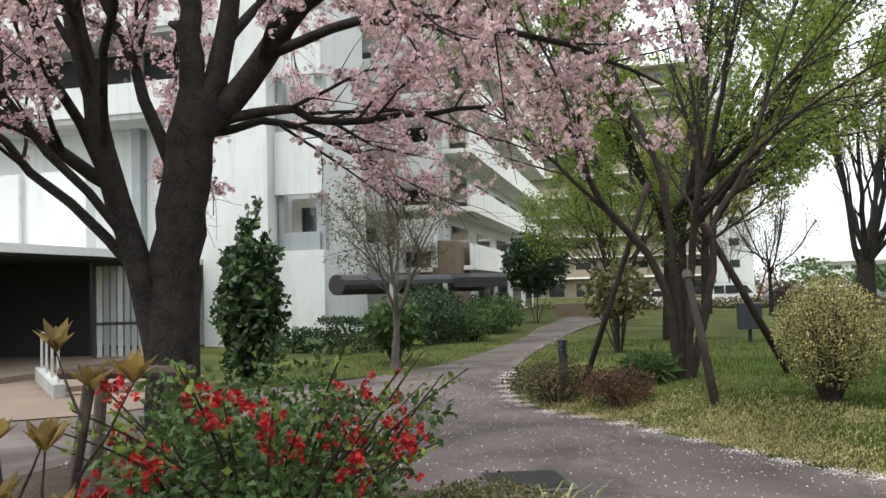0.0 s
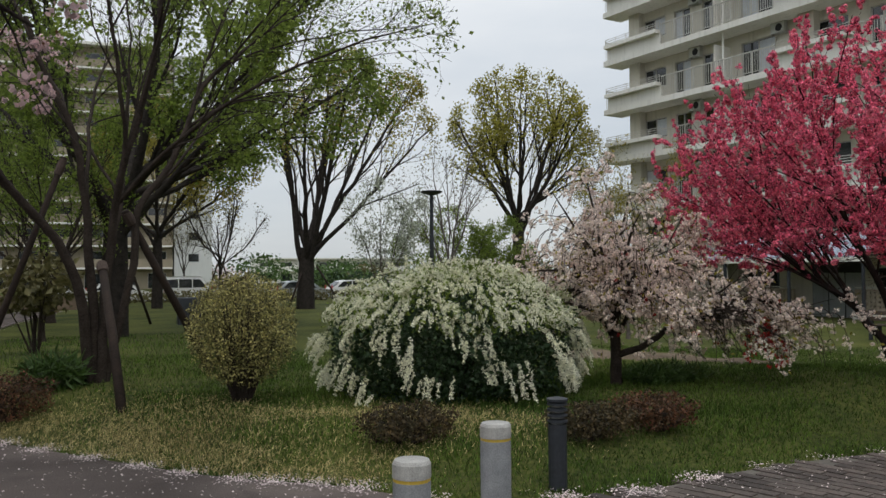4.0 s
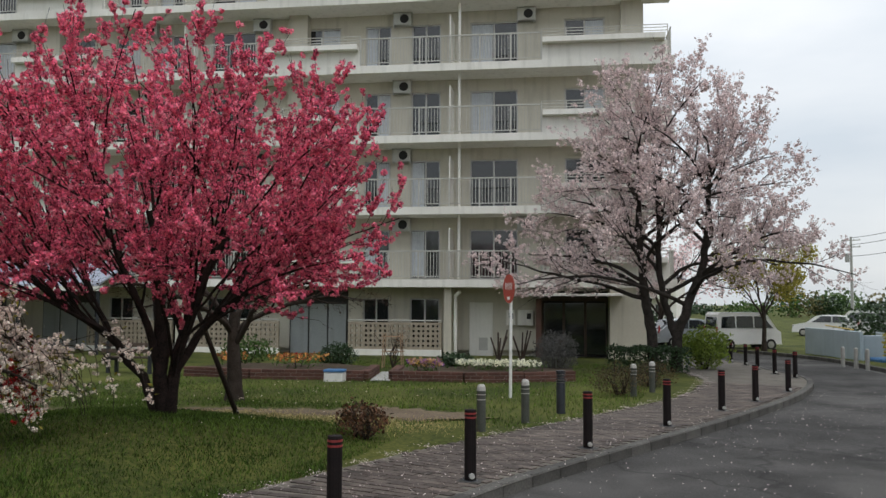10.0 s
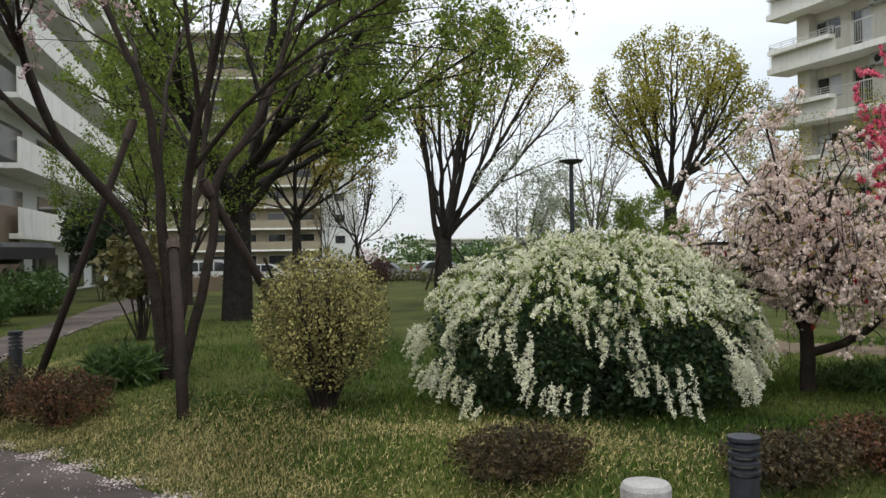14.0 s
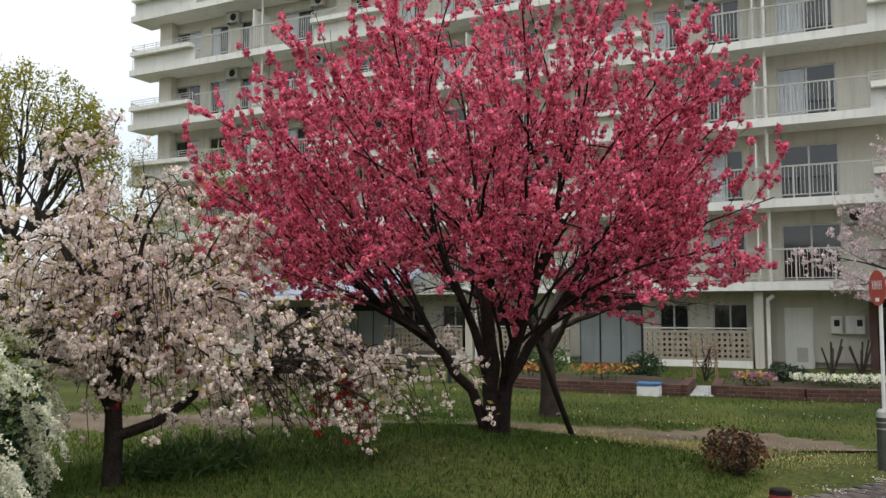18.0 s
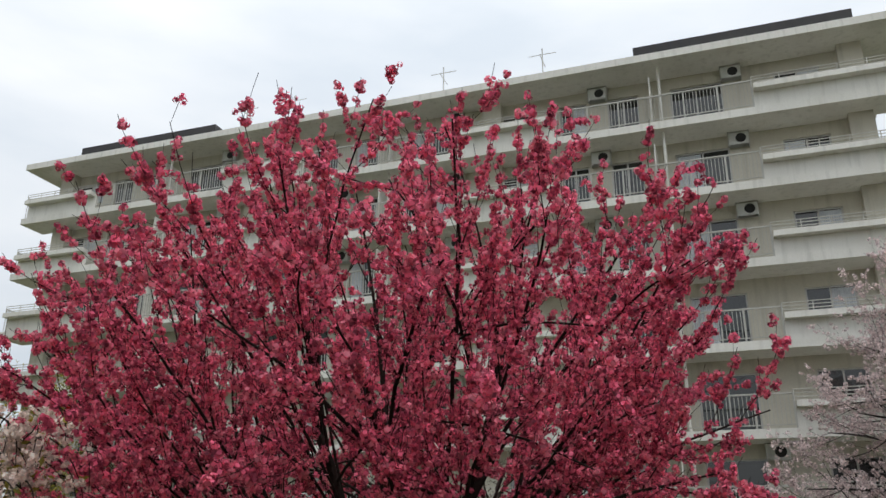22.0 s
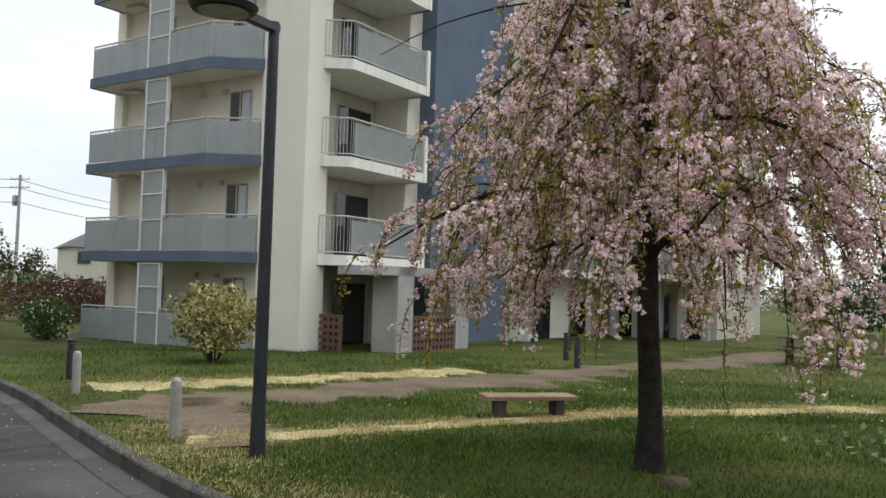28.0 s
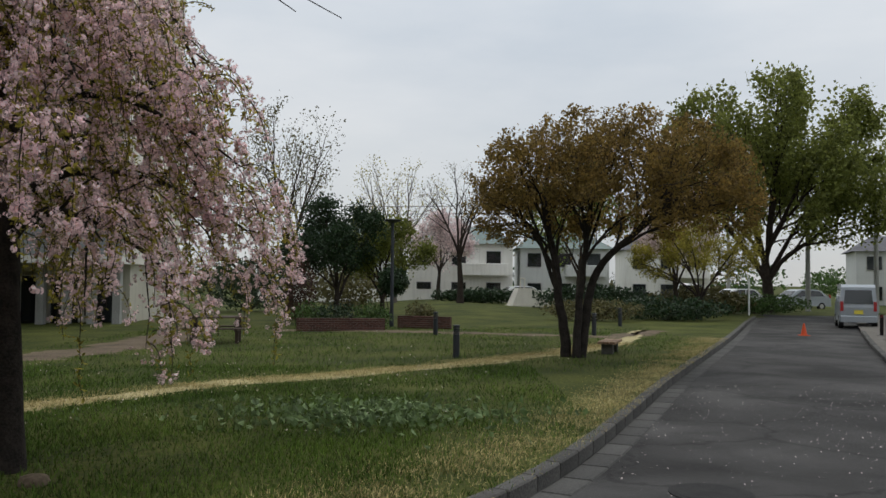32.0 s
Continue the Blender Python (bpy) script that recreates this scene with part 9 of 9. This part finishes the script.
def house(name, x, y, yaw, w, d, h, wall, roof, label, lean=False):
    """A small house: walls, pitched or lean roof, windows, balcony."""
    b = thing(name, pose(x, y, -0.4, 0, 0, yaw), label, "house")
    part("wall", Geo().box(0, 0, 0, w, d, h), wall, b)
    o = 0.45
    if lean:
        v = [(0, 0, h), (w, 0, h), (w, d, h), (0, d, h), (0, 0, h + w * 0.42), (0, d, h + w * 0.42)]
        part("gable", Geo().add(v[:4] + v[4:], [(0, 1, 2, 3)]).add([v[0], v[1], v[4], v[3], v[2], v[5]], [(0, 1, 2), (4, 3, 5)]), wall, b)
        s = [(-o, -o, h + w * 0.42 + 0.2), (w + o, -o, h - 0.1), (w + o, d + o, h - 0.1), (-o, d + o, h + w * 0.42 + 0.2)]
        part("roof", Geo().add(s + [(a, c, e + 0.16) for a, c, e in s], [(3, 2, 1, 0), (4, 5, 6, 7), (0, 1, 5, 4), (1, 2, 6, 5), (2, 3, 7, 6), (3, 0, 4, 7)]), roof, b)
    else:
        v = [(-o, -o, h), (w + o, -o, h), (w + o, d + o, h), (-o, d + o, h), (w * 0.25, d / 2, h + d * 0.22), (w * 0.75, d / 2, h + d * 0.22)]
        g = Geo().add(v, [(0, 1, 5, 4), (2, 3, 4, 5), (3, 2, 1, 0)])
        g.f[3].append(np.array([(1, 2, 5), (3, 0, 4)]))
        part("roof", g, roof, b)
    n = max(2, int(w / 2.6))
    for z in np.arange(0.8, h - 1.4, 2.7):
        for i in range(n):
            u = (i + 0.25) * w / n
            f = part("window", Geo().box(u - 0.05, -0.06, z, u + 1.25, 0, z + 1.3), "inox", b)
            part("pane", Geo().box(u, -0.08, z + 0.05, u + 1.2, -0.062, z + 1.25), "glass", f)
    if h > 4:
        part("balcony", bevel_box(w * 0.5, -1.0, 2.7, w * 0.95, 0, 3.7, 0.03), wall, b)


house("yellow_house", 97, -18.2, -98, 8, 8, 4.2, "creamwall", "tile", "cream two-storey house with a steep dark roof", True)
house("far_house", 100, 14, -95, 9, 8, 5.0, "bslab", "tile", "pale house with a dark tiled roof")
house("far_house", 108, 26, -95, 9, 8, 5.2, "bwall", "tile", "pale house with a dark tiled roof")
house("far_house", 84, -40, -110, 9, 8, 5.2, "bwall", "tile", "pale house with a dark tiled roof")
house("row_house", 16, -68, 178, 9, 8, 5.4, "white", "greenroof", "white terraced house with a green roof")
house("row_house", 6, -69, 178, 9, 8, 5.4, "bslab", "greenroof", "white terraced house with a green roof")
house("row_house", -4, -72, 178, 8, 8, 5.2, "white", "greenroof", "white terraced house with a green roof")
house("row_house", -15, -78, 175, 8, 8, 5.4, "bslab", "tile", "pale house with a dark roof")
house("white_house", -34, -71, 160, 7, 7, 5.2, "white", "tile", "white house with a dark hipped roof")
house("far_house", -36, -62, 150, 8, 8, 5.2, "bwall", "tile", "pale house with a dark tiled roof")
single("white_post", Geo().lathe([(0.05, 0), (0.05, 2.0), (0.03, 2.03)], 10), "signwhite", "white marker post at the lane's bend", "post", m=pose(-13.6, -43, 0))
single("garden_fence", Geo().box(-12, -0.04, 0, 12, 0.04, 1.1), "bslab", "low pale garden wall before the houses", "wall", m=pose(6, -64, 0, 0, 0, -2))
far_block("grey_block", 34, 210, 0, 40, 2, 10, "distant pale building beyond the parking lot", "bslab", "bslab", 8)


def far_woods():
    """Trees and hedges that close the view, too far to count."""
    for seed, material, lo, hi, n in ((170, "leaf", 3.0, 8.0, 90), (171, "leafdark", 2.5, 6.5, 70), (172, "leafolive", 3.0, 8.5, 70), (173, "cherrywhite", 3.0, 6.0, 16)):
        r = rng_of(seed)
        at = []
        for _ in range(n):
            a, d = r.uniform(0, 6.28), r.uniform(125, 190)
            h, w = r.uniform(lo, hi) * 0.85, r.uniform(3.5, 8)
            q = r.normal(size=(420, 3))
            q /= np.linalg.norm(q, axis=1)[:, None]
            q = q * r.uniform(0.4, 1.0, 420)[:, None] * [w, w, h / 2] + [d * math.cos(a) + 8, d * math.sin(a), h / 2 - 0.5]
            at.append(q)
        single("far_woods", foliage(r, np.concatenate(at), BROAD, 0.6), material, "distant trees and hedges round the estate", "woods", kind="stuff")


far_woods()
for k, (x, y, rx, ry, hh, mt) in enumerate(((14.5, -45, 3, 2, 3.2, "leafdark"), (9.0, -46, 2.6, 2, 2.6, "leafolive"), (-6.5, -50, 4, 1.6, 1.6, "leafdark"), (-11.5, -45, 3, 1.4, 1.5, "leafolive"), (0.5, -56, 3.4, 1.0, 1.0, "leafdark"), (52, -9, 3, 3, 2.6, "leafdark"), (58, -13, 3, 4, 3.2, "leafolive"), (50, 5.5, 2, 3, 2.2, "leafdark"), (40, -11.5, 1.6, 2.2, 1.6, "leafolive"), (33, -8.6, 1.3, 1.0, 1.1, "leafyellow"))):
    shrub("park_shrub", (x, y), rx, ry, hh, mt, "rounded shrub mass beyond the lawn", 200 + k, int(900 * rx), 0.2, BROAD, group="park shrubs")


# ---- kerbs, gutters, covers ----
def stones_along(name, line, side, lo, hi, length, width, z0, z1, material, label, structure):
    """Single kerbstones or gutter slabs laid end to end along a plan line."""
    d = np.r_[0, np.cumsum(np.linalg.norm(np.diff(line, axis=0), axis=1))]
    k = thing(name, pose(0, 0, 0), label, "kerb", kind="structure")
    me = bevel_box(-length / 2 + 0.005, -width / 2, z0, length / 2 - 0.005, width / 2, z1, 0.015).mesh(structure, material)
    mid = offset(line, side)
    for s in np.arange(lo, min(hi, d[-1]), length):
        p = np.array([np.interp(s, d, mid[:, j]) for j in (0, 1)])
        q = np.array([np.interp(s + 0.1, d, mid[:, j]) for j in (0, 1)])
        o = new(structure, me)
        o.parent = k
        o.location, o.rotation_euler = (*p, float(slope(p[0]))), (0, 0, math.atan2(*(q - p)[::-1]))


stones_along("kerb_south", ROAD_S, -0.08, 8, 92, 0.6, 0.16, -0.2, 0.035, "kerb", "weathered concrete kerb beside the lawn", "kerbstone")
stones_along("gutter_south", ROAD_S, 0.16, 8, 80, 0.6, 0.29, -0.2, -0.098, "gutter", "concrete gutter slabs at the lane's edge", "gutter_slab")
stones_along("kerb_north", ROAD_N, 0.08, 20, 95, 0.6, 0.15, -0.2, 0.02, "kerb", "weathered concrete kerb beside the footway", "kerbstone")


def manhole(x, y, z, round_=True):
    c = thing("manhole_cover", pose(x, y, z, 0, 0, 20), "cast iron cover set in the asphalt", "manhole cover")
    if round_:
        part("rim", Geo().lathe([(0.36, -0.02), (0.36, 0.004), (0.31, 0.006)], 28), "iron", c)
        part("lid", Geo().lathe([(0.3, -0.02), (0.3, 0.008), (0.1, 0.01)], 28), "iron", c)
    else:
        part("rim", bevel_box(-0.4, -0.4, -0.02, 0.4, 0.4, 0.006, 0.003), "kerb", c)
        part("lid", bevel_box(-0.34, -0.34, -0.02, 0.34, 0.34, 0.012, 0.003), "iron", c)


manhole(1.6, -4.3, -0.106)
manhole(0.45, 3.9, 0.018, False)
manhole(-1.0, 5.3, 0.018, False)

# ---- small stuff: grass, weeds, petals ----
def lawn_points(r, n, x0, y0, x1, y1):
    p = r.uniform((x0, y0), (x1, y1), (n, 2))
    out = inside(ROAD_POLY, p[:, 0], p[:, 1]) | inside(PAVE_POLY, p[:, 0], p[:, 1]) | inside(PATH_POLY, p[:, 0], p[:, 1])
    for t in TRACKS:
        out |= inside(t, p[:, 0], p[:, 1])
    return p[~out]


def grass_area(n, x0, y0, x1, y1, seed, size):
    r = rng_of(seed)
    p = lawn_points(r, n, x0, y0, x1, y1)
    thick = 0.5 + 0.5 * np.sin(p[:, 0] * 1.3 + np.sin(p[:, 1] * 0.9) * 2) * np.sin(p[:, 1] * 1.1 + 0.5)
    p = p[r.uniform(size=len(p)) < 0.25 + 0.75 * thick]
    z = slope(p[:, 0]) + mound(p[:, 0], p[:, 1])
    n = len(p)
    a = r.uniform(0, 6.28, n)
    h = size * r.uniform(0.5, 1.5, n)
    w = np.stack([np.cos(a), np.sin(a), a * 0], 1) * 0.006
    tip = np.c_[r.normal(0, 0.4, (n, 2)) * h[:, None], h]
    base = np.c_[p, z - 0.01]
    v = np.stack([base - w, base + w, base + tip], 1).reshape(-1, 3)
    g = Geo().add(v, np.arange(3 * n).reshape(-1, 3))
    single("grass_blades", g, "blade", "short uneven spring grass", "grass", kind="stuff")


grass_area(150000, 0, 4.5, 16, 14.5, 160, 0.055)
grass_area(110000, 1, 4.5, 12, 9.5, 168, 0.045)
grass_area(90000, 4, -10, 13, -1.5, 169, 0.05)
grass_area(150000, 2, -14, 16, -0.5, 161, 0.065)
grass_area(60000, 14, 2, 30, 14, 165, 0.07)
grass_area(45000, 14, -16, 26, -3, 167, 0.08)
grass_area(40000, -4, -28, 14, -13, 166, 0.09)
grass_area(25000, -8, 10, 4, 24, 162, 0.09)


def weeds():
    r = rng_of(163)
    p = r.normal((4.9, -7.3), (0.9, 0.5), (900, 2))
    at = np.c_[p, r.uniform(0.03, 0.16, len(p))]
    single("weed_patch", foliage(r, at, BROAD, 0.1), "weedleaf", "patch of broad-leaved weeds in the lawn", "weeds", kind="stuff")


weeds()


def lawn_flowers():
    """White clover and daisy heads scattered over the lawns."""
    r = rng_of(187)
    sets = []
    for n, x0, y0, x1, y1 in ((350, 3, -14, 13, -6), (320, 14, 4, 24, 10), (130, 9, 6, 15, 12), (200, 0, -26, 12, -14)):
        p = lawn_points(r, n, x0, y0, x1, y1)
        p = p[np.sin(p[:, 0] * 1.9 + p[:, 1]) * np.sin(p[:, 1] * 1.4 + 0.7) > -0.1]
        sets.append(np.c_[p, slope(p[:, 0]) + mound(p[:, 0], p[:, 1]) + r.uniform(0.05, 0.11, len(p))])
    single("lawn_flowers", foliage(r, np.concatenate(sets), POM5, 0.014), "whiteflower", "small white flowers scattered in the grass", "flowers", kind="stuff")


lawn_flowers()


def petals():
    r = rng_of(164)
    tv, tf = [(-0.5, -0.4, 0), (0.5, -0.3, 0.1), (0.4, 0.5, 0), (-0.4, 0.4, 0.15)], [(0, 1, 2, 3)]
    sets = []
    p = r.uniform((-6, 0), (4, 14), (9000, 2))
    sets.append(np.c_[p[inside(PATH_POLY, p[:, 0], p[:, 1])], np.full(int(inside(PATH_POLY, p[:, 0], p[:, 1]).sum()), 0.02)])
    for line, n, z in ((PATH_R[:22], 6500, 0.024), (PATH_R[:70], 2200, 0.022), (PAVE_OUT[int(len(PAVE_OUT) * 0.45) :], 4500, 0.024), (PAVE_OUT[int(len(PAVE_OUT) * 0.5) : int(len(PAVE_OUT) * 0.7)], 7000, 0.026)):
        q = line[r.integers(0, len(line), n)] + r.normal(0, 0.09, (n, 2)) + r.uniform(-0.3, 0.3, (n, 2))* 0.3
        sets.append(np.c_[q, slope(q[:, 0]) + z])
    q = r.uniform((-4, -12), (24, 2.5), (6500, 2))
    k = inside(ROAD_POLY, q[:, 0], q[:, 1])
    sets.append(np.c_[q[k], slope(q[k, 0]) - 0.103])
    q = r.uniform((4, -14), (18, 14), (16000, 2))
    k = inside(PAVE_POLY, q[:, 0], q[:, 1]) 
    sets.append(np.c_[q[k], slope(q[k, 0]) + 0.022])
    at = np.concatenate(sets)
    f = np.array([np.array(Euler((r.normal(0, 0.25), r.normal(0, 0.25), r.uniform(0, 6.28))).to_matrix()) for _ in range(500)])[r.integers(0, 500, len(at))]
    g = Geo().scatter(tv, tf, at, f, r.uniform(0.008, 0.02, len(at)))
    single("fallen_petals", g, "petal", "fallen blossom petals on the paving", "petals", kind="stuff")


petals()


# ---- paving bricks of the footway ----
def lay_bricks():
    pave = bpy.data.objects["pavement"]
    a, b = resample(ROAD_N[: int(len(ROAD_N) * 0.86)], 1600), PAVE_OUT
    d = np.r_[0, np.cumsum(np.linalg.norm(np.diff(a, axis=0), axis=1))]
    lo = d[np.argmin(((a - [4.5, 1.3]) ** 2).sum(1))]
    hi = d[np.argmin(((a - [23.5, -1.4]) ** 2).sum(1))]
    L, W, gap = 0.225, 0.105, 0.009
    v = Geo().box(-L / 2, -W / 2, -0.02, L / 2, W / 2, 0.014)
    me = v.mesh("paving_brick", "brickpave")
    rest = Geo()
    tv, tf = np.concatenate(v.v), np.concatenate(v.f[4])
    count, row = 0, 0
    places, frames = [], []
    for s in np.arange(lo, hi, W + gap):
        row += 1
        p = np.array([np.interp(s, d, a[:, j]) for j in (0, 1)])
        q = np.array([np.interp(s + 0.3, d, a[:, j]) for j in (0, 1)]) - np.array([np.interp(s - 0.3, d, a[:, j]) for j in (0, 1)])
        t = unit(q)
        nrm = np.array([-t[1], t[0]])
        far = b - p
        width = (far @ nrm)[np.abs(far @ t) < 0.6]
        if not len(width) or width.max() < 0.5:
            continue
        width = min(width.max(), 5.0)
        for x in np.arange(0.3 + (row % 2) * 0.117, width - 0.1, L + gap):
            c = p + nrm * x
            yaw = math.atan2(nrm[1], nrm[0])
            if 9.3 < c[0] < 12.6 and count < 300 and row % 2 == 0 or (10.2 < c[0] < 12.4 and count < 300):
                o = new("paving_brick", me)
                o.parent = pave
                o.location, o.rotation_euler = (c[0], c[1], float(slope(c[0])) + 0.003 * math.sin(x * 9 + s * 7)), (0, 0, yaw)
                count += 1
            else:
                places.append((c[0], c[1], float(slope(c[0])) + 0.003 * math.sin(x * 9 + s * 7)))
                cs, sn = math.cos(yaw), math.sin(yaw)
                frames.append([[cs, -sn, 0], [sn, cs, 0], [0, 0, 1]])
    rest.scatter(tv, tf, np.array(places), np.array(frames), np.ones(len(places)))
    tagged(part("paving_bricks", rest, "brickpave2", pave), kind="stuff")


lay_bricks()
